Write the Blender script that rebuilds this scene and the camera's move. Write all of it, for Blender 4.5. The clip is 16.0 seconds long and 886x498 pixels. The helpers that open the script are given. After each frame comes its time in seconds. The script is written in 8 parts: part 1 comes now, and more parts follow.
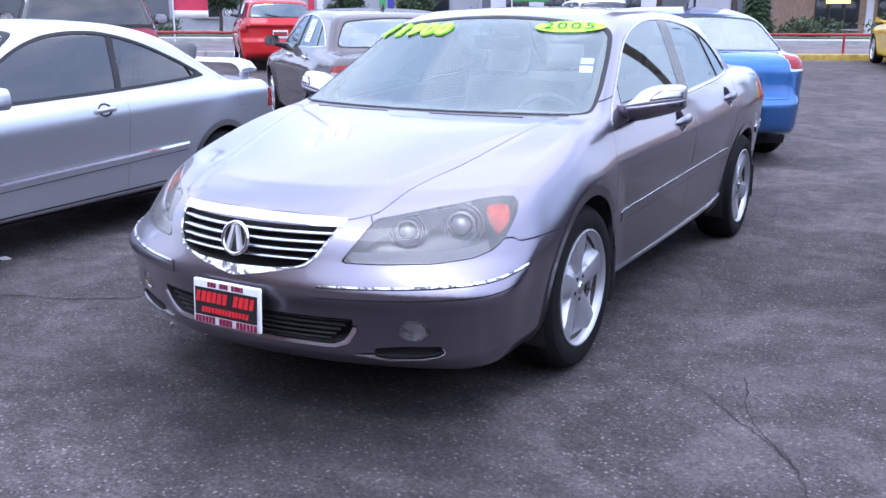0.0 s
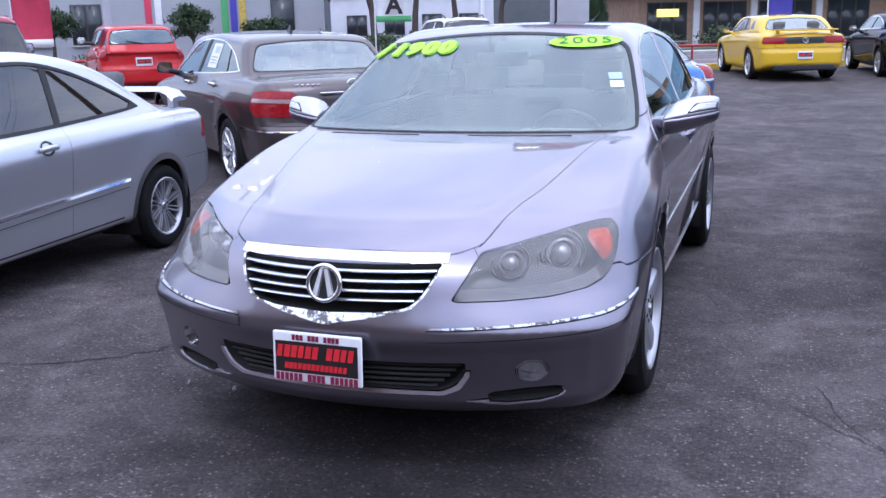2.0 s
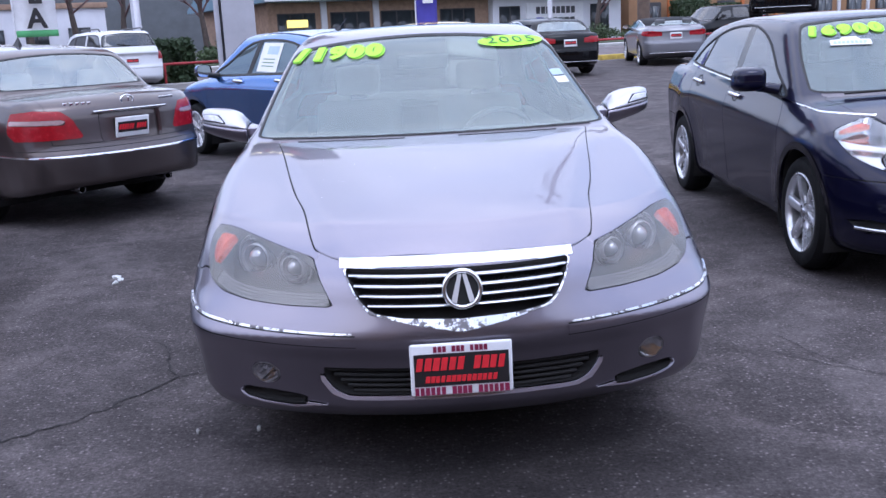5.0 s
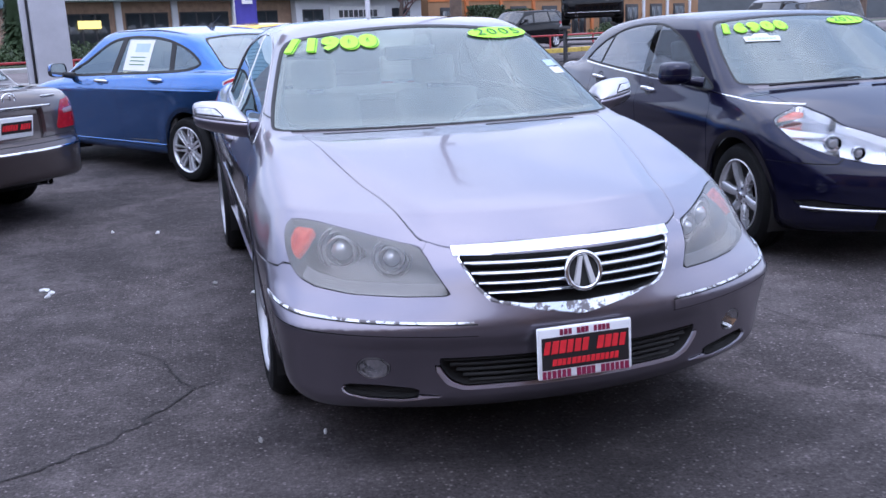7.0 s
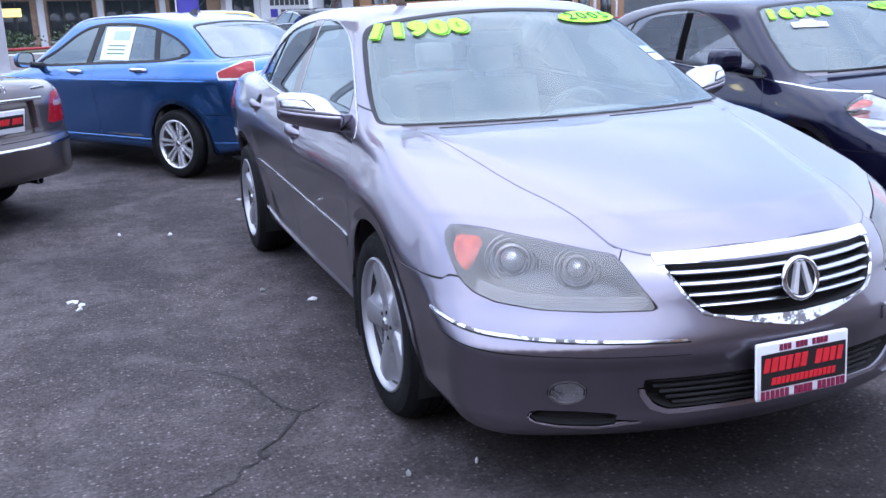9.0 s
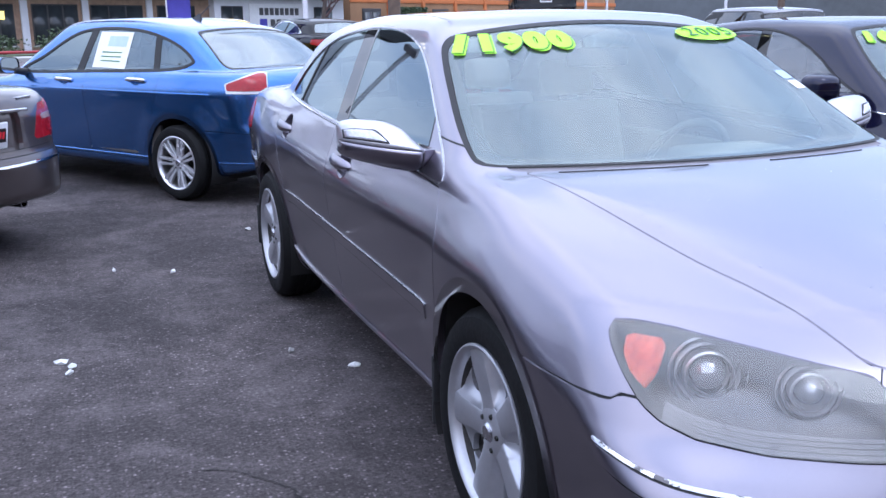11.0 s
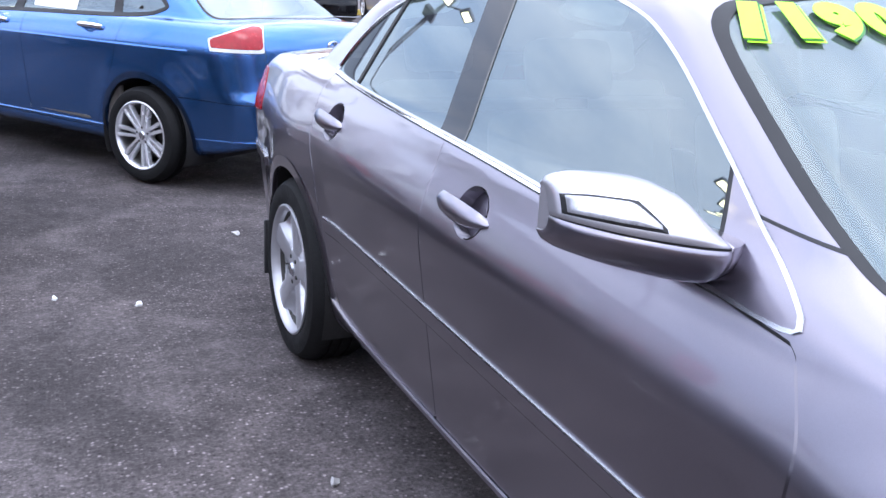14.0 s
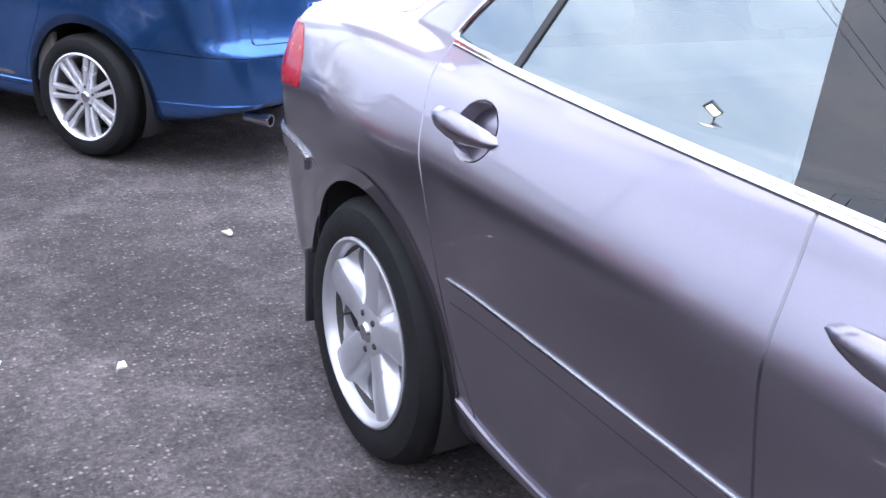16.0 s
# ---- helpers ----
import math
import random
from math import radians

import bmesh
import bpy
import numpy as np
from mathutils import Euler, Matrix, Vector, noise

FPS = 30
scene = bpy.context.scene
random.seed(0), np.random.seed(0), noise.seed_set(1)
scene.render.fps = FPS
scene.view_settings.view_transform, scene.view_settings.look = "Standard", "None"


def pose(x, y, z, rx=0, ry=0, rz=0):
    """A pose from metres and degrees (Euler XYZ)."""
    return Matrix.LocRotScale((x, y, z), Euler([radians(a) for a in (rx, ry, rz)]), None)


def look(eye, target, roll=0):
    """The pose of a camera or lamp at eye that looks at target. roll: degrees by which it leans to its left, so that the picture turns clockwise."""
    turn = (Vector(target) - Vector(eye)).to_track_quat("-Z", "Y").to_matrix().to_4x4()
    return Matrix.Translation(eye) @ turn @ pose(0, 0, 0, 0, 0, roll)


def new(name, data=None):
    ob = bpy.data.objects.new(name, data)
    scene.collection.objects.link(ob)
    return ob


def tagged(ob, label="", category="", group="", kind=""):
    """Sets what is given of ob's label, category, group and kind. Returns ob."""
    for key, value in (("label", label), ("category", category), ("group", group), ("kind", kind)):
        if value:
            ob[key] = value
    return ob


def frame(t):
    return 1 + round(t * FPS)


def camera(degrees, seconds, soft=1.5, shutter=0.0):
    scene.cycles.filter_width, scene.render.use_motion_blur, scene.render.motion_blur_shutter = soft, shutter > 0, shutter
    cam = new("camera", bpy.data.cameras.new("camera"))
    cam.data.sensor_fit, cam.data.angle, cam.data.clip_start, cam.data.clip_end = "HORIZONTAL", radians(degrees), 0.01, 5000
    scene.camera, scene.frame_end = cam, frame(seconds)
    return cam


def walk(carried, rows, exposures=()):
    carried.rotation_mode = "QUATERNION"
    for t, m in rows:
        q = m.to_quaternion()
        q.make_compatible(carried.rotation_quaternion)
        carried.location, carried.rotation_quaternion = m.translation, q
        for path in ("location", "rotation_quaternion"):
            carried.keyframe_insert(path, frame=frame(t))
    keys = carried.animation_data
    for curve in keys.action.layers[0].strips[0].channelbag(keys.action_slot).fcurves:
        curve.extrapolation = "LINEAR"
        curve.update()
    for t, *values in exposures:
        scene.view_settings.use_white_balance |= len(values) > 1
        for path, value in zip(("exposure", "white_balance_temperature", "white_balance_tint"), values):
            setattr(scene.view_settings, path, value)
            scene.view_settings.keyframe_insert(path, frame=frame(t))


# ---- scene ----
cam = camera(51.0, 16.0)
METRES, EYE, TILT, LEAN, TURN = 8.317, 1.43, 0.0, 0.0, 31.3
ROWS = [
    (0.0, 0.0, 0.0, 0.0, 0.04, -14.0, -0.15),
    (0.5, -0.0194, 0.0127, 0.0017, -0.66, -14.3, 0.66),
    (1.0, -0.0436, 0.0241, 0.001, -2.42, -13.21, -0.06),
    (1.5, -0.0747, 0.0294, 0.001, -7.43, -12.92, 0.93),
    (2.0, -0.1017, 0.039, -0.0006, -10.09, -12.89, 1.35),
    (2.5, -0.1308, 0.0512, 0.0013, -13.78, -12.89, 1.66),
    (3.0, -0.1645, 0.057, 0.0009, -18.4, -12.67, 1.6),
    (3.5, -0.1925, 0.0646, -0.0004, -23.79, -12.68, 2.32),
    (4.0, -0.2195, 0.0783, 0.0002, -27.09, -13.42, 2.65),
    (6.5, -0.3474, 0.1663, -0.0009, -43.76, -12.17, 2.52),
    (7.0, -0.364, 0.1896, -0.0023, -46.35, -13.29, 2.26),
    (7.5, -0.3766, 0.2146, -0.0011, -48.16, -13.52, 1.97),
    (8.0, -0.3904, 0.2391, -0.0014, -48.84, -13.99, 2.08),
    (8.5, -0.3978, 0.262, -0.0018, -50.36, -14.02, 2.54),
    (9.0, -0.3949, 0.2874, -0.0014, -51.09, -14.12, 2.24),
    (11.5, -0.3302, 0.4143, -0.0024, -52.64, -13.05, -0.16),
    (12.0, -0.3143, 0.4414, -0.0023, -54.51, -13.62, -0.59),
    (12.5, -0.2929, 0.4685, -0.0027, -54.37, -14.26, -1.38),
    (13.0, -0.2747, 0.4946, -0.0028, -53.9, -14.91, -2.52),
    (13.5, -0.2583, 0.527, -0.003, -55.39, -14.84, -3.18),
    (14.0, -0.2361, 0.559, -0.0039, -54.36, -15.9, -2.69),
    (14.5, -0.2174, 0.5887, -0.0038, -53.31, -17.61, -3.05),
    (15.0, -0.198, 0.6247, -0.0042, -56.02, -17.66, -3.32),
    (15.5, -0.1753, 0.6606, -0.0048, -58.94, -19.07, -3.35),
    (16.0, -0.1578, 0.6969, -0.007, -59.27, -20.45, -2.7),
]
EXPOSURES = [(0.0, 0.42, 5330, 16), (1.5, 0.24, 5330, 16), (2.5, 0.0, 5430, 16), (7.0, 0.05, 5380, 15), (9.0, 0.36, 5300, 13), (11.5, 0.24, 5350, 13), (13.0, 0.56, 5500, 12), (14.0, 0.76, 5680, 11), (15.5, 1.12, 5780, 11), (16.0, 1.16, 5800, 11)]
walk(cam, [(t, pose(0, 0, EYE, TILT, LEAN, TURN) @ pose(METRES * x, METRES * y, METRES * z, 90 + pitch, roll, yaw)) for t, x, y, z, yaw, pitch, roll in ROWS], EXPOSURES)

# ---------- sky and sun ----------
def make_world():
    w = bpy.data.worlds.new("overcast sky")
    scene.world = w
    w.use_nodes = True
    nt = w.node_tree
    nt.nodes.clear()
    out = nt.nodes.new("ShaderNodeOutputWorld")
    sky = nt.nodes.new("ShaderNodeTexSky")
    sky.sky_type, sky.sun_disc = "NISHITA", False
    sky.sun_elevation, sky.sun_rotation = radians(28), radians(200)
    sky.air_density, sky.dust_density, sky.ozone_density = 1.0, 2.0, 1.5
    a = nt.nodes.new("ShaderNodeBackground")
    a.inputs["Strength"].default_value = 0.15
    nt.links.new(sky.outputs[0], a.inputs["Color"])
    # broken cloud over all of the sky
    tc = nt.nodes.new("ShaderNodeTexCoord")
    mp = nt.nodes.new("ShaderNodeMapping")
    mp.inputs["Scale"].default_value = (1.0, 1.0, 2.6)
    nt.links.new(tc.outputs["Generated"], mp.inputs["Vector"])
    n = nt.nodes.new("ShaderNodeTexNoise")
    n.inputs["Scale"].default_value, n.inputs["Detail"].default_value, n.inputs["Roughness"].default_value = 2.3, 7, 0.55
    nt.links.new(mp.outputs[0], n.inputs["Vector"])
    r = nt.nodes.new("ShaderNodeValToRGB")
    r.color_ramp.elements[0].position, r.color_ramp.elements[1].position = 0.38, 0.62
    r.color_ramp.elements[0].color, r.color_ramp.elements[1].color = (0.55, 0.61, 0.76, 1), (1.05, 1.01, 1.03, 1)
    nt.links.new(n.outputs["Fac"], r.inputs["Fac"])
    # an overcast sky is three times brighter overhead than at the horizon
    sep = nt.nodes.new("ShaderNodeSeparateXYZ")
    nt.links.new(tc.outputs["Generated"], sep.inputs[0])
    up = nt.nodes.new("ShaderNodeMath")
    up.operation, up.use_clamp = "MAXIMUM", False
    nt.links.new(sep.outputs["Z"], up.inputs[0])
    up.inputs[1].default_value = 0.0
    lum = nt.nodes.new("ShaderNodeMath")
    lum.operation = "MULTIPLY_ADD"
    nt.links.new(up.outputs[0], lum.inputs[0])
    lum.inputs[1].default_value, lum.inputs[2].default_value = 1.8, 1.35
    b = nt.nodes.new("ShaderNodeBackground")
    nt.links.new(lum.outputs[0], b.inputs["Strength"])
    nt.links.new(r.outputs["Color"], b.inputs["Color"])
    mx = nt.nodes.new("ShaderNodeMixShader")
    mx.inputs[0].default_value = 0.82
    nt.links.new(a.outputs[0], mx.inputs[1])
    nt.links.new(b.outputs[0], mx.inputs[2])
    nt.links.new(mx.outputs[0], out.inputs["Surface"])
    sun = new("sun", bpy.data.lights.new("sun", "SUN"))
    sun.data.energy, sun.data.angle, sun.data.color = 0.6, radians(25), (1.0, 0.96, 0.92)
    sun.matrix_basis = look((0, 0, 30), (-6, 14, 0))


make_world()

# ---------- smooth curves and the shape of a car body ----------
def curve(*pts):
    """A monotone cubic through (v, value) pairs, held flat beyond its ends."""
    xs, ys = np.array([p[0] for p in pts], float), np.array([p[1] for p in pts], float)
    h, d = np.diff(xs), np.diff(ys) / np.diff(xs)
    m = np.zeros(len(xs))
    m[0], m[-1] = d[0], d[-1]
    for i in range(1, len(xs) - 1):
        if d[i - 1] * d[i] > 0:
            a, b = 2 * h[i] + h[i - 1], h[i] + 2 * h[i - 1]
            m[i] = (a + b) / (a / d[i - 1] + b / d[i])

    def value(v):
        v = np.clip(v, xs[0], xs[-1])
        k = np.clip(np.searchsorted(xs, v) - 1, 0, len(xs) - 2)
        t = (v - xs[k]) / h[k]
        a, b = ys[k], ys[k + 1]
        return (a * (1 + 2 * t) * (1 - t) ** 2 + m[k] * h[k] * t * (1 - t) ** 2
                + b * t * t * (3 - 2 * t) - m[k + 1] * h[k] * t * t * (1 - t))
    return value


def smax(a, b, k):
    return np.maximum(a, b) + np.maximum(k - np.abs(a - b), 0) ** 2 / (4 * k)


def soft(v, k):
    return 0.5 * (v + np.sqrt(v * v + k * k))


def step(v, a, b):
    t = np.clip((v - a) / (b - a), 0, 1)
    return t * t * (3 - 2 * t)


class Shape:
    """The measures of one car, in metres: y runs from the front axle to the rear, z up."""

    def __init__(self, base, hub, plan, shoulder, top, crown, front, rear, bottom, belt, g_plan, ws, bl, roof, arch=0.375, dome=None, hood_rise=0.0, bow=0.5, bow4=0.0,
                 bow_r=0.25, bow_r4=0.15, ws_curve=0.25, bl_curve=0.5, tum=0.42, low=0.10, sill=0.22, k_shoulder=0.04, k_top=0.07, k_nose=0.16, k_tail=0.14, flare=0.012,
                 g_tum=0.45, g_curve=0.10, k_roof=0.09, k_pillar=0.07, roof_crown=0.07, k_join=0.03):
        self.base, self.hub, self.plan, self.shoulder, self.top, self.crown = base, hub, plan, shoulder, top, crown
        self.front, self.rear, self.bottom, self.belt, self.g_plan, self.ws, self.bl, self.roof = front, rear, bottom, belt, g_plan, ws, bl, roof
        self.arch, self.dome, self.hood_rise, self.bow4, self.bow_r, self.bow_r4 = arch, dome or (lambda y: 0.5), hood_rise, bow4, bow_r, bow_r4
        self.bow = bow if callable(bow) else (lambda z: bow)
        self.ws_curve, self.bl_curve, self.tum, self.low, self.sill, self.k_shoulder, self.k_top = ws_curve, bl_curve, tum, low, sill, k_shoulder, k_top
        self.k_nose, self.k_tail, self.flare, self.g_tum, self.g_curve, self.k_roof, self.k_pillar = k_nose, k_tail, flare, g_tum, g_curve, k_roof, k_pillar
        self.roof_crown, self.k_join = roof_crown, k_join

    def field(self, x, y, z):
        s = self
        x = np.abs(x)
        zs = s.shoulder(y)
        up, dn = soft(z - zs, s.k_shoulder), soft(zs - z, s.k_shoulder)
        w = s.plan(y) - s.tum * up - s.low * dn - 0.5 * np.maximum(s.sill + 0.05 - z, 0)
        for ay in (0.0, s.base):
            r = np.hypot(y - ay, z - s.hub)
            w = w + s.flare * (1 - step(r, s.arch + 0.03, s.arch + 0.22)) * step(z, 0.2, 0.4)
        side = x - w
        crown = s.crown(y)
        top = z - (s.top(y) - crown * x * x + s.hood_rise * (1 - step(x - s.dome(y), -0.05, 0.05)) * step(-y, -0.3, 0.2))
        front = s.front(z) + s.bow(z) * x * x + s.bow4 * x ** 4 - y
        rear = y - (s.rear(z) - s.bow_r * x * x - s.bow_r4 * x ** 4)
        f = smax(side, top, s.k_top)
        f = smax(f, front, s.k_nose)
        f = smax(f, rear, s.k_tail)
        f = smax(f, s.bottom(y) - z, 0.06)
        zb = s.belt(y)
        h = np.maximum(z - zb, -0.03)
        g = np.maximum(x - (s.g_plan(y) - s.g_tum * h - s.g_curve * h * h), zb - 0.15 - z)
        ws = ((s.ws[0] + (z - s.ws[1]) * s.ws[2] + s.ws[3] * x * x - s.ws_curve * np.maximum(z - s.ws[1], 0) ** 2) - y) / math.hypot(1, s.ws[2])
        bl = (y - (s.bl[0] - (z - s.bl[1]) * s.bl[2] - s.bl[3] * x * x + s.bl_curve * np.maximum(z - s.bl[1], 0) ** 2)) / math.hypot(1, s.bl[2])
        g = smax(g, ws, s.k_pillar)
        g = smax(g, bl, s.k_pillar)
        g = smax(g, z - (s.roof(y) - s.roof_crown * x * x), s.k_roof)
        return -smax(-f, -g, s.k_join)

    def grad(self, p, e=0.004):
        x, y, z = p[:, 0], p[:, 1], p[:, 2]
        f = self.field
        return np.stack([f(x + e, y, z) - f(x - e, y, z), f(x, y + e, z) - f(x, y - e, z), f(x, y, z + e) - f(x, y, z - e)], 1) / (2 * e)

    def side_x(self, y, z):
        """The half width of the body at places of its side."""
        y, z = np.asarray(y, float), np.asarray(z, float)
        a, b = np.full(y.shape, 0.2), np.full(y.shape, 1.2)
        for _ in range(22):
            m = (a + b) / 2
            inside = self.field(m, y, z) < 0
            a, b = np.where(inside, m, a), np.where(inside, b, m)
        return a

    def front_y(self, x, z, rear=False):
        """Where the body begins (or ends) along y at places of its front (or tail)."""
        x, z = np.asarray(x, float), np.asarray(z, float)
        a, b = (np.full(x.shape, self.base / 2), np.full(x.shape, -1.6 if not rear else self.base + 1.8))
        for _ in range(24):
            m = (a + b) / 2
            inside = self.field(x, m, z) < 0
            a, b = np.where(inside, m, a), np.where(inside, b, m)
        return a

    def top_z(self, x, y):
        x, y = np.asarray(x, float), np.asarray(y, float)
        a, b = np.full(x.shape, 0.5), np.full(x.shape, 2.2)
        for _ in range(22):
            m = (a + b) / 2
            inside = self.field(x, y, m) < 0
            a, b = np.where(inside, m, a), np.where(inside, b, m)
        return a
# ---------- meshes and parts ----------
def mesh_part(name, verts, faces, material, parent=None, label="", normals=None, smooth=True):
    me = bpy.data.meshes.new(name)
    me.from_pydata([tuple(map(float, v)) for v in verts], [], [tuple(map(int, f)) for f in faces])
    me.validate()
    if smooth and len(me.polygons):
        me.polygons.foreach_set("use_smooth", [True] * len(me.polygons))
    if normals is not None and len(me.vertices) == len(normals):
        me.normals_split_custom_set_from_vertices([tuple(map(float, n)) for n in normals])
    if material is not None:
        me.materials.append(material)
    ob = new(name, me)
    ob.parent = parent
    return tagged(ob, label)


def part(name, bm, material, parent=None, label="", smooth=False):
    """One bmesh as one mesh object under a thing or a part."""
    me = bpy.data.meshes.new(name)
    bmesh.ops.recalc_face_normals(bm, faces=bm.faces)
    bm.to_mesh(me)
    bm.free()
    me.polygons.foreach_set("use_smooth", [smooth] * len(me.polygons))
    me.materials.append(material)
    ob = new(name, me)
    ob.parent = parent
    return tagged(ob, label)


def thing(name, label, category, m=None, group="", kind=""):
    ob = new(name)
    ob.empty_display_size = 0.3
    if m is not None:
        ob.matrix_basis = m
    return tagged(ob, label, category, group, kind)


def put_box(bm, x0, x1, y0, y1, z0, z1, bevel=0.0, m=None, segments=2):
    made = bmesh.ops.create_cube(bm, size=1.0)["verts"]
    bmesh.ops.scale(bm, vec=(x1 - x0, y1 - y0, z1 - z0), verts=made)
    bmesh.ops.translate(bm, vec=((x0 + x1) / 2, (y0 + y1) / 2, (z0 + z1) / 2), verts=made)
    if bevel:
        edges = list({e for v in made for e in v.link_edges})
        out = bmesh.ops.bevel(bm, geom=edges, offset=bevel, segments=segments, profile=0.6, affect="EDGES")
        made = [v for v in out["verts"] if v.is_valid]
    if m is not None:
        bmesh.ops.transform(bm, matrix=m, verts=list({v for v in made}))
    return made


def box_part(name, material, parent, dims, bevel=0.004, label="", m=None, smooth=True):
    bm = bmesh.new()
    put_box(bm, *dims, bevel=bevel, m=m)
    ob = part(name, bm, material, parent, label, smooth)
    return ob


def lathe(profile, n=40, axis="x", closed=False, arc=(0.0, 360.0)):
    """Vertices and faces of a profile of (radius, along) turned round an axis."""
    full = abs(arc[1] - arc[0]) > 359.9
    cols = n if full else n + 1
    verts, faces = [], []
    for i in range(cols):
        a = radians(arc[0] + (arc[1] - arc[0]) * i / n)
        for r, h in profile:
            c, s = r * math.cos(a), r * math.sin(a)
            verts.append({"x": (h, c, s), "y": (c, h, s), "z": (c, s, h)}[axis])
    k = len(profile)
    for i in range(n):
        j = (i + 1) % cols
        for p in range(k if closed else k - 1):
            q = (p + 1) % k
            faces.append((i * k + p, j * k + p, j * k + q, i * k + q))
    return verts, faces


def lathe_part(name, profile, material, parent, n=40, axis="x", at=(0, 0, 0), label="", closed=False, arc=(0.0, 360.0)):
    v, f = lathe(profile, n, axis, closed, arc)
    v = [(a + at[0], b + at[1], c + at[2]) for a, b, c in v]
    me = mesh_part(name, v, f, material, parent, label)
    bm = bmesh.new()
    bm.from_mesh(me.data)
    bmesh.ops.remove_doubles(bm, verts=bm.verts, dist=1e-5)
    bmesh.ops.recalc_face_normals(bm, faces=bm.faces)
    bm.to_mesh(me.data)
    bm.free()
    edge_soft(me)
    return me


def edge_soft(ob, degrees=38):
    me = ob.data
    me.polygons.foreach_set("use_smooth", [True] * len(me.polygons))
    me.set_sharp_from_angle(angle=radians(degrees))
    return ob


def tube(path, radius, n=8, cap=True):
    """Vertices and faces of a round bar along a path; radius may be a list."""
    path = [Vector(p) for p in path]
    verts, faces = [], []
    up = None
    for i, p in enumerate(path):
        d = (path[min(i + 1, len(path) - 1)] - path[max(i - 1, 0)]).normalized()
        if up is None:
            up = d.orthogonal().normalized()
        up = (up - d * up.dot(d)).normalized()
        side = d.cross(up)
        r = radius[i] if isinstance(radius, (list, tuple)) else radius
        for k in range(n):
            a = 2 * math.pi * k / n
            verts.append(p + (up * math.cos(a) + side * math.sin(a)) * r)
    for i in range(len(path) - 1):
        for k in range(n):
            faces.append((i * n + k, i * n + (k + 1) % n, (i + 1) * n + (k + 1) % n, (i + 1) * n + k))
    if cap:
        faces.append(tuple(range(n - 1, -1, -1)))
        faces.append(tuple(range((len(path) - 1) * n, len(path) * n)))
    return verts, faces


def tube_part(name, path, radius, material, parent=None, n=8, label=""):
    v, f = tube(path, radius, n)
    return edge_soft(mesh_part(name, v, f, material, parent, label), 60)


def letters(name, text, size, material, parent, m, thick=0.002, label="", shear=0.0, bold=0.0, squeeze=1.0):
    """Words in the built-in font, as a mesh."""
    cu = bpy.data.curves.new(name, "FONT")
    cu.body, cu.size, cu.extrude, cu.shear, cu.offset = text, size, thick, shear, bold
    cu.align_x, cu.align_y = "CENTER", "CENTER"
    cu.resolution_u = 6
    tmp = bpy.data.objects.new(name, cu)
    me = bpy.data.meshes.new_from_object(tmp)
    bpy.data.objects.remove(tmp)
    bpy.data.curves.remove(cu)
    me.transform(m @ Matrix.Diagonal((squeeze, 1, 1, 1)))
    me.materials.clear()
    me.materials.append(material)
    ob = new(name, me)
    ob.parent = parent
    return tagged(ob, label)


def outline(points, smooth=0):
    """A closed outline; smooth gives the number of steps of a rounded curve through the points."""
    if not smooth:
        return np.array(points, float)
    p, out = np.array(points, float), []
    n = len(p)
    for i in range(n):
        a, b, c, d = p[i - 1], p[i], p[(i + 1) % n], p[(i + 2) % n]
        for k in range(smooth):
            t = k / smooth
            out.append(0.5 * (2 * b + (c - a) * t + (2 * a - 5 * b + 4 * c - d) * t * t + (3 * b - 3 * c + d - a) * t ** 3))
    return np.array(out)


def inside(poly, u, v):
    """The signed distance of the places (u, v) from a closed outline, negative within."""
    d2, sign = np.full(u.shape, 1e9), np.zeros(u.shape, bool)
    n = len(poly)
    for i in range(n):
        ax, ay = poly[i - 1]
        bx, by = poly[i]
        ex, ey = bx - ax, by - ay
        wx, wy = u - ax, v - ay
        t = np.clip((wx * ex + wy * ey) / max(ex * ex + ey * ey, 1e-12), 0, 1)
        d2 = np.minimum(d2, (wx - ex * t) ** 2 + (wy - ey * t) ** 2)
        if by != ay:
            sign ^= ((ay > v) != (by > v)) & (u < ex * (v - ay) / ey + ax)
    return np.where(sign, -1, 1) * np.sqrt(d2)


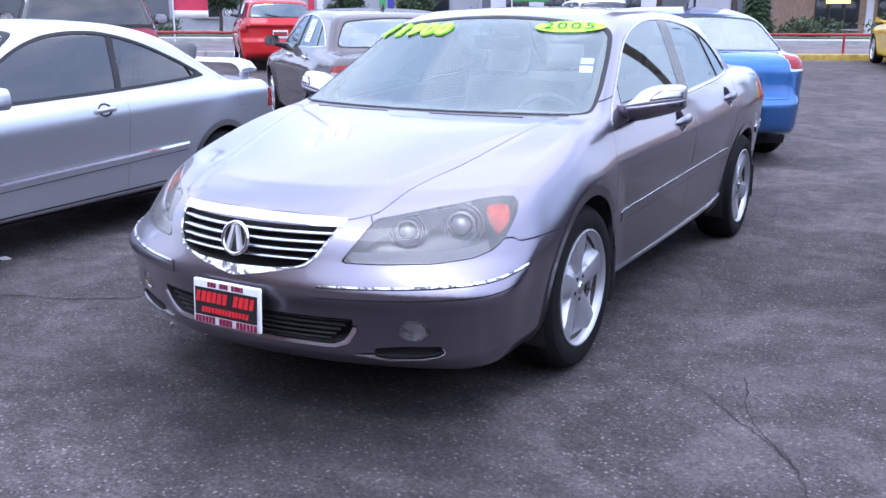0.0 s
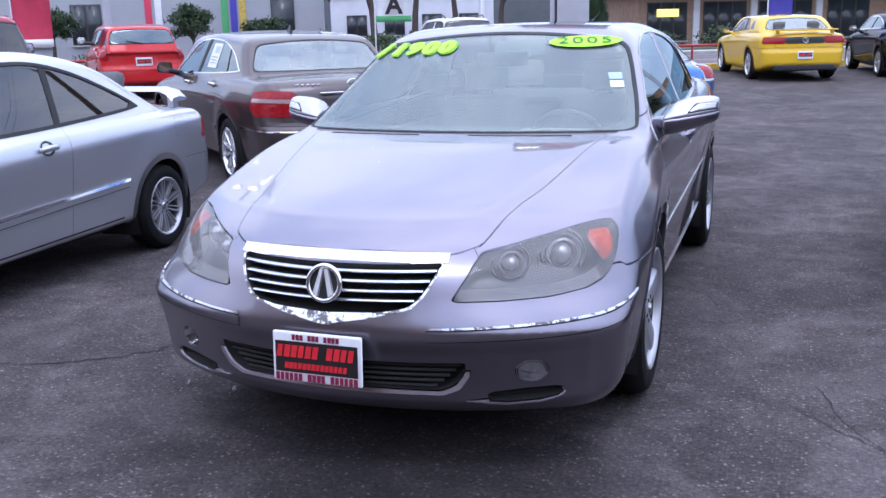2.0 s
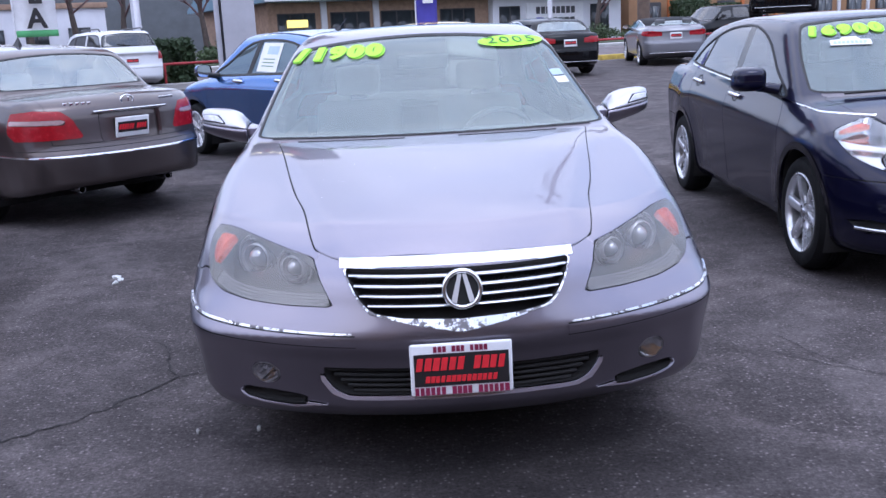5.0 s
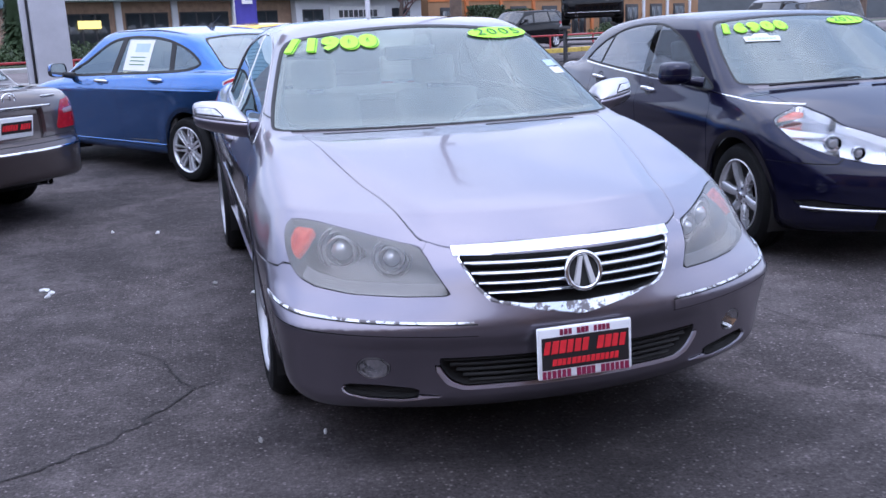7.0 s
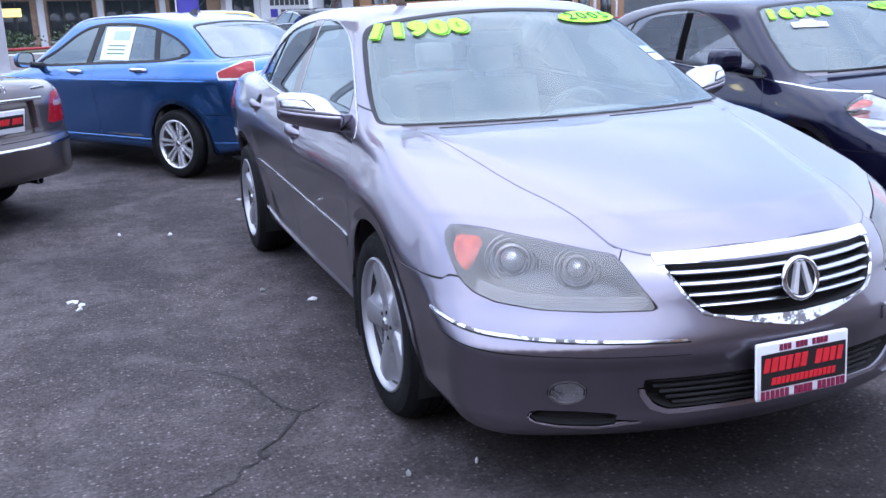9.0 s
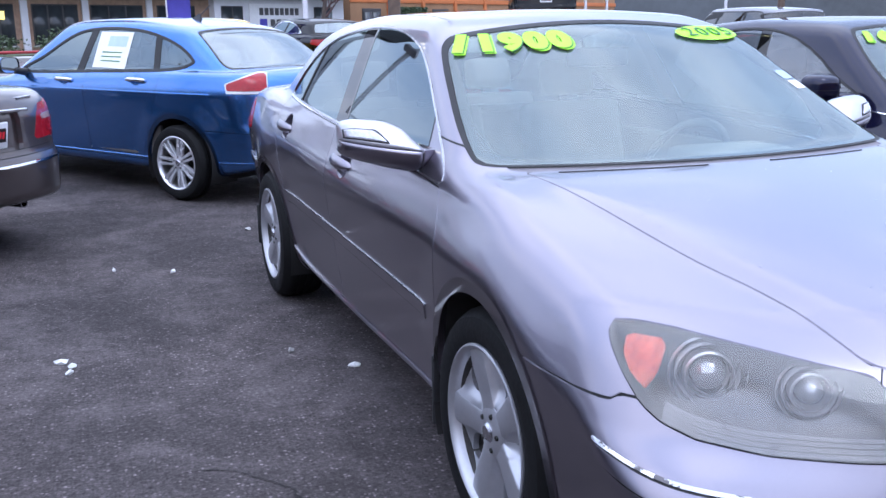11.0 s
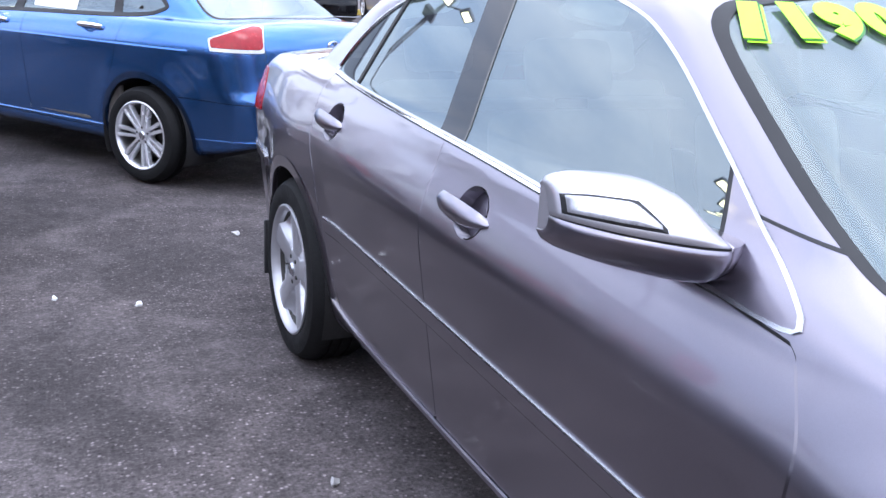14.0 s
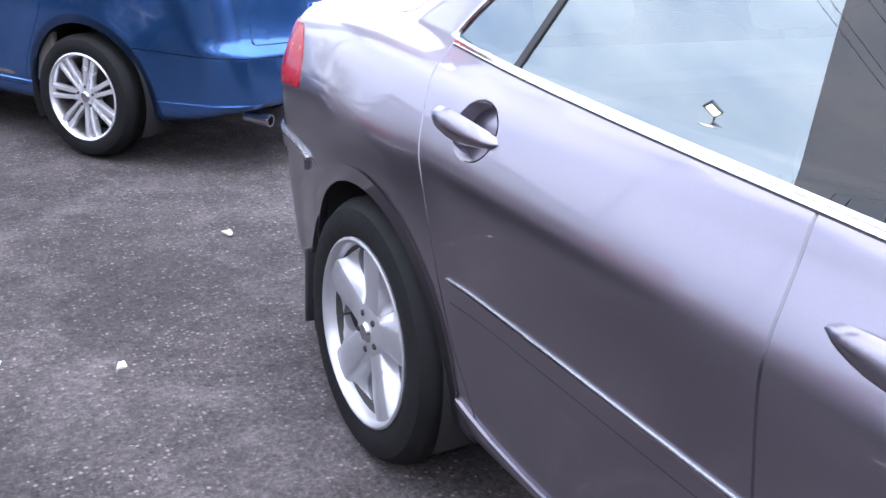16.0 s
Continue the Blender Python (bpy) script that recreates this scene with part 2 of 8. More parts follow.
class Skin:
    """The surface of one half of a car body, and the cutting of it into panels."""

    def __init__(self, shape, h, y0, y1, z0, z1, xmax):
        self.shape = shape
        xs, ys, zs = np.arange(-1.5 * h, xmax, h), np.arange(y0, y1, h), np.arange(z0, z1, h)
        f = shape.field(xs[:, None, None], ys[None, :, None], zs[None, None, :])
        neg = f < 0
        nx, ny, nz = (n - 1 for n in f.shape)
        acc, cnt = np.zeros((nx, ny, nz, 3)), np.zeros((nx, ny, nz))
        lo = [np.meshgrid(xs[:-1], ys[:-1], zs[:-1], indexing="ij")[k] for k in range(3)]
        corner = lambda a, b, c: (slice(a, a + nx), slice(b, b + ny), slice(c, c + nz))
        for ax in range(3):
            for p in (0, 1):
                for q in (0, 1):
                    a = [p, q]
                    a.insert(ax, 0)
                    b = list(a)
                    b[ax] = 1
                    fa, fb = f[corner(*a)], f[corner(*b)]
                    m = neg[corner(*a)] != neg[corner(*b)]
                    t = np.where(m, fa / np.where(m, fa - fb, 1), 0)
                    for k in range(3):
                        acc[..., k] += np.where(m, lo[k] + h * (a[k] + (t if k == ax else 0)), 0)
                    cnt += m
        on = cnt > 0
        idx = np.full(on.shape, -1)
        idx[on] = np.arange(on.sum())
        p = acc[on] / cnt[on][:, None]
        for _ in range(4):
            g = shape.grad(p, 0.003)
            p = p - np.clip(shape.field(p[:, 0], p[:, 1], p[:, 2]) / np.maximum((g * g).sum(1), 0.2), -h, h)[:, None] * g
        g = shape.grad(p)
        quads = []
        for ax in range(3):
            m = np.zeros(f.shape, bool)
            sl0, sl1 = [slice(None)] * 3, [slice(None)] * 3
            sl0[ax], sl1[ax] = slice(0, -1), slice(1, None)
            m[tuple(sl0)] = neg[tuple(sl0)] != neg[tuple(sl1)]
            u, v = (ax + 1) % 3, (ax + 2) % 3
            ii = np.argwhere(m)
            ii = ii[(ii[:, u] > 0) & (ii[:, v] > 0) & (ii[:, 0] < nx) & (ii[:, 1] < ny) & (ii[:, 2] < nz)]
            def cell(du, dv):
                c = ii.copy()
                c[:, u] -= du
                c[:, v] -= dv
                return idx[c[:, 0], c[:, 1], c[:, 2]]
            a, b, c, d = cell(1, 1), cell(0, 1), cell(0, 0), cell(1, 0)
            flip = ~neg[ii[:, 0], ii[:, 1], ii[:, 2]]
            q = np.stack([a, b, c, d], 1)
            q[flip] = q[flip][:, ::-1]
            quads.append(q[(q >= 0).all(1)])
        self.V = [tuple(v) for v in p]
        self.N = [tuple(n) for n in g / np.linalg.norm(g, axis=1)[:, None]]
        self.polys = [tuple(q) for q in np.concatenate(quads)]
        self.polys = self.cut(self.polys, lambda x, y, z: -x)[0]

    def arrays(self):
        return np.array(self.V), np.array(self.N)

    def cut(self, polys, fn, normals=False):
        """The polygons where fn(x, y, z) is below 0, and those where it is above, cut along the line between."""
        a, nn = self.arrays()
        d = fn(a[:, 0], a[:, 1], a[:, 2], nn) if normals else fn(a[:, 0], a[:, 1], a[:, 2])
        d = np.where(np.abs(d) < 2e-4, 0.0, d).tolist()
        low, high, made = [], [], {}
        for poly in polys:
            s = [d[i] for i in poly]
            mn, mx = min(s), max(s)
            if mx <= 0:
                low.append(poly)
            elif mn >= 0:
                high.append(poly)
            else:
                p, q = [], []
                for k in range(len(poly)):
                    i, j = poly[k - 1], poly[k]
                    if d[i] * d[j] < 0:
                        key = (i, j) if i < j else (j, i)
                        if key not in made:
                            t = d[i] / (d[i] - d[j])
                            v = tuple(self.V[i][c] + t * (self.V[j][c] - self.V[i][c]) for c in range(3))
                            n = tuple(self.N[i][c] + t * (self.N[j][c] - self.N[i][c]) for c in range(3))
                            made[key] = len(self.V)
                            self.V.append(v)
                            self.N.append(n)
                            d.append(0.0)
                        p.append(made[key])
                        q.append(made[key])
                    if d[j] <= 0:
                        p.append(j)
                    if d[j] >= 0:
                        q.append(j)
                if len(p) > 2:
                    low.append(tuple(p))
                if len(q) > 2:
                    high.append(tuple(q))
        return low, high

    def islands(self, polys):
        """The polygons sorted into pieces that hang together."""
        up = {}

        def root(i):
            while up.setdefault(i, i) != i:
                up[i] = up[up[i]]
                i = up[i]
            return i
        for p in polys:
            a = root(p[0])
            for i in p[1:]:
                up[root(i)] = a
        out = {}
        for p in polys:
            out.setdefault(root(p[0]), []).append(p)
        return [v for v in out.values() if len(v) > 6]

    def region(self, polys, fns):
        """The polygons within all of several regions, and the rest; thin strips are given by their two edges."""
        if not isinstance(fns, tuple):
            return self.cut(polys, fns)
        rest = []
        for fn in fns:
            polys, out = self.cut(polys, fn)
            rest += out
        return polys, rest

    def emit(self, name, polys, material, parent, sides="both", push=0.0, flange=0.012, label="", lean=None):
        """A panel: its skin, moved outwards by push, with its edges turned in. sides: both (one mesh across the middle) or each (one a side)."""
        if not polys:
            return []
        used = sorted({i for p in polys for i in p})
        at = {i: k for k, i in enumerate(used)}
        v = np.array([self.V[i] for i in used])
        n = np.array([self.N[i] for i in used])
        n /= np.maximum(np.linalg.norm(n, axis=1), 1e-9)[:, None]
        mid = np.abs(v[:, 0]) < 1e-4
        n[mid, 0] = 0
        v = v + n * push
        v[mid, 0] = 0
        if lean is not None:
            n = n * (1 - lean[3]) + np.array(lean[:3]) * lean[3]
            n /= np.linalg.norm(n, axis=1)[:, None]
        faces = [tuple(at[i] for i in p) for p in polys]
        if flange:
            seen = {}
            for p in faces:
                for k in range(len(p)):
                    seen[(p[k - 1], p[k])] = seen.get((p[k - 1], p[k]), 0) + 1
            rim = [(i, j) for i, j in seen if (j, i) not in seen and not (mid[i] and mid[j])]
            ids = sorted({i for e in rim for i in e})
            low, base = {i: len(v) + k for k, i in enumerate(ids)}, len(v)
            v = np.concatenate([v, v[ids] - n[ids] * flange])
            n = np.concatenate([n, n[ids]])
            faces += [(j, i, low[i], low[j]) for i, j in rim]
        flip = v * [-1, 1, 1]
        nflip = n * [-1, 1, 1]
        back = [tuple(reversed(p)) for p in faces]
        if sides == "both":
            k = len(v)
            centre = np.abs(v[:, 0]) < 1e-6
            other = np.cumsum(~centre) - 1 + k
            other[centre] = np.nonzero(centre)[0]
            return [mesh_part(name, np.concatenate([v, flip[~centre]]), faces + [tuple(int(other[i]) for i in p) for p in back], material, parent, label, np.concatenate([n, nflip[~centre]]))]
        return [mesh_part(name, v, faces, material, parent, label, n), mesh_part(name, flip, back, material, parent, label, nflip)]
# ---------- materials ----------
def nodes_of(name):
    m = bpy.data.materials.new(name)
    m.use_nodes = True
    nt = m.node_tree
    nt.nodes.clear()
    out = nt.nodes.new("ShaderNodeOutputMaterial")
    return m, nt, out


def node(nt, kind, **values):
    n = nt.nodes.new(kind)
    for k, v in values.items():
        if k in n.inputs:
            n.inputs[k].default_value = v
        elif k.replace("_", " ") in n.inputs:
            n.inputs[k.replace("_", " ")].default_value = v
    return n


def noise_node(nt, scale, detail=4.0, rough=0.55, space="Object", distortion=0.0):
    tc = nt.nodes.new("ShaderNodeTexCoord")
    n = nt.nodes.new("ShaderNodeTexNoise")
    n.inputs["Scale"].default_value, n.inputs["Detail"].default_value, n.inputs["Roughness"].default_value = scale, detail, rough
    n.inputs["Distortion"].default_value = distortion
    nt.links.new(tc.outputs[space], n.inputs["Vector"])
    return n


def ramp(nt, src, stops):
    r = nt.nodes.new("ShaderNodeValToRGB")
    e = r.color_ramp.elements
    while len(e) < len(stops):
        e.new(0.5)
    for k, (pos, col) in enumerate(stops):
        e[k].position = pos
        e[k].color = (*col, 1) if isinstance(col, (tuple, list)) else (col, col, col, 1)
    nt.links.new(src, r.inputs["Fac"])
    return r


def surface(name, color, rough=0.5, metal=0.0, vary=0.12, scale=6.0, fine=90.0, bump=0.0, coat=0.0, spec=0.5, coat_rough=0.03, space="Object"):
    """A plain surface with broad and fine variation of colour, gloss and relief."""
    m, nt, out = nodes_of(name)
    b = node(nt, "ShaderNodeBsdfPrincipled", Metallic=metal, Roughness=rough, Coat_Weight=coat, Coat_Roughness=coat_rough, Specular_IOR_Level=spec)
    n1, n2 = noise_node(nt, scale, 5, 0.6, space), noise_node(nt, fine, 3, 0.6, space)
    mix = nt.nodes.new("ShaderNodeMath")
    mix.operation = "MULTIPLY_ADD"
    nt.links.new(n2.outputs["Fac"], mix.inputs[0])
    mix.inputs[1].default_value = 0.4
    nt.links.new(n1.outputs["Fac"], mix.inputs[2])
    c = np.array(color)
    r = ramp(nt, mix.outputs[0], [(0.45, tuple(c * (1 - vary))), (0.95, tuple(np.minimum(c * (1 + vary), 1)))])
    nt.links.new(r.outputs["Color"], b.inputs["Base Color"])
    rr = ramp(nt, n1.outputs["Fac"], [(0.3, max(rough - 0.3 * vary, 0.0)), (0.75, min(rough + 0.5 * vary, 1.0))])
    nt.links.new(rr.outputs["Color"], b.inputs["Roughness"])
    if bump:
        bp = node(nt, "ShaderNodeBump", Strength=bump, Distance=0.01)
        nt.links.new(n2.outputs["Fac"], bp.inputs["Height"])
        nt.links.new(bp.outputs["Normal"], b.inputs["Normal"])
    nt.links.new(b.outputs["BSDF"], out.inputs["Surface"])
    return m


def paint(name, color, metal=0.55, rough=0.34, dust=0.05, coat=1.0):
    """Clear-coated metallic car paint with flake and a little road dust."""
    m, nt, out = nodes_of(name)
    b = node(nt, "ShaderNodeBsdfPrincipled", Metallic=metal, Roughness=rough, Coat_Weight=coat, Coat_Roughness=0.035, Specular_IOR_Level=0.0)
    flake, broad = noise_node(nt, 1400, 2, 0.5), noise_node(nt, 2.2, 5, 0.6)
    c = np.array(color)
    r1 = ramp(nt, flake.outputs["Fac"], [(0.3, tuple(c * 0.9)), (0.7, tuple(np.minimum(c * 1.1, 1)))])
    mix = nt.nodes.new("ShaderNodeMix")
    mix.data_type = "RGBA"
    f = ramp(nt, broad.outputs["Fac"], [(0.35, 0.0), (0.8, dust)])
    nt.links.new(f.outputs["Color"], mix.inputs["Factor"])
    nt.links.new(r1.outputs["Color"], mix.inputs[6])
    mix.inputs[7].default_value = (0.35, 0.32, 0.30, 1)
    nt.links.new(mix.outputs[2], b.inputs["Base Color"])
    cr = ramp(nt, broad.outputs["Fac"], [(0.3, 0.025), (0.8, 0.08)])
    nt.links.new(cr.outputs["Color"], b.inputs["Coat Roughness"])
    nt.links.new(b.outputs["BSDF"], out.inputs["Surface"])
    return m


def pane(name, tint, gloss=(1.0, 1.0, 1.0), haze=0.0, haze_color=(0.5, 0.5, 0.5), ior=1.5, rough=0.0):
    """Glass: tinted and clear, mirroring at a slant; haze adds a pale film: dust, weathering, painted-in sky sheen."""
    m, nt, out = nodes_of(name)
    tr = node(nt, "ShaderNodeBsdfTransparent", Color=(*tint, 1))
    gl = node(nt, "ShaderNodeBsdfGlossy", Roughness=rough, Color=(*gloss, 1))
    fr = node(nt, "ShaderNodeFresnel", IOR=ior)
    base = tr.outputs[0]
    if haze:
        df = node(nt, "ShaderNodeBsdfDiffuse", Color=(*haze_color, 1))
        n = noise_node(nt, 9.0, 6, 0.65)
        h = ramp(nt, n.outputs["Fac"], [(0.25, haze * 0.6), (0.8, min(haze * 1.4, 1))])
        mh = nt.nodes.new("ShaderNodeMixShader")
        nt.links.new(h.outputs["Color"], mh.inputs[0])
        nt.links.new(base, mh.inputs[1])
        nt.links.new(df.outputs[0], mh.inputs[2])
        base = mh.outputs[0]
    mx = nt.nodes.new("ShaderNodeMixShader")
    nt.links.new(fr.outputs[0], mx.inputs[0])
    nt.links.new(base, mx.inputs[1])
    nt.links.new(gl.outputs[0], mx.inputs[2])
    nt.links.new(mx.outputs[0], out.inputs["Surface"])
    return m


def glow(name, color, strength):
    m, nt, out = nodes_of(name)
    e = node(nt, "ShaderNodeEmission", Color=(*color, 1), Strength=strength)
    nt.links.new(e.outputs[0], out.inputs["Surface"])
    return m


RUBBER = surface("tyre rubber", (0.010, 0.010, 0.0105), 0.70, vary=0.35, scale=9, fine=60, bump=0.15, spec=0.16)
BLACK_PLASTIC = surface("black plastic", (0.022, 0.022, 0.024), 0.45, vary=0.25, scale=12)
SEAL = surface("rubber seal", (0.012, 0.012, 0.013), 0.6, vary=0.2)
GRIME = surface("underbody", (0.016, 0.015, 0.015), 0.9, vary=0.4, scale=5)
CHROME = surface("chrome", (0.82, 0.82, 0.84), 0.07, 1.0, vary=0.06, scale=20)
SATIN = surface("satin metal trim", (0.55, 0.55, 0.58), 0.22, 1.0, vary=0.08, scale=20)
ALLOY = surface("silver painted alloy", (0.70, 0.70, 0.73), 0.24, 0.62, vary=0.12, scale=14, coat=0.4)
ALLOY_CAST = surface("cast silver alloy", (0.47, 0.47, 0.50), 0.42, 0.75, vary=0.08, scale=12, coat=0.3)
ALLOY_DULL = surface("brake-dusted alloy", (0.22, 0.215, 0.21), 0.45, 0.7, vary=0.3, scale=18)
DISC = surface("brake disc steel", (0.045, 0.044, 0.042), 0.45, 0.9, vary=0.35, scale=30)
# brake dust, with the shade inside the rim put into the colour
BRAKE_DUST_SHADE = surface("brake dust and painted shade on alloy", (0.045, 0.042, 0.04), 0.7, 0.2, vary=0.35, scale=18)
# haze on these screens paints in the sky's milky sheen over slight dust
GLASS = pane("green-tinted window glass", (0.74, 0.86, 0.83), haze=0.12, haze_color=(0.54, 0.66, 0.66), ior=1.85, gloss=(0.92, 1.0, 1.0))
GLASS_REAR = pane("rear window glass", (0.55, 0.64, 0.62), haze=0.16, haze_color=(0.58, 0.66, 0.66), ior=2.45, gloss=(0.94, 1.0, 1.0))
GLASS_SIDE = pane("side window glass", (0.27, 0.33, 0.33), ior=2.5, gloss=(0.84, 0.96, 1.0))
# haze lightens this pane with painted-in sky brightness
GLASS_NAVY = pane("hazed blue-grey side glass", (0.62, 0.68, 0.74), haze=0.20, haze_color=(0.50, 0.56, 0.62), ior=1.75)
GLASS_DARK = pane("dark privacy glass", (0.10, 0.11, 0.12), ior=1.95)
LENS = pane("clear lamp lens", (0.86, 0.87, 0.88), ior=1.45, rough=0.02)
LENS_HAZY = pane("weathered lamp lens", (0.86, 0.85, 0.84), haze=0.14, haze_color=(0.60, 0.57, 0.54), ior=1.5, rough=0.04)
LAMP_RED = surface("red lamp plastic", (0.29, 0.006, 0.012), 0.2, vary=0.25, scale=30, coat=0.25, spec=0.3)
LAMP_WHITE = surface("clear lamp plastic", (0.66, 0.66, 0.68), 0.12, 0.1, vary=0.15, scale=50, coat=1.0)
LAMP_RIB = surface("ribbed grey lamp sill", (0.36, 0.36, 0.37), 0.3, 0.1, vary=0.15, scale=40, coat=0.3)
LAMP_PINK = surface("pale clear lamp band", (0.42, 0.30, 0.30), 0.15, 0.1, vary=0.2, scale=40, coat=0.6)
LAMP_BOWL = surface("lamp reflector housing", (0.20, 0.20, 0.20), 0.30, 0.6, vary=0.08, scale=20)
CLOTH_BEIGE = surface("beige leather", (0.50, 0.48, 0.44), 0.55, vary=0.12, scale=8, bump=0.1)
CLOTH_GREY = surface("grey seat cloth", (0.13, 0.13, 0.135), 0.85, vary=0.2, scale=10, bump=0.2)
DASH = surface("dashboard plastic", (0.14, 0.13, 0.12), 0.6, vary=0.15, scale=10, bump=0.1)
DASH_BEIGE = surface("beige dashboard plastic", (0.33, 0.315, 0.29), 0.6, vary=0.12, scale=10, bump=0.1)
PAPER = surface("white paper", (0.75, 0.75, 0.74), 0.8, vary=0.05)
PAPER_BLUE = surface("pale blue print", (0.45, 0.55, 0.68), 0.8, vary=0.1)
STICKER = surface("fluorescent green vinyl", (0.42, 0.95, 0.02), 0.5, vary=0.04, scale=10)
STICKER_DARK = surface("dark green edge print", (0.03, 0.16, 0.02), 0.5, vary=0.1)
PLATE_WHITE = surface("white plate frame plastic", (0.72, 0.72, 0.74), 0.4, vary=0.06, scale=20)
PLATE_BLACK = surface("black plate print", (0.015, 0.013, 0.014), 0.4, vary=0.1)
PLATE_RED = surface("red plate print", (0.62, 0.02, 0.03), 0.45, vary=0.12, scale=30)
PLATE_MAROON = surface("maroon plate print", (0.20, 0.01, 0.05), 0.5, vary=0.1)
INDICATOR = surface("mirror indicator lens", (0.50, 0.50, 0.54), 0.10, 0.4, vary=0.3, scale=60, coat=1.0)
BADGE = surface("badge silver", (0.78, 0.78, 0.80), 0.25, 0.35, vary=0.05, scale=30, coat=0.6)
COWL = surface("grey cowl plastic", (0.150, 0.135, 0.150), 0.42, vary=0.25, scale=14)
LAMP_ORANGE = surface("orange turn-signal reflector", (0.80, 0.12, 0.05), 0.25, vary=0.35, scale=45, coat=0.8)
PILLAR_GLOSS = pane("glossy dark pillar cover", (0.04, 0.045, 0.05), ior=1.5)
LENS_BALL = surface("projector lens glass", (0.52, 0.53, 0.56), 0.08, 0.6, vary=0.1, scale=40, coat=1.0)
LAMP_CHROME = surface("bright lamp bowl", (0.74, 0.74, 0.76), 0.30, 0.6, vary=0.12, scale=45)


FRIT = surface("dark ceramic glass border", (0.035, 0.032, 0.036), 0.5, vary=0.2, scale=20)
DROP = pane("rain drop", (0.75, 0.76, 0.78), ior=1.6)


def worn_chrome():
    """Bright plating that flakes off along a ragged edge."""
    m, nt, out = nodes_of("flaking chrome")
    b = node(nt, "ShaderNodeBsdfPrincipled")
    n = noise_node(nt, 26, 6, 0.7)
    k = ramp(nt, n.outputs["Fac"], [(0.44, 0.0), (0.48, 1.0)])
    c = ramp(nt, k.outputs["Color"], [(0.0, (0.15, 0.14, 0.15)), (1.0, (0.66, 0.66, 0.69))])
    r = ramp(nt, k.outputs["Color"], [(0.0, 0.6), (1.0, 0.12)])
    nt.links.new(c.outputs["Color"], b.inputs["Base Color"])
    nt.links.new(k.outputs["Color"], b.inputs["Metallic"])
    nt.links.new(r.outputs["Color"], b.inputs["Roughness"])
    nt.links.new(b.outputs["BSDF"], out.inputs["Surface"])
    return m


WORN_CHROME = worn_chrome()
# ---------- wheels and fittings of cars ----------
def share(ob, parent, m):
    """Another object on the same mesh, with the objects under it."""
    o = ob.copy()
    scene.collection.objects.link(o)
    o.parent, o.matrix_basis = parent, m
    for c in ob.children:
        share(c, o, c.matrix_basis.copy())
    return o


def spoke_mesh(count, r0, r1, w0, w1, x0, x1, twin=0.0, depth=0.035):
    """Verts and faces of the spokes of a wheel in the plane x = const; twin: half the gap of paired spokes."""
    verts, faces = [], []
    for i in range(count):
        for off in ((-twin, twin) if twin else (0.0,)):
            a = 2 * math.pi * i / count + math.pi / 2
            rows = 6
            base = len(verts)
            for k in range(rows):
                t = k / (rows - 1)
                r = r0 + (r1 - r0) * t
                w = w0 + (w1 - w0) * (0.5 - 0.5 * math.cos(math.pi * t)) if w1 > w0 else w0 + (w1 - w0) * t
                x = x0 + (x1 - x0) * math.sin(t * math.pi / 2)
                o = off * (0.55 + 0.45 * t)
                for u, dx in ((-1, -depth), (-1, -0.006), (-0.72, 0.0), (0.72, 0.0), (1, -0.006), (1, -depth)):
                    s = o + u * w / 2
                    verts.append((x + dx, r * math.cos(a) - s * math.sin(a), r * math.sin(a) + s * math.cos(a)))
            for k in range(rows - 1):
                for q in range(5):
                    faces.append((base + k * 6 + q, base + k * 6 + q + 1, base + (k + 1) * 6 + q + 1, base + (k + 1) * 6 + q))
    return verts, faces


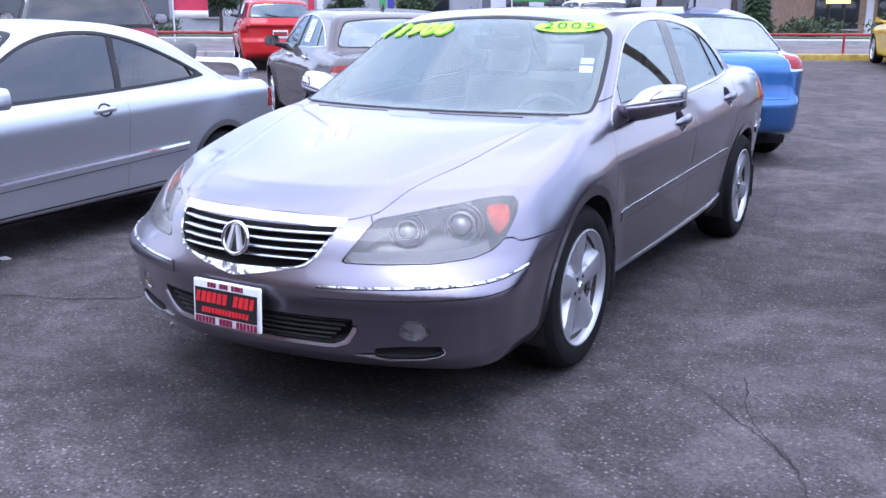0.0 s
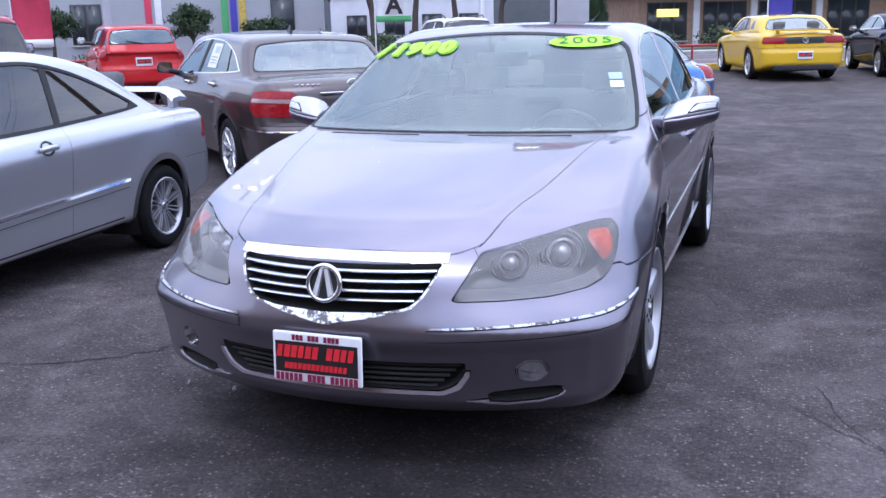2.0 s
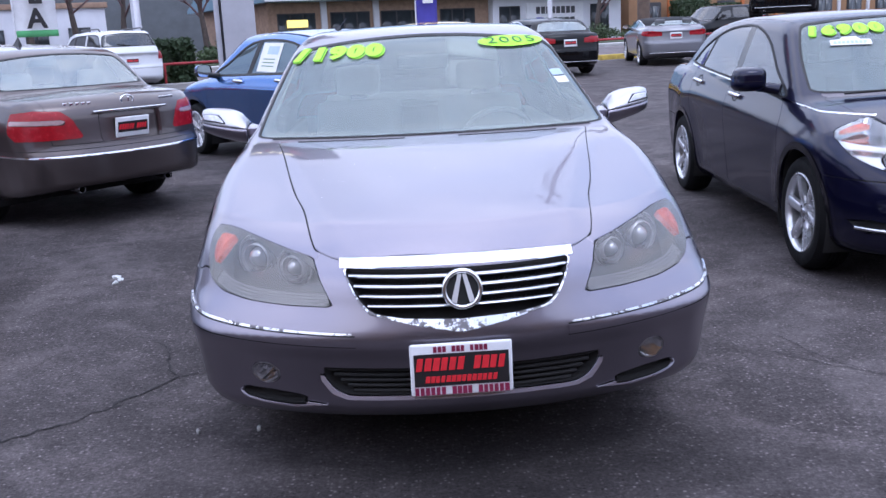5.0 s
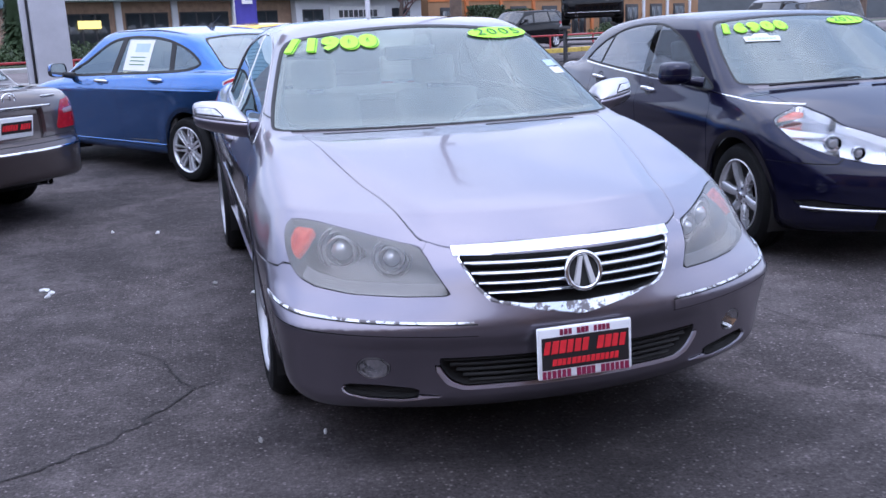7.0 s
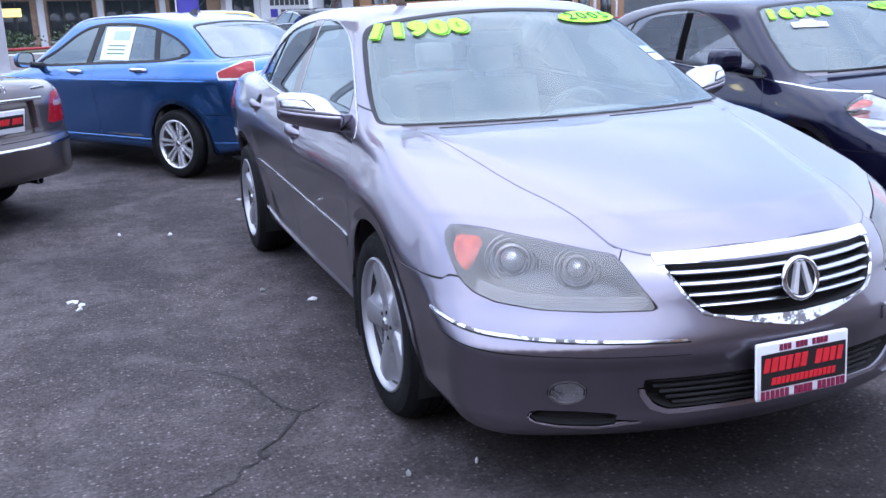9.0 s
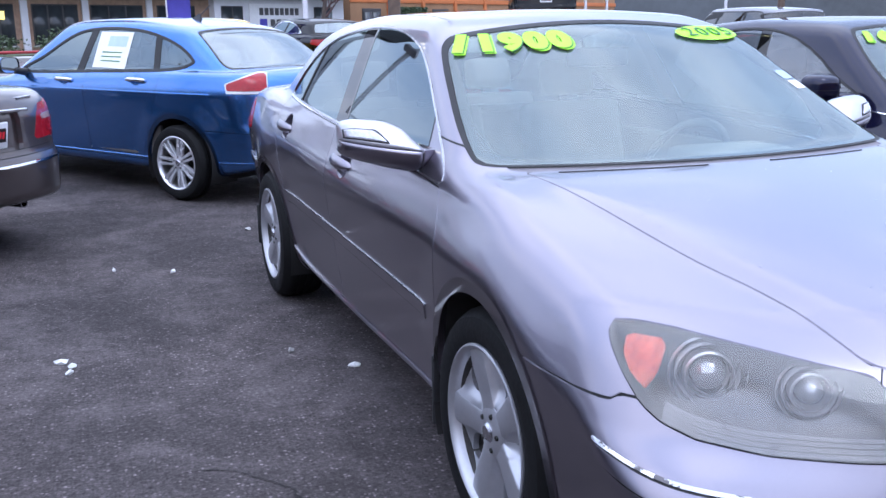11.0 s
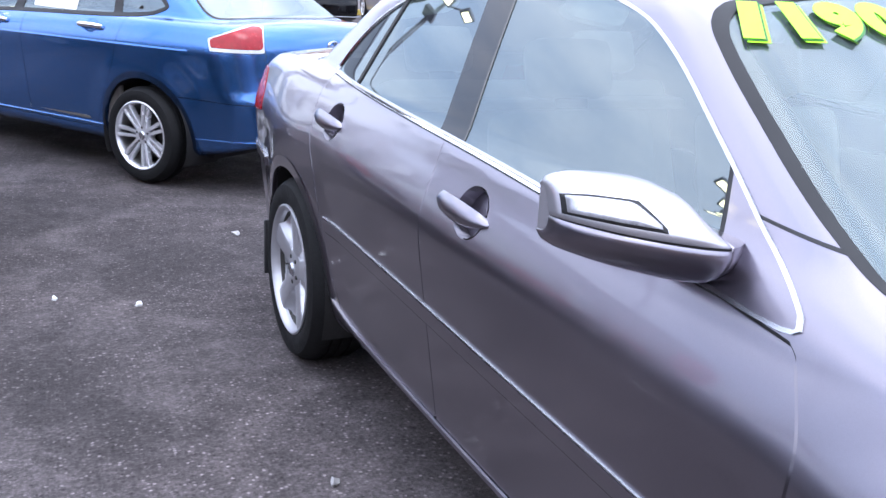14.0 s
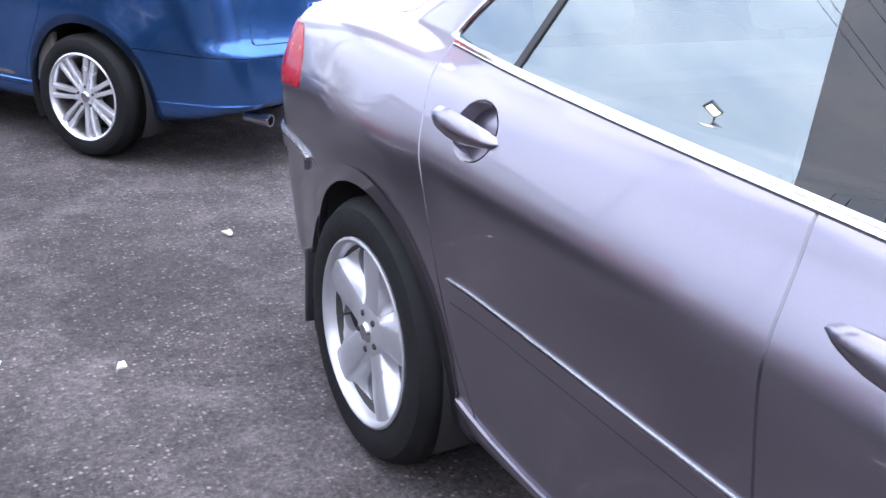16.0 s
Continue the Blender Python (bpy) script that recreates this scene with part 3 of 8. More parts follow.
def make_wheel(parent, R, rim, width, style, n=44):
    """A wheel with its outer face at x = 0, its axle along x."""
    w = tagged(new("wheel"), "")
    w.parent = parent
    b = rim + 0.006
    s = R - rim
    groove = [(R, -0.055)]
    for g in (0.085, width / 2, width - 0.085):
        groove += [(R, -g + 0.006), (R - 0.008, -g + 0.005), (R - 0.008, -g - 0.005), (R, -g - 0.006)]
    prof = [(b, -0.012), (b + s * 0.12, -0.004), (b + s * 0.45, 0.0), (b + s * 0.7, -0.006), (R - 0.012, -0.024), (R - 0.003, -0.04), *groove, (R, -width + 0.055),
            (R - 0.012, -width + 0.024), (b + s * 0.5, -width), (b, -width + 0.02), (b - 0.01, -width / 2)]
    lathe_part("tyre", prof, RUBBER, w, n=n, closed=True)
    lip = [(rim + 0.010, -0.010), (rim + 0.010, -0.004), (rim + 0.004, -0.001), (rim - 0.004, -0.006), (rim - 0.010, -0.022), (rim - 0.013, -0.034), (rim + 0.004, -0.034)]
    r = lathe_part("rim", lip, style.get("metal", ALLOY), w, n=n, closed=True)
    barrel = [(rim - 0.013, -0.034), (rim - 0.018, -0.05), (rim - 0.022, -width + 0.03), (rim - 0.010, -width + 0.02), (rim + 0.003, -width / 2), (rim + 0.003, -0.036)]
    lathe_part("rim_barrel", barrel, style.get("barrel", ALLOY_DULL), r, n=n, closed=True)
    v, f = style["spokes"](rim)
    sp = mesh_part("spokes", v, f, style.get("metal", ALLOY), r)
    edge_soft(sp, 50)
    hub_x = style.get("hub", -0.03)
    lathe_part("hub", [(0.0, hub_x + 0.003), (0.055, hub_x), (0.072, hub_x - 0.008), (0.078, hub_x - 0.04), (0.0, hub_x - 0.04)], style.get("metal", ALLOY), r, n=24)
    lathe_part("centre_cap", [(0.0, hub_x + 0.012), (0.020, hub_x + 0.011), (0.028, hub_x + 0.004), (0.029, hub_x - 0.01)], SATIN, r, n=20)
    for k in range(5):
        a = 2 * math.pi * (k + 0.5) / 5 + math.pi / 2
        lathe_part("lug_nut", [(0.0, hub_x + 0.004), (0.007, hub_x + 0.004), (0.009, hub_x), (0.009, hub_x - 0.012)], DISC, r, n=6, at=(0, 0.05 * math.cos(a), 0.05 * math.sin(a)))
    lathe_part("brake_disc", [(0.0, -0.085), (rim * 0.62, -0.085), (rim * 0.68, -0.09), (rim * 0.68, -0.105), (rim * 0.4, -0.12), (rim - 0.03, -0.16), (0.0, -0.16)], DISC, w, n=28)
    return w


FIVE = dict(spokes=lambda rim: spoke_mesh(5, 0.045, rim - 0.004, 0.074, 0.086, -0.026, -0.014), hub=-0.024)
SEVEN_TWIN = dict(spokes=lambda rim: spoke_mesh(7, 0.05, rim - 0.004, 0.022, 0.026, -0.03, -0.012, twin=0.026), hub=-0.03)
MESH_TEN = dict(spokes=lambda rim: spoke_mesh(10, 0.045, rim - 0.004, 0.010, 0.011, -0.034, -0.016, twin=0.017), hub=-0.034, metal=ALLOY_CAST)
TEN = dict(spokes=lambda rim: spoke_mesh(10, 0.05, rim - 0.004, 0.026, 0.030, -0.03, -0.012), hub=-0.03)
SIX = dict(spokes=lambda rim: spoke_mesh(6, 0.05, rim - 0.004, 0.050, 0.060, -0.03, -0.012), hub=-0.03)


def pocket_wheel(rim, count=5, dish=0.012):
    """Verts and faces of a cast wheel face: broad raised spokes with an oval window in the pocket between each two."""
    verts, faces, rows = [], [], 17
    r0, r1 = 0.046, rim - 0.006
    half = math.pi / count
    for i in range(count):
        a0 = 2 * math.pi * i / count + math.pi / 2
        base = len(verts)
        for k in range(rows):
            r = r0 + (r1 - r0) * k / (rows - 1)
            t = r / rim
            ws = 0.036 + 0.010 * step(t, 0.35, 1.0)
            face = -0.030 + dish * step(t, 0.25, 0.9)
            wp = max(half - math.asin(min(ws / r, math.sin(half * 0.97))), 0.004)
            deep = step(t, 0.28, 0.52) * (1 - 0.55 * step(t, 0.90, 1.0))
            u = (t - 0.70) / 0.215
            hole = 0.58 * math.sqrt(max(1 - abs(u) ** 2.4, 0.0))
            b = half - wp
            cols = [(-b, -0.004), (-b * 0.80, 0.0), (0.0, 0.0015), (b * 0.80, 0.0), (b, -0.004)]
            q = [1 - 0.10, 1 - 0.24, hole + (0.76 - hole) * 0.45, hole + 0.012, hole]
            drop = [0.018, 0.025, 0.031, 0.034, 0.054]
            cols += [(b + wp * (1 - qq), -0.004 - dd * deep) for qq, dd in zip(q, drop)]
            cols += [(b + wp * (1 + qq), -0.004 - dd * deep) for qq, dd in zip(q[::-1], drop[::-1])]
            cols += [(b + wp * 2, -0.004)]
            for ang, dx in cols:
                verts.append((face + dx, r * math.cos(a0 + ang), r * math.sin(a0 + ang)))
        n = 16
        for k in range(rows - 1):
            for c in range(n - 1):
                if c == 9:
                    t = (r0 + (r1 - r0) * (k + 0.5) / (rows - 1)) / rim
                    if abs(t - 0.70) < 0.215:
                        continue
                faces.append((base + k * n + c, base + k * n + c + 1, base + (k + 1) * n + c + 1, base + (k + 1) * n + c))
    return verts, faces


CAST_FIVE = dict(spokes=pocket_wheel, hub=-0.024, metal=ALLOY_CAST, barrel=BRAKE_DUST_SHADE)


def bars(x0, x1, z, height, count, gaps=(), thin=0.7, y=0.0, t=0.0015):
    """A row of small upright bars, standing for a line of writing that is not spelled out."""
    bm = bmesh.new()
    step_x = (x1 - x0) / count
    for i in range(count):
        if i in gaps:
            continue
        put_box(bm, x0 + step_x * i, x0 + step_x * (i + thin), y - t, y + t, z - height / 2, z + height / 2)
    return bm


def letter_bars(parent, name, material, x0, x1, z, height, slots, gaps=(), y=-0.0115, slant=0.0, seed=1):
    """A line of writing that is not spelled out: one upright block for each letter."""
    rnd = random.Random(seed)
    pitch = (x1 - x0) / slots
    for i in range(slots):
        if i in gaps:
            continue
        bm = bmesh.new()
        xa, w = x0 + pitch * i, pitch * rnd.uniform(0.70, 0.84)
        h = height / 2
        put_box(bm, xa, xa + w, y - 0.0012, y + 0.0012, -h, h)
        for v in bm.verts:
            v.co.x += slant * v.co.z
            v.co.z += z
        part(name, bm, material, parent)


def licence_plate(parent, at, tilt=0.0, full=True, turn=0.0):
    """A dealer's plate in a white frame, facing -y."""
    m = Matrix.Translation(at) @ pose(0, 0, 0, tilt, 0, turn)
    p = new("licence_plate")
    p.parent, p.matrix_basis = parent, m
    bm = bmesh.new()
    put_box(bm, -0.158, 0.158, -0.008, 0.008, -0.083, 0.083, bevel=0.008)
    part("plate_frame", bm, PLATE_WHITE, p, "white plastic plate frame", True)
    bm = bmesh.new()
    if full:
        put_box(bm, -0.146, 0.146, -0.0105, -0.008, -0.050, 0.052)
    else:
        put_box(bm, -0.140, 0.140, -0.0105, -0.008, -0.040, 0.046)
    part("plate_panel", bm, PLATE_BLACK, p)
    if full:
        letter_bars(p, "title_bar", PLATE_RED, -0.138, 0.140, 0.020, 0.040, 11, (6,), slant=0.18)
        letter_bars(p, "address_bar", PLATE_RED, -0.112, 0.112, -0.028, 0.020, 14, slant=0.18, seed=2)
        letter_bars(p, "number_bar", PLATE_MAROON, -0.085, 0.085, 0.066, 0.018, 12, (3, 7), y=-0.0095, seed=3)
        letter_bars(p, "footer_bar", PLATE_MAROON, -0.146, 0.148, -0.066, 0.024, 18, (6, 11), y=-0.0095, seed=4)
    else:
        letter_bars(p, "title_bar", PLATE_RED, -0.130, 0.132, 0.004, 0.044, 11, (6,), slant=0.18)
    return p


def seat(parent, x, y, z, material, name="front_seat", wide=0.52, rake=-16, head=True, back=0.62):
    s = new(name)
    s.parent, s.matrix_basis = parent, pose(x, y, z)
    box_part("cushion", material, s, (-wide / 2, wide / 2, -0.26, 0.24, 0.0, 0.17), 0.05)
    m = pose(0, 0.24, 0.12, rake)
    box_part("backrest", material, s, (-wide / 2 + 0.01, wide / 2 - 0.01, -0.06, 0.08, 0.0, back), 0.055, m=m)
    if head:
        for hx in ((0.0,) if wide < 0.8 else (-0.36, 0.36)):
            box_part("headrest", material, s, (hx - 0.13, hx + 0.13, -0.045, 0.055, back + 0.03, back + 0.20), 0.045, m=m)
            box_part("headrest_post", SATIN, s, (hx - 0.05, hx + 0.05, -0.006, 0.006, back - 0.03, back + 0.05), 0.002, m=m)
    return s


def interior(parent, S, cloth, dash, floor_z=0.34, belt=0.95, wheel_side=1):
    """Seats, dashboard, steering wheel and floor, seen through the windows."""
    y0 = S.ws[0]
    tub = new("cabin_tub")
    tub.parent = parent
    box_part("cabin_floor", GRIME, tub, (-0.70, 0.70, y0 + 0.15, S.base + 0.05, floor_z - 0.02, floor_z + 0.01), 0.004)
    for sx in (-1, 1):
        box_part("door_card", dash, tub, (sx * 0.76 - 0.02, sx * 0.76 + 0.02, y0 + 0.45, S.base - 0.25, floor_z, belt - 0.06), 0.015)
    box_part("parcel_shelf", dash, tub, (-0.62, 0.62, S.base - 0.30, S.base + 0.12, belt - 0.02, belt + 0.02), 0.01)
    seat(parent, 0.36, y0 + 1.25, floor_z, cloth)
    seat(parent, -0.36, y0 + 1.25, floor_z, cloth)
    seat(parent, 0.0, y0 + 2.1, floor_z, cloth, "rear_seat", 1.24, -20)
    d = new("dashboard")
    d.parent = parent
    bm = bmesh.new()
    put_box(bm, -0.70, 0.70, y0 + 0.30, y0 + 0.62, belt - 0.30, belt - 0.05, bevel=0.06, segments=3)
    put_box(bm, -0.62, 0.62, y0 + 0.10, y0 + 0.40, belt - 0.20, belt - 0.045, bevel=0.03)
    part("dash_body", bm, dash, d, "", True)
    box_part("instrument_hood", dash, d, (wheel_side * 0.36 - 0.20, wheel_side * 0.36 + 0.20, y0 + 0.34, y0 + 0.60, belt - 0.10, belt + 0.0), 0.035)
    st = new("steering_wheel")
    st.parent, st.matrix_basis = parent, pose(wheel_side * 0.36, y0 + 0.74, belt - 0.10, -66)
    v, f = lathe([(0.185 + 0.016 * math.cos(a), 0.016 * math.sin(a)) for a in np.linspace(0, 2 * math.pi, 9)[:-1]], 32, "z", True)
    edge_soft(mesh_part("wheel_rim", v, f, DASH, st), 80)
    for sx in (-1, 1):
        box_part("wheel_spoke", DASH, st, (min(0.0, sx * 0.18), max(0.0, sx * 0.18), -0.025, 0.025, -0.02, 0.0), 0.006)
    box_part("wheel_boss", DASH, st, (-0.07, 0.07, -0.07, 0.06, -0.03, 0.015), 0.02)


def mirror_shell(parent, S, at, size, side, mat_top, mat_low, lamp=None, arm=True, base_y=None):
    """A door mirror: cap, lower shell, glass, indicator and arm."""
    mm = new("door_mirror")
    mm.parent, mm.matrix_basis = parent, pose(at[0] * side, at[1], at[2])
    a, b, c = size[0] / 2, size[1], size[2] / 2
    rows, cols = 18, 28

    def shell(name, z_from, z_to, mat, grow=1.0):
        verts, faces = [], []
        for i in range(rows + 1):
            zt = z_from + (z_to - z_from) * i / rows
            r = max(1 - abs(zt) ** 3.4, 0.0) ** (1 / 3.4)
            for j in range(cols + 1):
                ang = math.pi * j / cols
                cx, cy = math.cos(ang), math.sin(ang)
                x = math.copysign(abs(cx) ** 0.6, cx) * r
                y = -(cy ** 0.85) * r
                x -= 0.10 * (zt * 0.5 + 0.5) * (1 if x > 0 else -0.4) * abs(x)
                verts.append((side * x * a * grow, y * b * grow, zt * c * grow))
        for i in range(rows):
            for j in range(cols):
                k = i * (cols + 1) + j
                f = (k, k + 1, k + cols + 2, k + cols + 1)
                faces.append(f if side > 0 else f[::-1])
        return edge_soft(mesh_part(name, verts, faces, mat, mm), 50)
    shell("mirror_cap", -0.12, 1.0, mat_top)
    shell("mirror_lower_shell", -1.0, -0.15, mat_low)
    shell("mirror_seam", -0.3, 0.1, SEAL, 0.985)
    for nm, grow, y, mat in (("mirror_glass", 0.90, -0.008, CHROME), ("mirror_backing", 0.97, -0.014, BLACK_PLASTIC)):
        ring = []
        for k in range(40):
            ang = 2 * math.pi * k / 40
            cx, cz = math.cos(ang), math.sin(ang)
            ring.append((math.copysign(abs(cx) ** 0.6, cx) * a * grow * 0.93, y, math.copysign(abs(cz) ** 0.75, cz) * c * grow))
        back = [(p[0], y + 0.005, p[2]) for p in ring]
        mesh_part(nm, ring + back, [tuple(range(40)), tuple(range(79, 39, -1))] + [(k, (k + 1) % 40, 40 + (k + 1) % 40, 40 + k) for k in range(40)], mat, mm, smooth=False)
    if lamp:
        verts, faces = [], []
        n = 14
        for i in range(n + 1):
            t = i / n
            ang = math.pi * (0.05 + 0.38 * t)
            for zt in (0.04, 0.24, 0.44):
                zt = 0.04 + (zt - 0.04) * (1 - 0.75 * max(0, t - 0.5) / 0.5)
                r = max(1 - abs(zt) ** 3.4, 0.0) ** (1 / 3.4)
                x = math.cos(ang) ** 0.6 if math.cos(ang) > 0 else 0.0
                x = x * r
                x -= 0.10 * (zt * 0.5 + 0.5) * x
                verts.append((side * x * a * 1.012, -(math.sin(ang) ** 0.85) * r * b * 1.03, zt * c))
        for i in range(n):
            for q in range(2):
                k = i * 3 + q
                f = (k, k + 1, k + 4, k + 3)
                faces.append(f if side < 0 else f[::-1])
        ob = mesh_part("mirror_indicator", verts, faces, lamp, mm, "clear indicator lens")
        sm = ob.modifiers.new("thick", "SOLIDIFY")
        sm.thickness = 0.006
    if arm:
        x1 = float(S.side_x(at[1] - 0.02 if base_y is None else base_y, at[2] - 0.06)) - at[0]
        tube_part("mirror_arm", [(side * -a * 0.55, -0.02, -c * 0.62), (side * (-a * 0.95), -0.012, -c * 0.72), (side * (x1 - 0.01), (0 if base_y is None else base_y - at[1]), -0.07)],
                  [0.034, 0.032, 0.038], mat_low, mm, 10)
    return mm


def glass_frame(S, px, pz, off=0.005):
    """A frame lying on the windscreen: x across, y up the glass, z outwards."""
    y = float(S.front_y(abs(px), pz))
    n = Vector(S.grad(np.array([[max(abs(px), 1e-3), y, pz]]))[0]).normalized()
    if px < 0:
        n.x = -n.x
    xa = Vector((-n.y, n.x, 0)).normalized()
    if xa.x < 0:
        xa = -xa
    m3 = Matrix((xa, n.cross(xa), n)).transposed().to_4x4()
    return Matrix.Translation(Vector((px, y, pz)) + n * off) @ m3


def price_on(car, S, digits, x0, gap, z, size, oval_x, oval_z, year):
    """Fluorescent price digits and a year in an oval along the top of a windscreen."""
    for k, ch in enumerate(digits):
        px = x0 + gap * k
        m4 = glass_frame(S, px, z - 0.003 * abs(k - 4))
        letters("price_digit", ch, size, STICKER, car, m4 @ Matrix.Translation((0, 0, 0.0016)), 0.0006, "fluorescent green price digit", bold=0.0115, squeeze=0.98)
        letters("price_outline", ch, size, STICKER_DARK, car, m4 @ Matrix.Translation((0.0035, -0.0025, 0.0)), 0.0005, "", bold=0.0125, squeeze=0.98)
        letters("price_shadow", ch, size, STICKER, car, m4 @ Matrix.Translation((0.0085, -0.006, -0.0018)), 0.0005, "", bold=0.0130, squeeze=0.98)
    rim = []
    for a in np.linspace(0, 2 * math.pi, 41)[:-1]:
        rim.append(glass_frame(S, oval_x + 0.166 * math.cos(a), oval_z + 0.026 * math.sin(a), 0.007).translation)
    mid = [glass_frame(S, oval_x + 0.086 * math.cos(a), oval_z + 0.013 * math.sin(a), 0.009).translation for a in np.linspace(0, 2 * math.pi, 41)[:-1]]
    faces = [(i, (i + 1) % 40, 40 + (i + 1) % 40, 40 + i) for i in range(40)] + [tuple(range(40, 80))]
    mesh_part("year_oval", rim + mid, faces, STICKER, car, "fluorescent green oval sticker", smooth=False)
    for k, ch in enumerate(year):
        letters("year_digit", ch, 0.092, STICKER_DARK, car, glass_frame(S, oval_x + 0.066 * (k - 1.5), oval_z, 0.0115), 0.0005, "dark green year digit", squeeze=1.2)


def wing_mirror(parent, side, root, span, mat, cap_mat, lamp):
    """A long wedge-shaped door mirror: bright cap over a darker lower shell, with a clear indicator at its outer end."""
    mm = new("door_mirror")
    mm.parent, mm.matrix_basis = parent, pose(root[0] * side, root[1], root[2])
    top = curve((-0.3, 0.004), (-0.02, 0.014), (0.06, 0.034), (0.20, 0.064), (0.42, 0.074), (0.78, 0.068), (0.93, 0.058), (0.98, 0.050), (1.0, 0.040))
    low = curve((-0.3, -0.070), (0.0, -0.076), (0.15, -0.074), (0.45, -0.066), (0.80, -0.054), (0.95, -0.044), (1.0, -0.028))
    deep = curve((-0.3, 0.105), (-0.05, 0.150), (0.05, 0.156), (0.40, 0.146), (0.70, 0.125), (0.90, 0.086), (0.97, 0.058), (1.0, 0.034))
    dip = curve((-0.3, -0.034), (0.0, -0.030), (1.0, 0.002))
    cap_d = curve((0.0, 0.0), (0.15, 0.22), (0.35, 0.55), (0.62, 0.80), (0.85, 0.94), (1.0, 1.0))
    cap_h = curve((0.0, 0.95), (0.15, 1.0), (0.35, 0.90), (0.62, 0.57), (0.85, 0.23), (1.0, 0.0))

    def at(u, a, grow=0.0):
        """u runs outwards, a from the top edge (0) through the front seam (1) to the lower edge (2)."""
        if a <= 1:
            h, d = (float(top(u)) + grow) * float(cap_h(a)), (float(deep(u)) + grow) * float(cap_d(a))
        else:
            h, d = (float(low(u)) - grow) * math.sin((a - 1) * math.pi / 2) ** 0.8, (float(deep(u)) + grow) * max(math.cos((a - 1) * math.pi / 2), 0.0) ** 0.75
        return (side * u * span, 0.075 + 0.02 * u - d, h + float(dip(u)))

    def shell(name, a0, a1, mat_, us, grow=0.0, n=9, label="", taper=False):
        lo = lambda u: a1 - (a1 - a0) * (min(1.0, 0.15 + (u - us[0]) / 0.16) if taper else 1.0)
        v = [at(u, lo(u) + (a1 - lo(u)) * k / n, grow) for u in us for k in range(n + 1)]
        f = []
        for i in range(len(us) - 1):
            for k in range(n):
                q = (i * (n + 1) + k, i * (n + 1) + k + 1, (i + 1) * (n + 1) + k + 1, (i + 1) * (n + 1) + k)
                f.append(q if side < 0 else q[::-1])
        ob = edge_soft(mesh_part(name, v, f, mat_, mm, label), 60)
        sm = ob.modifiers.new("thick", "SOLIDIFY")
        sm.thickness, sm.offset = 0.003, -1
        return ob
    us = [i / 26 for i in range(27)]
    shell("mirror_cap", 0.0, 0.992, cap_mat, us)
    shell("mirror_lower_shell", 1.008, 2.0, mat, us)
    shell("mirror_seam", 0.97, 1.04, SEAL, us[:-2], -0.004, 2)
    shell("indicator_bezel", 0.56, 0.90, SEAL, [0.44 + 0.53 * i / 12 for i in range(13)], 0.0012, 4, "", True)
    shell("indicator_lens", 0.60, 0.86, lamp, [0.48 + 0.475 * i / 12 for i in range(13)], 0.004, 4, "clear indicator lens", True)
    end = [at(1.0, k / 8) for k in range(17)]
    mesh_part("mirror_end", end, [tuple(range(17))], cap_mat, mm, smooth=False)
    ring = [at(u, 0.0) for u in us[2:]] + [at(u, 2.0) for u in us[:1:-1]]
    n = len(ring)
    inset = [(x, 0.068 + 0.02 * abs(x) / span, z * 0.9) for x, y, z in ring]
    mesh_part("mirror_glass", inset, [tuple(range(n))], CHROME, mm, smooth=False)
    # the arm runs on from the shell's inner end into the panel behind it
    shell("mirror_arm", 0.0, 2.0, mat, [-0.30 + 0.288 * i / 8 for i in range(9)], -0.003, 18)
    return mm


def pull_handle(parent, S, y, z, length, side, material):
    """A flat painted pull bar that bridges a round cup in the door."""
    h = new("door_handle")
    h.parent, h.matrix_basis = parent, pose(side * float(S.side_x(y, z)), y, z, 3)
    rows = 15
    v, f = [], []
    for i in range(rows):
        t = -1 + 2 * i / (rows - 1)
        x = 0.026 - 0.032 * abs(t) ** 2.6
        half = 0.027 * (1 - 0.62 * t * t) * (1 - abs(t) ** 9 * 0.6)
        for dx, dz in ((-0.010, -0.9), (0.002, -1.0), (0.009, -0.70), (0.011, -0.15), (0.005, 0.60), (-0.005, 1.0), (-0.010, 0.8)):
            v.append((side * (x + dx), t * length / 2, half * dz + 0.004 * (1 - t * t)))
    for i in range(rows - 1):
        for k in range(7):
            q = (i * 7 + k, i * 7 + (k + 1) % 7, i * 7 + 7 + (k + 1) % 7, i * 7 + 7 + k)
            f.append(q if side > 0 else q[::-1])
    f += [tuple(range(7)), tuple(range(7 * rows - 1, 7 * rows - 8, -1))]
    edge_soft(mesh_part("handle_bar", v, f, material, h), 60)
    for t in (-0.72, 0.72):
        box_part("handle_foot", material, h, (-0.012, 0.012, t * length / 2 - 0.014, t * length / 2 + 0.014, -0.012, 0.012), 0.004, m=pose(side * -0.002, 0, 0))
    return h


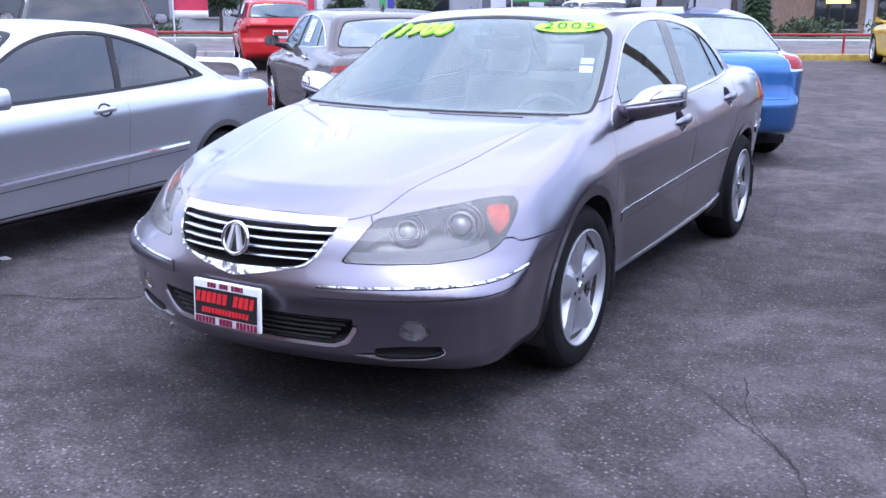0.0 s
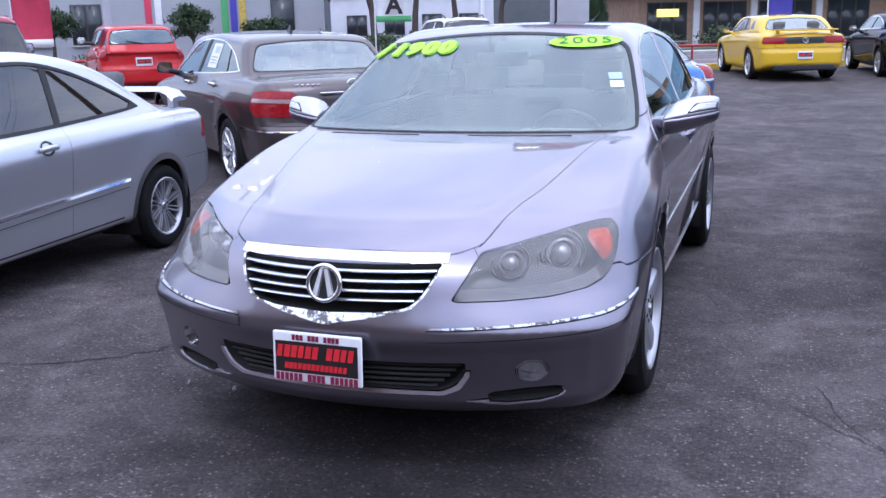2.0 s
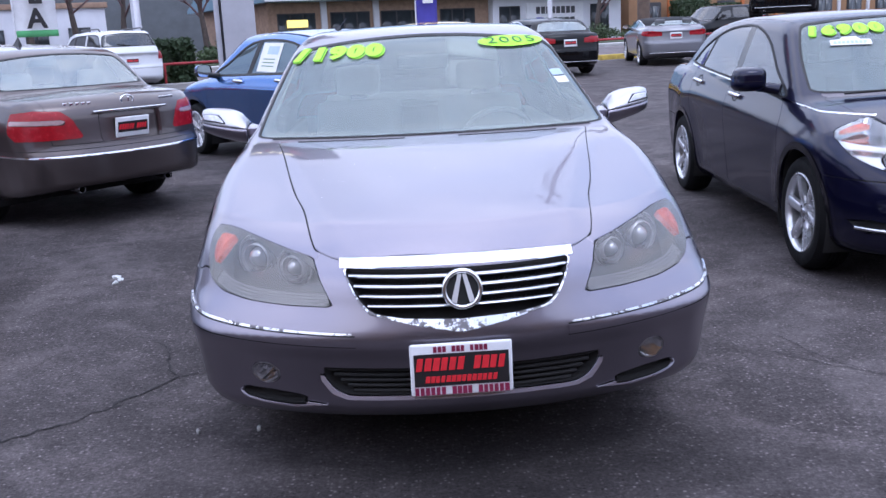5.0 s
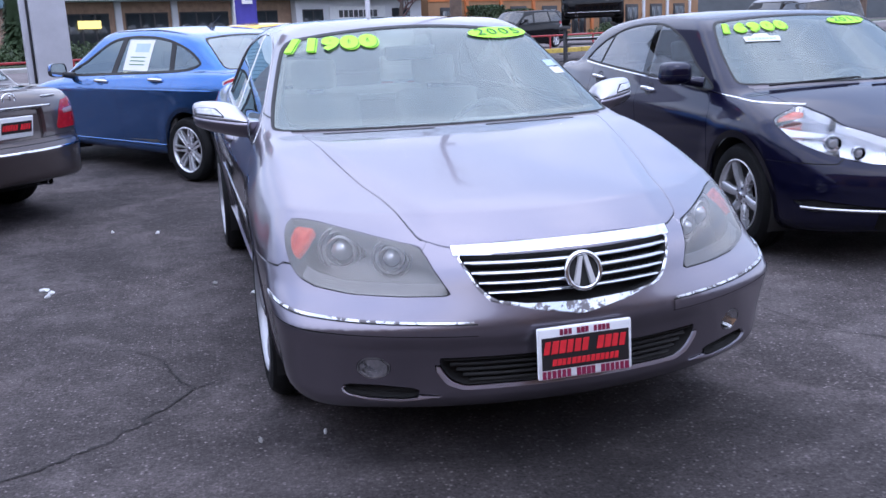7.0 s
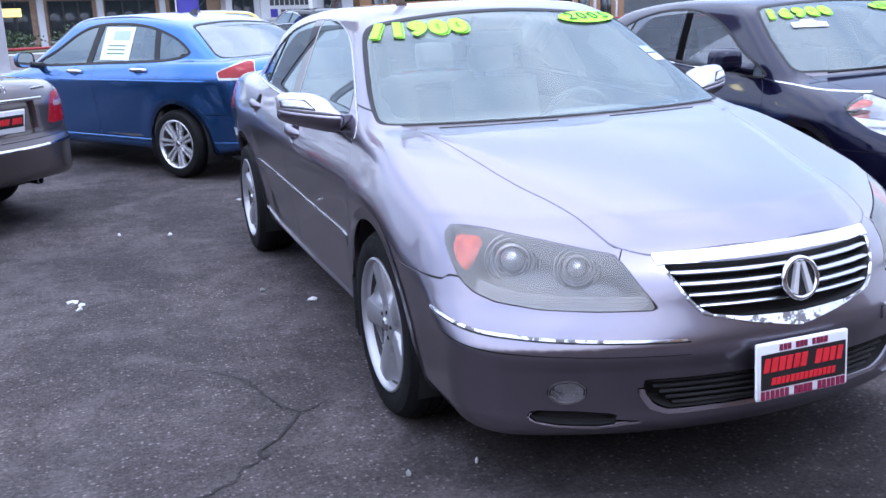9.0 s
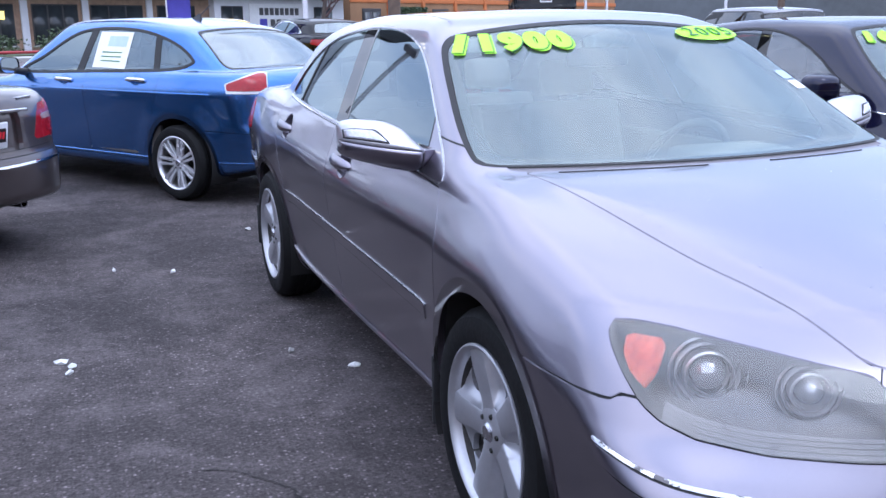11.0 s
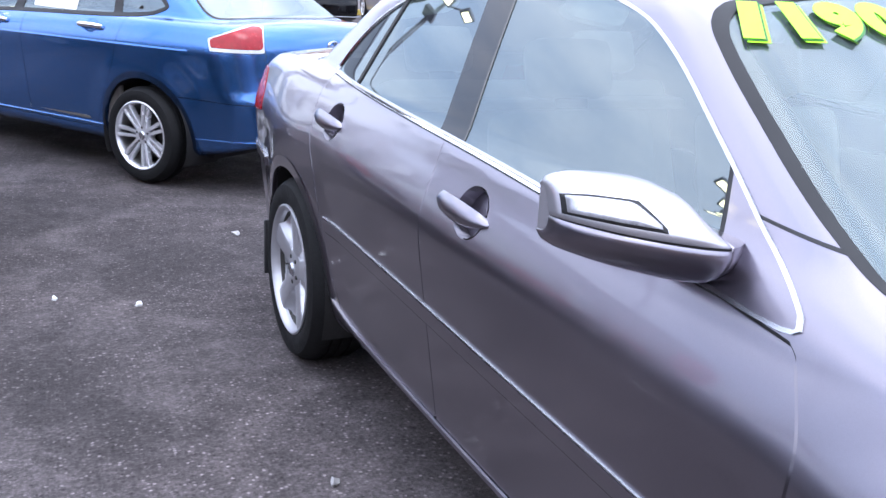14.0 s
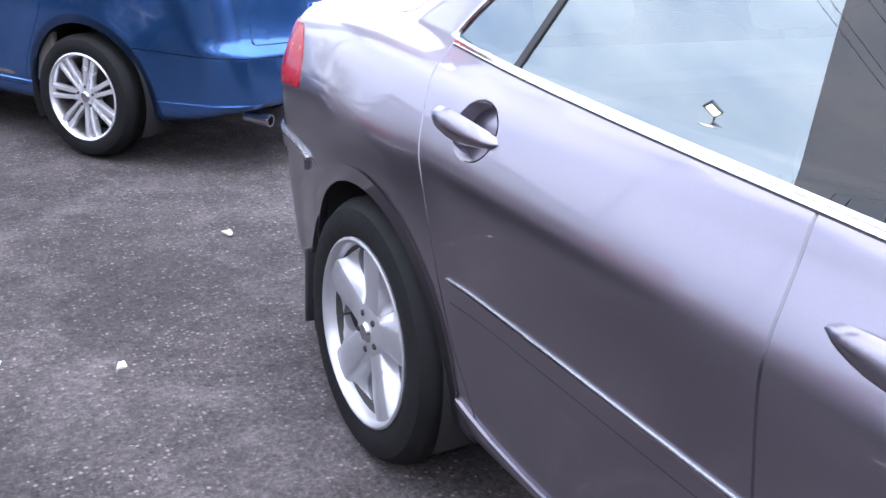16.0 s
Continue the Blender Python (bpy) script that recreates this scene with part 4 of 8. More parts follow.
def door_handle(parent, S, y, z, length, side, material, cup=True, tilt=0.0):
    h = new("door_handle")
    x = float(S.side_x(y, z))
    h.parent = parent
    h.matrix_basis = pose(side * x, y, z, tilt)
    if cup:
        verts, faces = [], []
        n, rings = 28, 6
        for k in range(rings + 1):
            t = k / rings
            for i in range(n):
                a = 2 * math.pi * i / n
                yy, zz = 0.058 * (1 - t) * math.cos(a), 0.044 * (1 - t) * math.sin(a)
                xx = float(S.side_x(y + yy, z + zz)) - x
                verts.append((side * (xx + 0.0035 * (1 - t) - 0.030 * (1 - (1 - t) ** 4) * 0.12 ), yy, zz))
        for k in range(rings):
            for i in range(n):
                f = (k * n + i, k * n + (i + 1) % n, (k + 1) * n + (i + 1) % n, (k + 1) * n + i)
                faces.append(f if side > 0 else f[::-1])
        mesh_part("handle_cup", verts, faces, BLACK_PLASTIC if cup == "dark" else cup, h, "recessed handle cup")
    L = length / 2
    path, rad = [], []
    for i in range(11):
        t = -1 + 2 * i / 10
        path.append((side * (0.030 - 0.020 * t ** 4), t * L, 0.004 * (1 - t * t)))
        rad.append(0.0145 * (1 - 0.35 * t ** 6))
    v, f = tube(path, rad, 10)
    v = [Vector((q.x, q.y, q.z * 1.25)) for q in map(Vector, v)]
    edge_soft(mesh_part("handle_bar", v, f, material, h), 70)
    for t in (-0.86, 0.86):
        box_part("handle_foot", material, h, (min(0, side * 0.02) - 0.004, max(0, side * 0.02) + 0.004, t * L - 0.014, t * L + 0.014, -0.012, 0.012), 0.004)
    return h


def wiper(parent, S, x0, x1, y_off, lift=0.012, r=0.007):
    """A wiper arm and blade lying along the foot of the windscreen."""
    pts = []
    for t in np.linspace(0, 1, 8):
        x = x0 + (x1 - x0) * t
        y = S.ws[0] + S.ws[3] * x * x - 0.02 + y_off * t
        pts.append((x, y, float(S.top_z(abs(x), y)) + lift))
    w = new("wiper")
    w.parent = parent
    tube_part("wiper_blade", pts, r, SEAL, w, 6)
    tube_part("wiper_arm", [(p[0], p[1] - 0.012, p[2] + 0.6 * r) for p in pts[::2]], 0.8 * r, BLACK_PLASTIC, w, 6)
    return w


# shading normals bent up towards the sky, so that these pieces look brighter
LEANS = {"character_crease": (0.75, 0.0, 0.66, 0.6), "belt_trim": (0.7, 0.0, 0.72, 0.5), "sill_step": (0.7, 0.0, 0.7, 0.5), "bumper_crease": (0.7, 0.0, 0.7, 0.5), "grille_surround": (0.0, -0.75, 0.66, 0.5), "bumper_moulding_chrome": (0.2, -0.85, 0.42, 0.25), "side_moulding_chrome": (0.92, 0.0, 0.38, 0.7), "side_moulding_bright": (0.8, 0.0, 0.6, 0.4), "sill_trim": (0.8, 0.0, 0.6, 0.6), "slot_lip": (0.2, -0.7, 0.65, 0.55), "intake_lip": (0.0, -0.7, 0.65, 0.55)}


def build_car(name, label, S, m, coat, h=0.03, category="car", group="parked cars", dlo=None, dlo_smooth=6, trim=None, trim_width=0.016, pillars=(), glass=None, ws=None, rw=None,
              hood=None, bumper_f=None, bumper_r=None, doors=(), trunk=None, lamps=(), cuts=(), wheel=FIVE, wheel_r=0.335, rim=0.222, tyre_w=0.235, track=None, cloth=None, dash=None,
              roof_z=1.5, inside_on=True, belt=0.95, roof_glass=None, lip=0.04, wheel_dz=0.0, roof_mat=None, y0=-1.35, y1=None, ws_glass=None, frit=0.0):
    """A car built of its panels. Its origin is on the ground under the middle of the front axle; it faces -y."""
    car = thing(name, label, category, m, group)
    y1 = y1 or S.base + 1.5
    sk = Skin(S, h, y0, y1, 0.12, roof_z, 1.08)
    rest = sk.polys
    gap_polys = []

    # wheel arches
    for ay in (0.0, S.base):
        rest = sk.cut(rest, lambda x, y, z: np.maximum(np.hypot(y - ay, z - S.hub) - S.arch, 0.52 - x))[1]
        if lip:
            ring, rest = sk.cut(rest, lambda x, y, z: np.maximum(np.hypot(y - ay, z - S.hub) - S.arch - lip, 0.52 - x))
            # shading normals bent down, so that the lip looks darker
            sk.emit("arch_lip", ring, coat, car, "each", push=0.005, flange=0.03, lean=(0.7, 0.0, -0.75, 0.8))
        prof = [(S.arch + 0.012, 0.50), (S.arch + 0.012, float(S.side_x(ay, S.hub + S.arch + 0.02)) - 0.03)]
        for sx in (-1, 1):
            v, f = lathe(prof, 28, "x", arc=(-25, 205))
            mesh_part("wheel_well", [(a * sx, b + ay, c + S.hub) for a, b, c in v], f, GRIME, car)

    # openings with glass
    glass = glass or GLASS_SIDE
    if ws is not None:
        g, rest = sk.cut(rest, ws)
        sk.emit("windscreen", g, ws_glass or GLASS, car, push=-0.002, flange=0.0, label="tinted windscreen")[0].visible_shadow = False
        s, rest = sk.cut(rest, lambda x, y, z: ws(x, y, z) - 0.012)
        if frit:
            # the printed border of the glass, wider along its foot
            band = sk.cut(g, lambda x, y, z: ws(x, y, z) + frit * step(np.abs(x), 0.60, 0.66) + 0.004 + 0.024 * step(S.ws[1] + 0.13 - z, 0.0, 0.05))[1]
            sk.emit("windscreen_border", band, FRIT, car, push=-0.006, flange=0.0, label="dark printed glass border")
        sk.emit("windscreen_seal", s, SEAL, car, push=0.001, flange=0.004)
        s, rest = sk.cut(rest, lambda x, y, z: np.maximum(np.maximum(np.abs(x) - 0.70, S.ws[0] - 0.012 + S.ws[3] * x * x - y), np.maximum(y - S.ws[0] - 0.13 - S.ws[3] * x * x, z - S.ws[1] - 0.08)))
        for piece in sk.islands(s):
            mid = min(sk.V[i][0] for q in piece for i in q) < 0.01
            sk.emit("cowl_panel", piece, COWL, car, "both" if mid else "each", push=-0.004, flange=0.006, label="dark plastic cowl panel")
    if rw is not None:
        g, rest = sk.cut(rest, rw)
        sk.emit("rear_window", g, ws_glass or GLASS_REAR, car, push=-0.002, flange=0.0)[0].visible_shadow = False
        s, rest = sk.cut(rest, lambda x, y, z: rw(x, y, z) - 0.012)
        sk.emit("rear_window_seal", s, SEAL, car, push=0.001, flange=0.004)
    if dlo is not None:
        d = outline(dlo, dlo_smooth)
        side = lambda x, y, z: np.maximum(inside(d, y, z), 0.35 - x)
        g, rest = sk.cut(rest, lambda x, y, z: side(x, y, z) + trim_width)
        t, rest = sk.cut(rest, side)
        sk.emit("window_trim", t, trim or SEAL, car, "each", push=0.004, flange=0.01, label="bright window surround" if trim else "")
        for (ya, za), (yb, zb), half, mat in pillars:
            line = lambda y, z: y - (ya + (yb - ya) * (z - za) / (zb - za))
            p, g = sk.region(g, (lambda x, y, z: line(y, z) - half, lambda x, y, z: -half - line(y, z)))
            sk.emit("window_pillar", p, mat, car, "each", push=0.001, flange=0.006)
        for island in sk.islands(g):
            for ob in sk.emit("side_window", island, glass, car, "each", push=-0.003, flange=0.0):
                ob.visible_shadow = False
    if roof_glass is not None:
        g, rest = sk.cut(rest, roof_glass)
        sk.emit("sunroof", g, GLASS_DARK, car, push=0.0, flange=0.004)

    # lamps and other pieces let into the skin: (name, region, material, sides, push, backing material, backing depth)
    for nm, fn, mat, sides, push, back, depth in (*lamps, *cuts):
        g, rest = sk.region(rest, fn)
        if mat is not None:
            for ob in sk.emit(nm, g, mat, car, sides, push=push, flange=0.012, lean=LEANS.get(nm)):
                if back is not None:
                    ob.visible_shadow = False
        if back is not None:
            sk.emit(nm + "_housing", g, back, car, sides, push=-depth, flange=-depth - 0.0)
        if not isinstance(fn, tuple) and "moulding" not in nm:
            s, rest = sk.cut(rest, lambda x, y, z: fn(x, y, z) - 0.003)
            gap_polys += s

    # panels with open joints between them
    panels = []
    for nm, fn, sides in ((("hood", hood, "both"),) if hood else ()) + ((("front_bumper", bumper_f, "both"),) if bumper_f else ()) \
            + ((("rear_bumper", bumper_r, "both"),) if bumper_r else ()) + ((("trunk_lid", trunk, "both"),) if trunk else ()) + tuple((n, f, "each") for n, f in doors):
        g, rest = sk.cut(rest, lambda x, y, z: fn(x, y, z) + 0.003)
        s, rest = sk.cut(rest, lambda x, y, z: fn(x, y, z) - 0.003)
        gap_polys += s
        sk.emit(nm, g, coat, car, sides, flange=0.015)
    if roof_mat:
        g, rest = sk.cut(rest, lambda x, y, z: S.belt(y) + 0.02 - z)
        sk.emit("soft_top", g, roof_mat, car, flange=0.01)
    sk.emit("body_shell", rest, coat, car, flange=0.015)
    sk.emit("panel_joint", gap_polys, SEAL, car, push=-0.008, flange=0.0)

    # wheels
    track = track or float(S.plan(0.0)) - 0.010
    w = make_wheel(car, wheel_r, rim, tyre_w, wheel)
    wz = wheel_r + wheel_dz
    w.matrix_basis = pose(track, 0, wz)
    share(w, car, pose(track, S.base, wz, 37))
    share(w, car, pose(-track, 0, wz, 20, 0, 180))
    share(w, car, pose(-track, S.base, wz, 66, 0, 180))
    box_part("underbody", GRIME, car, (-0.62, 0.62, -0.45, S.base + 0.45, 0.19, 0.30), 0.03)
    if inside_on:
        interior(car, S, cloth or CLOTH_GREY, dash or DASH, belt=belt)
    return car, sk
# ---------- the lot and the street beside it ----------
# The street runs past the back of the lot: s counts metres along it, n across it from the lot's kerb.
KERB, ALONG, ACROSS = Vector((-4.0, 25.5, 0.0)), Vector((0.882, 0.471, 0.0)), Vector((-0.471, 0.882, 0.0))


def rise(n):
    """The lot is level at first and then climbs a little towards the street."""
    n = np.asarray(n, float)
    return 0.030 * (soft(n + 15.5, 1.5) - soft(n + 1.8, 0.8)) - 0.003


def ground_z(y, x=-2.0):
    return rise((x - KERB.x) * ACROSS.x + (y - KERB.y) * ACROSS.y)


def street(s, n, z=0.0):
    p = KERB + ALONG * s + ACROSS * n
    return Vector((p.x, p.y, float(rise(n)) + z))


STREET_TURN = math.degrees(math.atan2(ALONG.y, ALONG.x))


def asphalt(name, low, mid_c, high, scale=0.9, speck=2.0, bump=0.45, dark_patches=()):
    m, nt, out = nodes_of(name)
    b = node(nt, "ShaderNodeBsdfPrincipled", Roughness=0.9, Specular_IOR_Level=0.12)
    fine, grit = noise_node(nt, 150, 3, 0.7), noise_node(nt, 55, 4, 0.75)
    mid, broad = noise_node(nt, 7, 6, 0.62), noise_node(nt, scale, 6, 0.6, distortion=0.4)
    c1 = ramp(nt, broad.outputs["Fac"], [(0.30, (low * 1.10, low * 0.96, low * 0.965)), (0.50, (mid_c * 1.10, mid_c * 0.96, mid_c * 0.965)), (0.70, (high * 1.11, high * 0.955, high * 0.95))])
    c2 = ramp(nt, mid.outputs["Fac"], [(0.3, 0.76), (0.7, 1.24)])
    c3 = ramp(nt, fine.outputs["Fac"], [(0.34, 0.78), (0.60, 1.0), (0.72, 1 + 0.4 * (speck - 1))])
    vo = nt.nodes.new("ShaderNodeTexVoronoi")
    vo.inputs["Scale"].default_value = 75.0
    tc = nt.nodes.new("ShaderNodeTexCoord")
    nt.links.new(tc.outputs["Object"], vo.inputs["Vector"])
    sp = nt.nodes.new("ShaderNodeSeparateColor")
    nt.links.new(vo.outputs["Color"], sp.inputs[0])
    # single stones of the surface, a few of them pale
    stones = ramp(nt, sp.outputs[0], [(0.0, 0.5), (0.45, 0.90), (0.85, 1.25), (0.955, speck * 1.4)])
    core = ramp(nt, vo.outputs["Distance"], [(0.25, 1.0), (0.55, 0.0)])
    # fine pale dust lying in patches and filling the hollows between the stones
    drift = noise_node(nt, scale * 1.5, 7, 0.62, distortion=1.1)
    dust = ramp(nt, drift.outputs["Fac"], [(0.49, 0.0), (0.60, 1.0)])
    dusted = ramp(nt, drift.outputs["Fac"], [(0.38, 0.84), (0.49, 0.93), (0.60, 1.27)])
    bare = nt.nodes.new("ShaderNodeMath")
    bare.operation = "MULTIPLY_ADD"
    nt.links.new(dust.outputs["Color"], bare.inputs[0])
    bare.inputs[1].default_value, bare.inputs[2].default_value = -0.6, 1.0
    shown = nt.nodes.new("ShaderNodeMath")
    shown.operation = "MULTIPLY"
    nt.links.new(core.outputs["Color"], shown.inputs[0])
    nt.links.new(bare.outputs[0], shown.inputs[1])
    c5 = nt.nodes.new("ShaderNodeMix")
    c5.data_type = "RGBA"
    nt.links.new(shown.outputs[0], c5.inputs["Factor"])
    c5.inputs[6].default_value = (0.94, 0.94, 0.94, 1)
    nt.links.new(stones.outputs["Color"], c5.inputs[7])
    c4 = ramp(nt, grit.outputs["Fac"], [(0.30, 0.60), (0.52, 1.0), (0.76, 1.8)])

    def mul(p, q):
        x = nt.nodes.new("ShaderNodeMix")
        x.data_type, x.blend_type = "RGBA", "MULTIPLY"
        x.inputs["Factor"].default_value = 1.0
        nt.links.new(p, x.inputs[6])
        nt.links.new(q, x.inputs[7])
        return x.outputs[2]
    col = mul(mul(mul(c1.outputs["Color"], c2.outputs["Color"]), c3.outputs["Color"]), c4.outputs["Color"])
    col = mul(mul(col, c5.outputs[2]), dusted.outputs["Color"])
    for px, py, ax, ay, depth in dark_patches:
        # an ellipse of darker asphalt with a ragged edge
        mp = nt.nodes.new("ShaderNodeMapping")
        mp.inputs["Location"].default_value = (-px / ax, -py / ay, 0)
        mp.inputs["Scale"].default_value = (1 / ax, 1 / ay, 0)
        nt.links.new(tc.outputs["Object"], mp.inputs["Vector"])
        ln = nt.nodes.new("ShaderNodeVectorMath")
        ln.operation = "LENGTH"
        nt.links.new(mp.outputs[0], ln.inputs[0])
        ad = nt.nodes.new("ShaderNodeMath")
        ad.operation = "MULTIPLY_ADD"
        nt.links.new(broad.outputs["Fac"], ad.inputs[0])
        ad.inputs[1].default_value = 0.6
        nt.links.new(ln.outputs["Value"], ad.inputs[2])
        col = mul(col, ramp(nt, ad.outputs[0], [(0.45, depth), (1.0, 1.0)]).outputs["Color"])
    nt.links.new(col, b.inputs["Base Color"])
    ro = ramp(nt, broad.outputs["Fac"], [(0.3, 0.75), (0.7, 0.95)])
    nt.links.new(ro.outputs["Color"], b.inputs["Roughness"])
    bp = node(nt, "ShaderNodeBump", Strength=bump, Distance=0.008)
    add = nt.nodes.new("ShaderNodeMath")
    nt.links.new(fine.outputs["Fac"], add.inputs[0])
    nt.links.new(grit.outputs["Fac"], add.inputs[1])
    nt.links.new(add.outputs[0], bp.inputs["Height"])
    nt.links.new(bp.outputs["Normal"], b.inputs["Normal"])
    nt.links.new(b.outputs["BSDF"], out.inputs["Surface"])
    return m


# the first ellipse paints the shade at the grey sedan's nose into the colour
ASPHALT = asphalt("worn asphalt", 0.062, 0.089, 0.120, dark_patches=((-2.2, 2.55, 2.7, 1.6, 0.46), (-4.8, 8.0, 4.6, 4.4, 0.70)))
ROAD = asphalt("grey road asphalt", 0.13, 0.16, 0.19, 0.3, 1.4, 0.2)
CONCRETE = surface("weathered concrete", (0.36, 0.35, 0.34), 0.85, vary=0.25, scale=1.5, fine=60, bump=0.2)
YELLOW_KERB = surface("chipped yellow kerb paint", (0.50, 0.36, 0.07), 0.7, vary=0.45, scale=7, fine=40, bump=0.2)
RED_RAIL = surface("red painted pipe", (0.34, 0.03, 0.035), 0.5, vary=0.25, scale=8)
PLANTING = surface("bark and ground ivy", (0.07, 0.085, 0.045), 0.95, vary=0.5, scale=3, fine=30, bump=0.5)
CRACK = surface("crack filled with dirt", (0.022, 0.020, 0.020), 0.95, vary=0.3)

ns = np.concatenate([[-420, -80, -40], np.linspace(-30, 2, 65), [8, 30, 90, 300, 900]])
ss = np.array([-900, -200, -60, -30, -15, -8, 0, 8, 15, 30, 60, 200, 900], float)
gv = [tuple(street(s, n)) for n in ns for s in ss]
gf = [(j * 13 + i, j * 13 + i + 1, j * 13 + i + 14, j * 13 + i + 13) for j in range(len(ns) - 1) for i in range(12)]
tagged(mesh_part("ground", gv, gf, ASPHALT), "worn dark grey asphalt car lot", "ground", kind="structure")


def slab(name, s0, s1, n0, n1, z0, z1, material, label, category, bevel=0.02):
    bm = bmesh.new()
    base = float(rise(max(n0, 0.0)))
    put_box(bm, s0, s1, n0, n1, base + z0, base + z1, bevel=bevel)
    bm.transform(Matrix.Translation(KERB) @ pose(0, 0, 0, 0, 0, STREET_TURN))
    return tagged(part(name, bm, material), label, category, kind="structure")


slab("road", -90, 120, 2.4, 14.5, -0.05, 0.02, ROAD, "grey asphalt street beyond the lot", "road", 0.004)
slab("pavement", -90, 120, 14.7, 17.2, -0.05, 0.16, CONCRETE, "pale concrete footway across the street", "pavement")
slab("planting_strip", -90, 120, 17.2, 23.0, -0.05, 0.22, PLANTING, "bark and ivy planting strip", "planting")
for k in range(24):
    s0 = -34 + 3.0 * k
    slab("kerb", s0, s0 + 2.96, -0.18, 0.02, -0.05, 0.16, YELLOW_KERB if -3 < s0 < 22 else CONCRETE, "chipped kerb stone at the lot's edge", "kerb", 0.03)


def cracks():
    """Long wandering cracks in the asphalt."""
    rnd = random.Random(5)
    lines = [((-3.90, 4.19), (-3.64, 3.95), 0.006), ((-3.64, 3.95), (-3.51, 3.56), 0.009), ((-3.51, 3.56), (-3.37, 3.59), 0.007), ((-3.51, 3.56), (-3.68, 3.26), 0.014), ((-3.68, 3.26), (-3.85, 3.10), 0.010),
             ((-3.85, 3.10), (-4.05, 2.95), 0.014), ((-4.05, 2.95), (-4.6, 2.75), 0.010), ((-0.80, 3.70), (-0.58, 3.14), 0.006), ((-0.58, 3.14), (-0.30, 2.70), 0.007), ((-0.90, 3.45), (-0.48, 3.0), 0.005)]
    verts, faces = [], []
    for (x0, y0), (x1, y1), w in lines:
        n = 16
        ox = oy = 0.0
        pts = []
        for i in range(n + 1):
            t = i / n
            ox += rnd.uniform(-0.016, 0.016)
            oy += rnd.uniform(-0.016, 0.016)
            pts.append((x0 + (x1 - x0) * t + ox * math.sin(math.pi * t) ** 0.5, y0 + (y1 - y0) * t + oy * math.sin(math.pi * t) ** 0.5))
        for i in range(n):
            (ax, ay), (bx, by) = pts[i], pts[i + 1]
            d = math.hypot(bx - ax, by - ay) or 1
            wx, wy = -(by - ay) / d * w * rnd.uniform(0.18, 0.55), (bx - ax) / d * w * rnd.uniform(0.18, 0.55)
            k = len(verts)
            z = lambda px, py: float(ground_z(py, px)) + 0.004
            verts += [(ax - wx, ay - wy, z(ax, ay)), (bx - wx, by - wy, z(bx, by)), (bx + wx, by + wy, z(bx, by)), (ax + wx, ay + wy, z(ax, ay))]
            faces.append((k, k + 1, k + 2, k + 3))
    tagged(mesh_part("asphalt_crack", verts, faces, CRACK, smooth=False), "dark wandering cracks in the asphalt", "crack", kind="stuff")


cracks()


def rail_fence():
    f = thing("rail_fence", "low red pipe rail along the street kerb", "fence")
    for k in range(26):
        p = street(-36 + 2.6 * k, 0.55)
        tube_part("rail_post", [p, p + Vector((0, 0, 0.62))], 0.032, RED_RAIL, f, 10)
    for z in (0.62,):
        tube_part("top_rail", [street(-36 + 1.3 * k, 0.55, z) for k in range(52)], 0.034, RED_RAIL, f, 10)


rail_fence()
# ---------- buildings, planting and street furniture ----------
GREY_WALL = surface("pale grey stucco", (0.37, 0.375, 0.41), 0.9, vary=0.10, scale=0.7, fine=30, bump=0.1)
TAN_BRICK = surface("tan brick wall", (0.30, 0.20, 0.14), 0.9, vary=0.30, scale=3, fine=14, bump=0.3)
CREAM_WALL = surface("cream painted wall", (0.62, 0.62, 0.66), 0.85, vary=0.10, scale=0.8)
BROWN_WALL = surface("brown stucco wall", (0.30, 0.17, 0.09), 0.9, vary=0.2, scale=0.8)
ORANGE_BAND = surface("orange painted band", (0.50, 0.16, 0.05), 0.8, vary=0.15, scale=1.0)
TEAL_ROOF = surface("teal standing-seam metal roof", (0.13, 0.23, 0.30), 0.42, 0.3, vary=0.2, scale=0.8)
DARK_FRAME = surface("dark window frame", (0.03, 0.028, 0.03), 0.5, vary=0.2)
SHOP_GLASS = surface("dark shop window glass", (0.035, 0.04, 0.045), 0.08, vary=0.3, scale=1.0)
LIT = glow("warm lit window", (1.0, 0.78, 0.22), 1.6)
GREY_STEEL = surface("grey painted steel", (0.42, 0.42, 0.46), 0.55, vary=0.12, scale=2)
DARK_STEEL = surface("dark painted steel", (0.05, 0.05, 0.055), 0.5, vary=0.2, scale=3)
WHITE_POLE = surface("white painted pole", (0.66, 0.66, 0.70), 0.5, vary=0.1)
POLE_WOOD = surface("weathered pole wood", (0.12, 0.085, 0.065), 0.9, vary=0.35, scale=4, bump=0.3)
BARK = surface("tree bark", (0.075, 0.058, 0.05), 0.95, vary=0.4, scale=8, bump=0.5)
LEAF = surface("dark evergreen leaf", (0.035, 0.060, 0.024), 0.6, vary=0.55, scale=2.5)
LEAF_HEDGE = surface("hedge leaf", (0.050, 0.075, 0.030), 0.65, vary=0.5, scale=2.5)
TWIG = surface("bare reddish twig", (0.11, 0.065, 0.065), 0.9, vary=0.4, scale=3)
FLAG_WHITE = surface("white banner cloth", (0.72, 0.72, 0.74), 0.8, vary=0.08)
FLAG_BLUE = surface("violet-blue banner cloth", (0.07, 0.06, 0.36), 0.8, vary=0.12)
FLAG_RED = surface("red banner cloth", (0.55, 0.05, 0.10), 0.8, vary=0.12)
FLAG_GREEN = surface("green banner cloth", (0.10, 0.36, 0.14), 0.8, vary=0.1)
SIGN_RED = surface("red sign panel", (0.60, 0.02, 0.025), 0.5, vary=0.1)
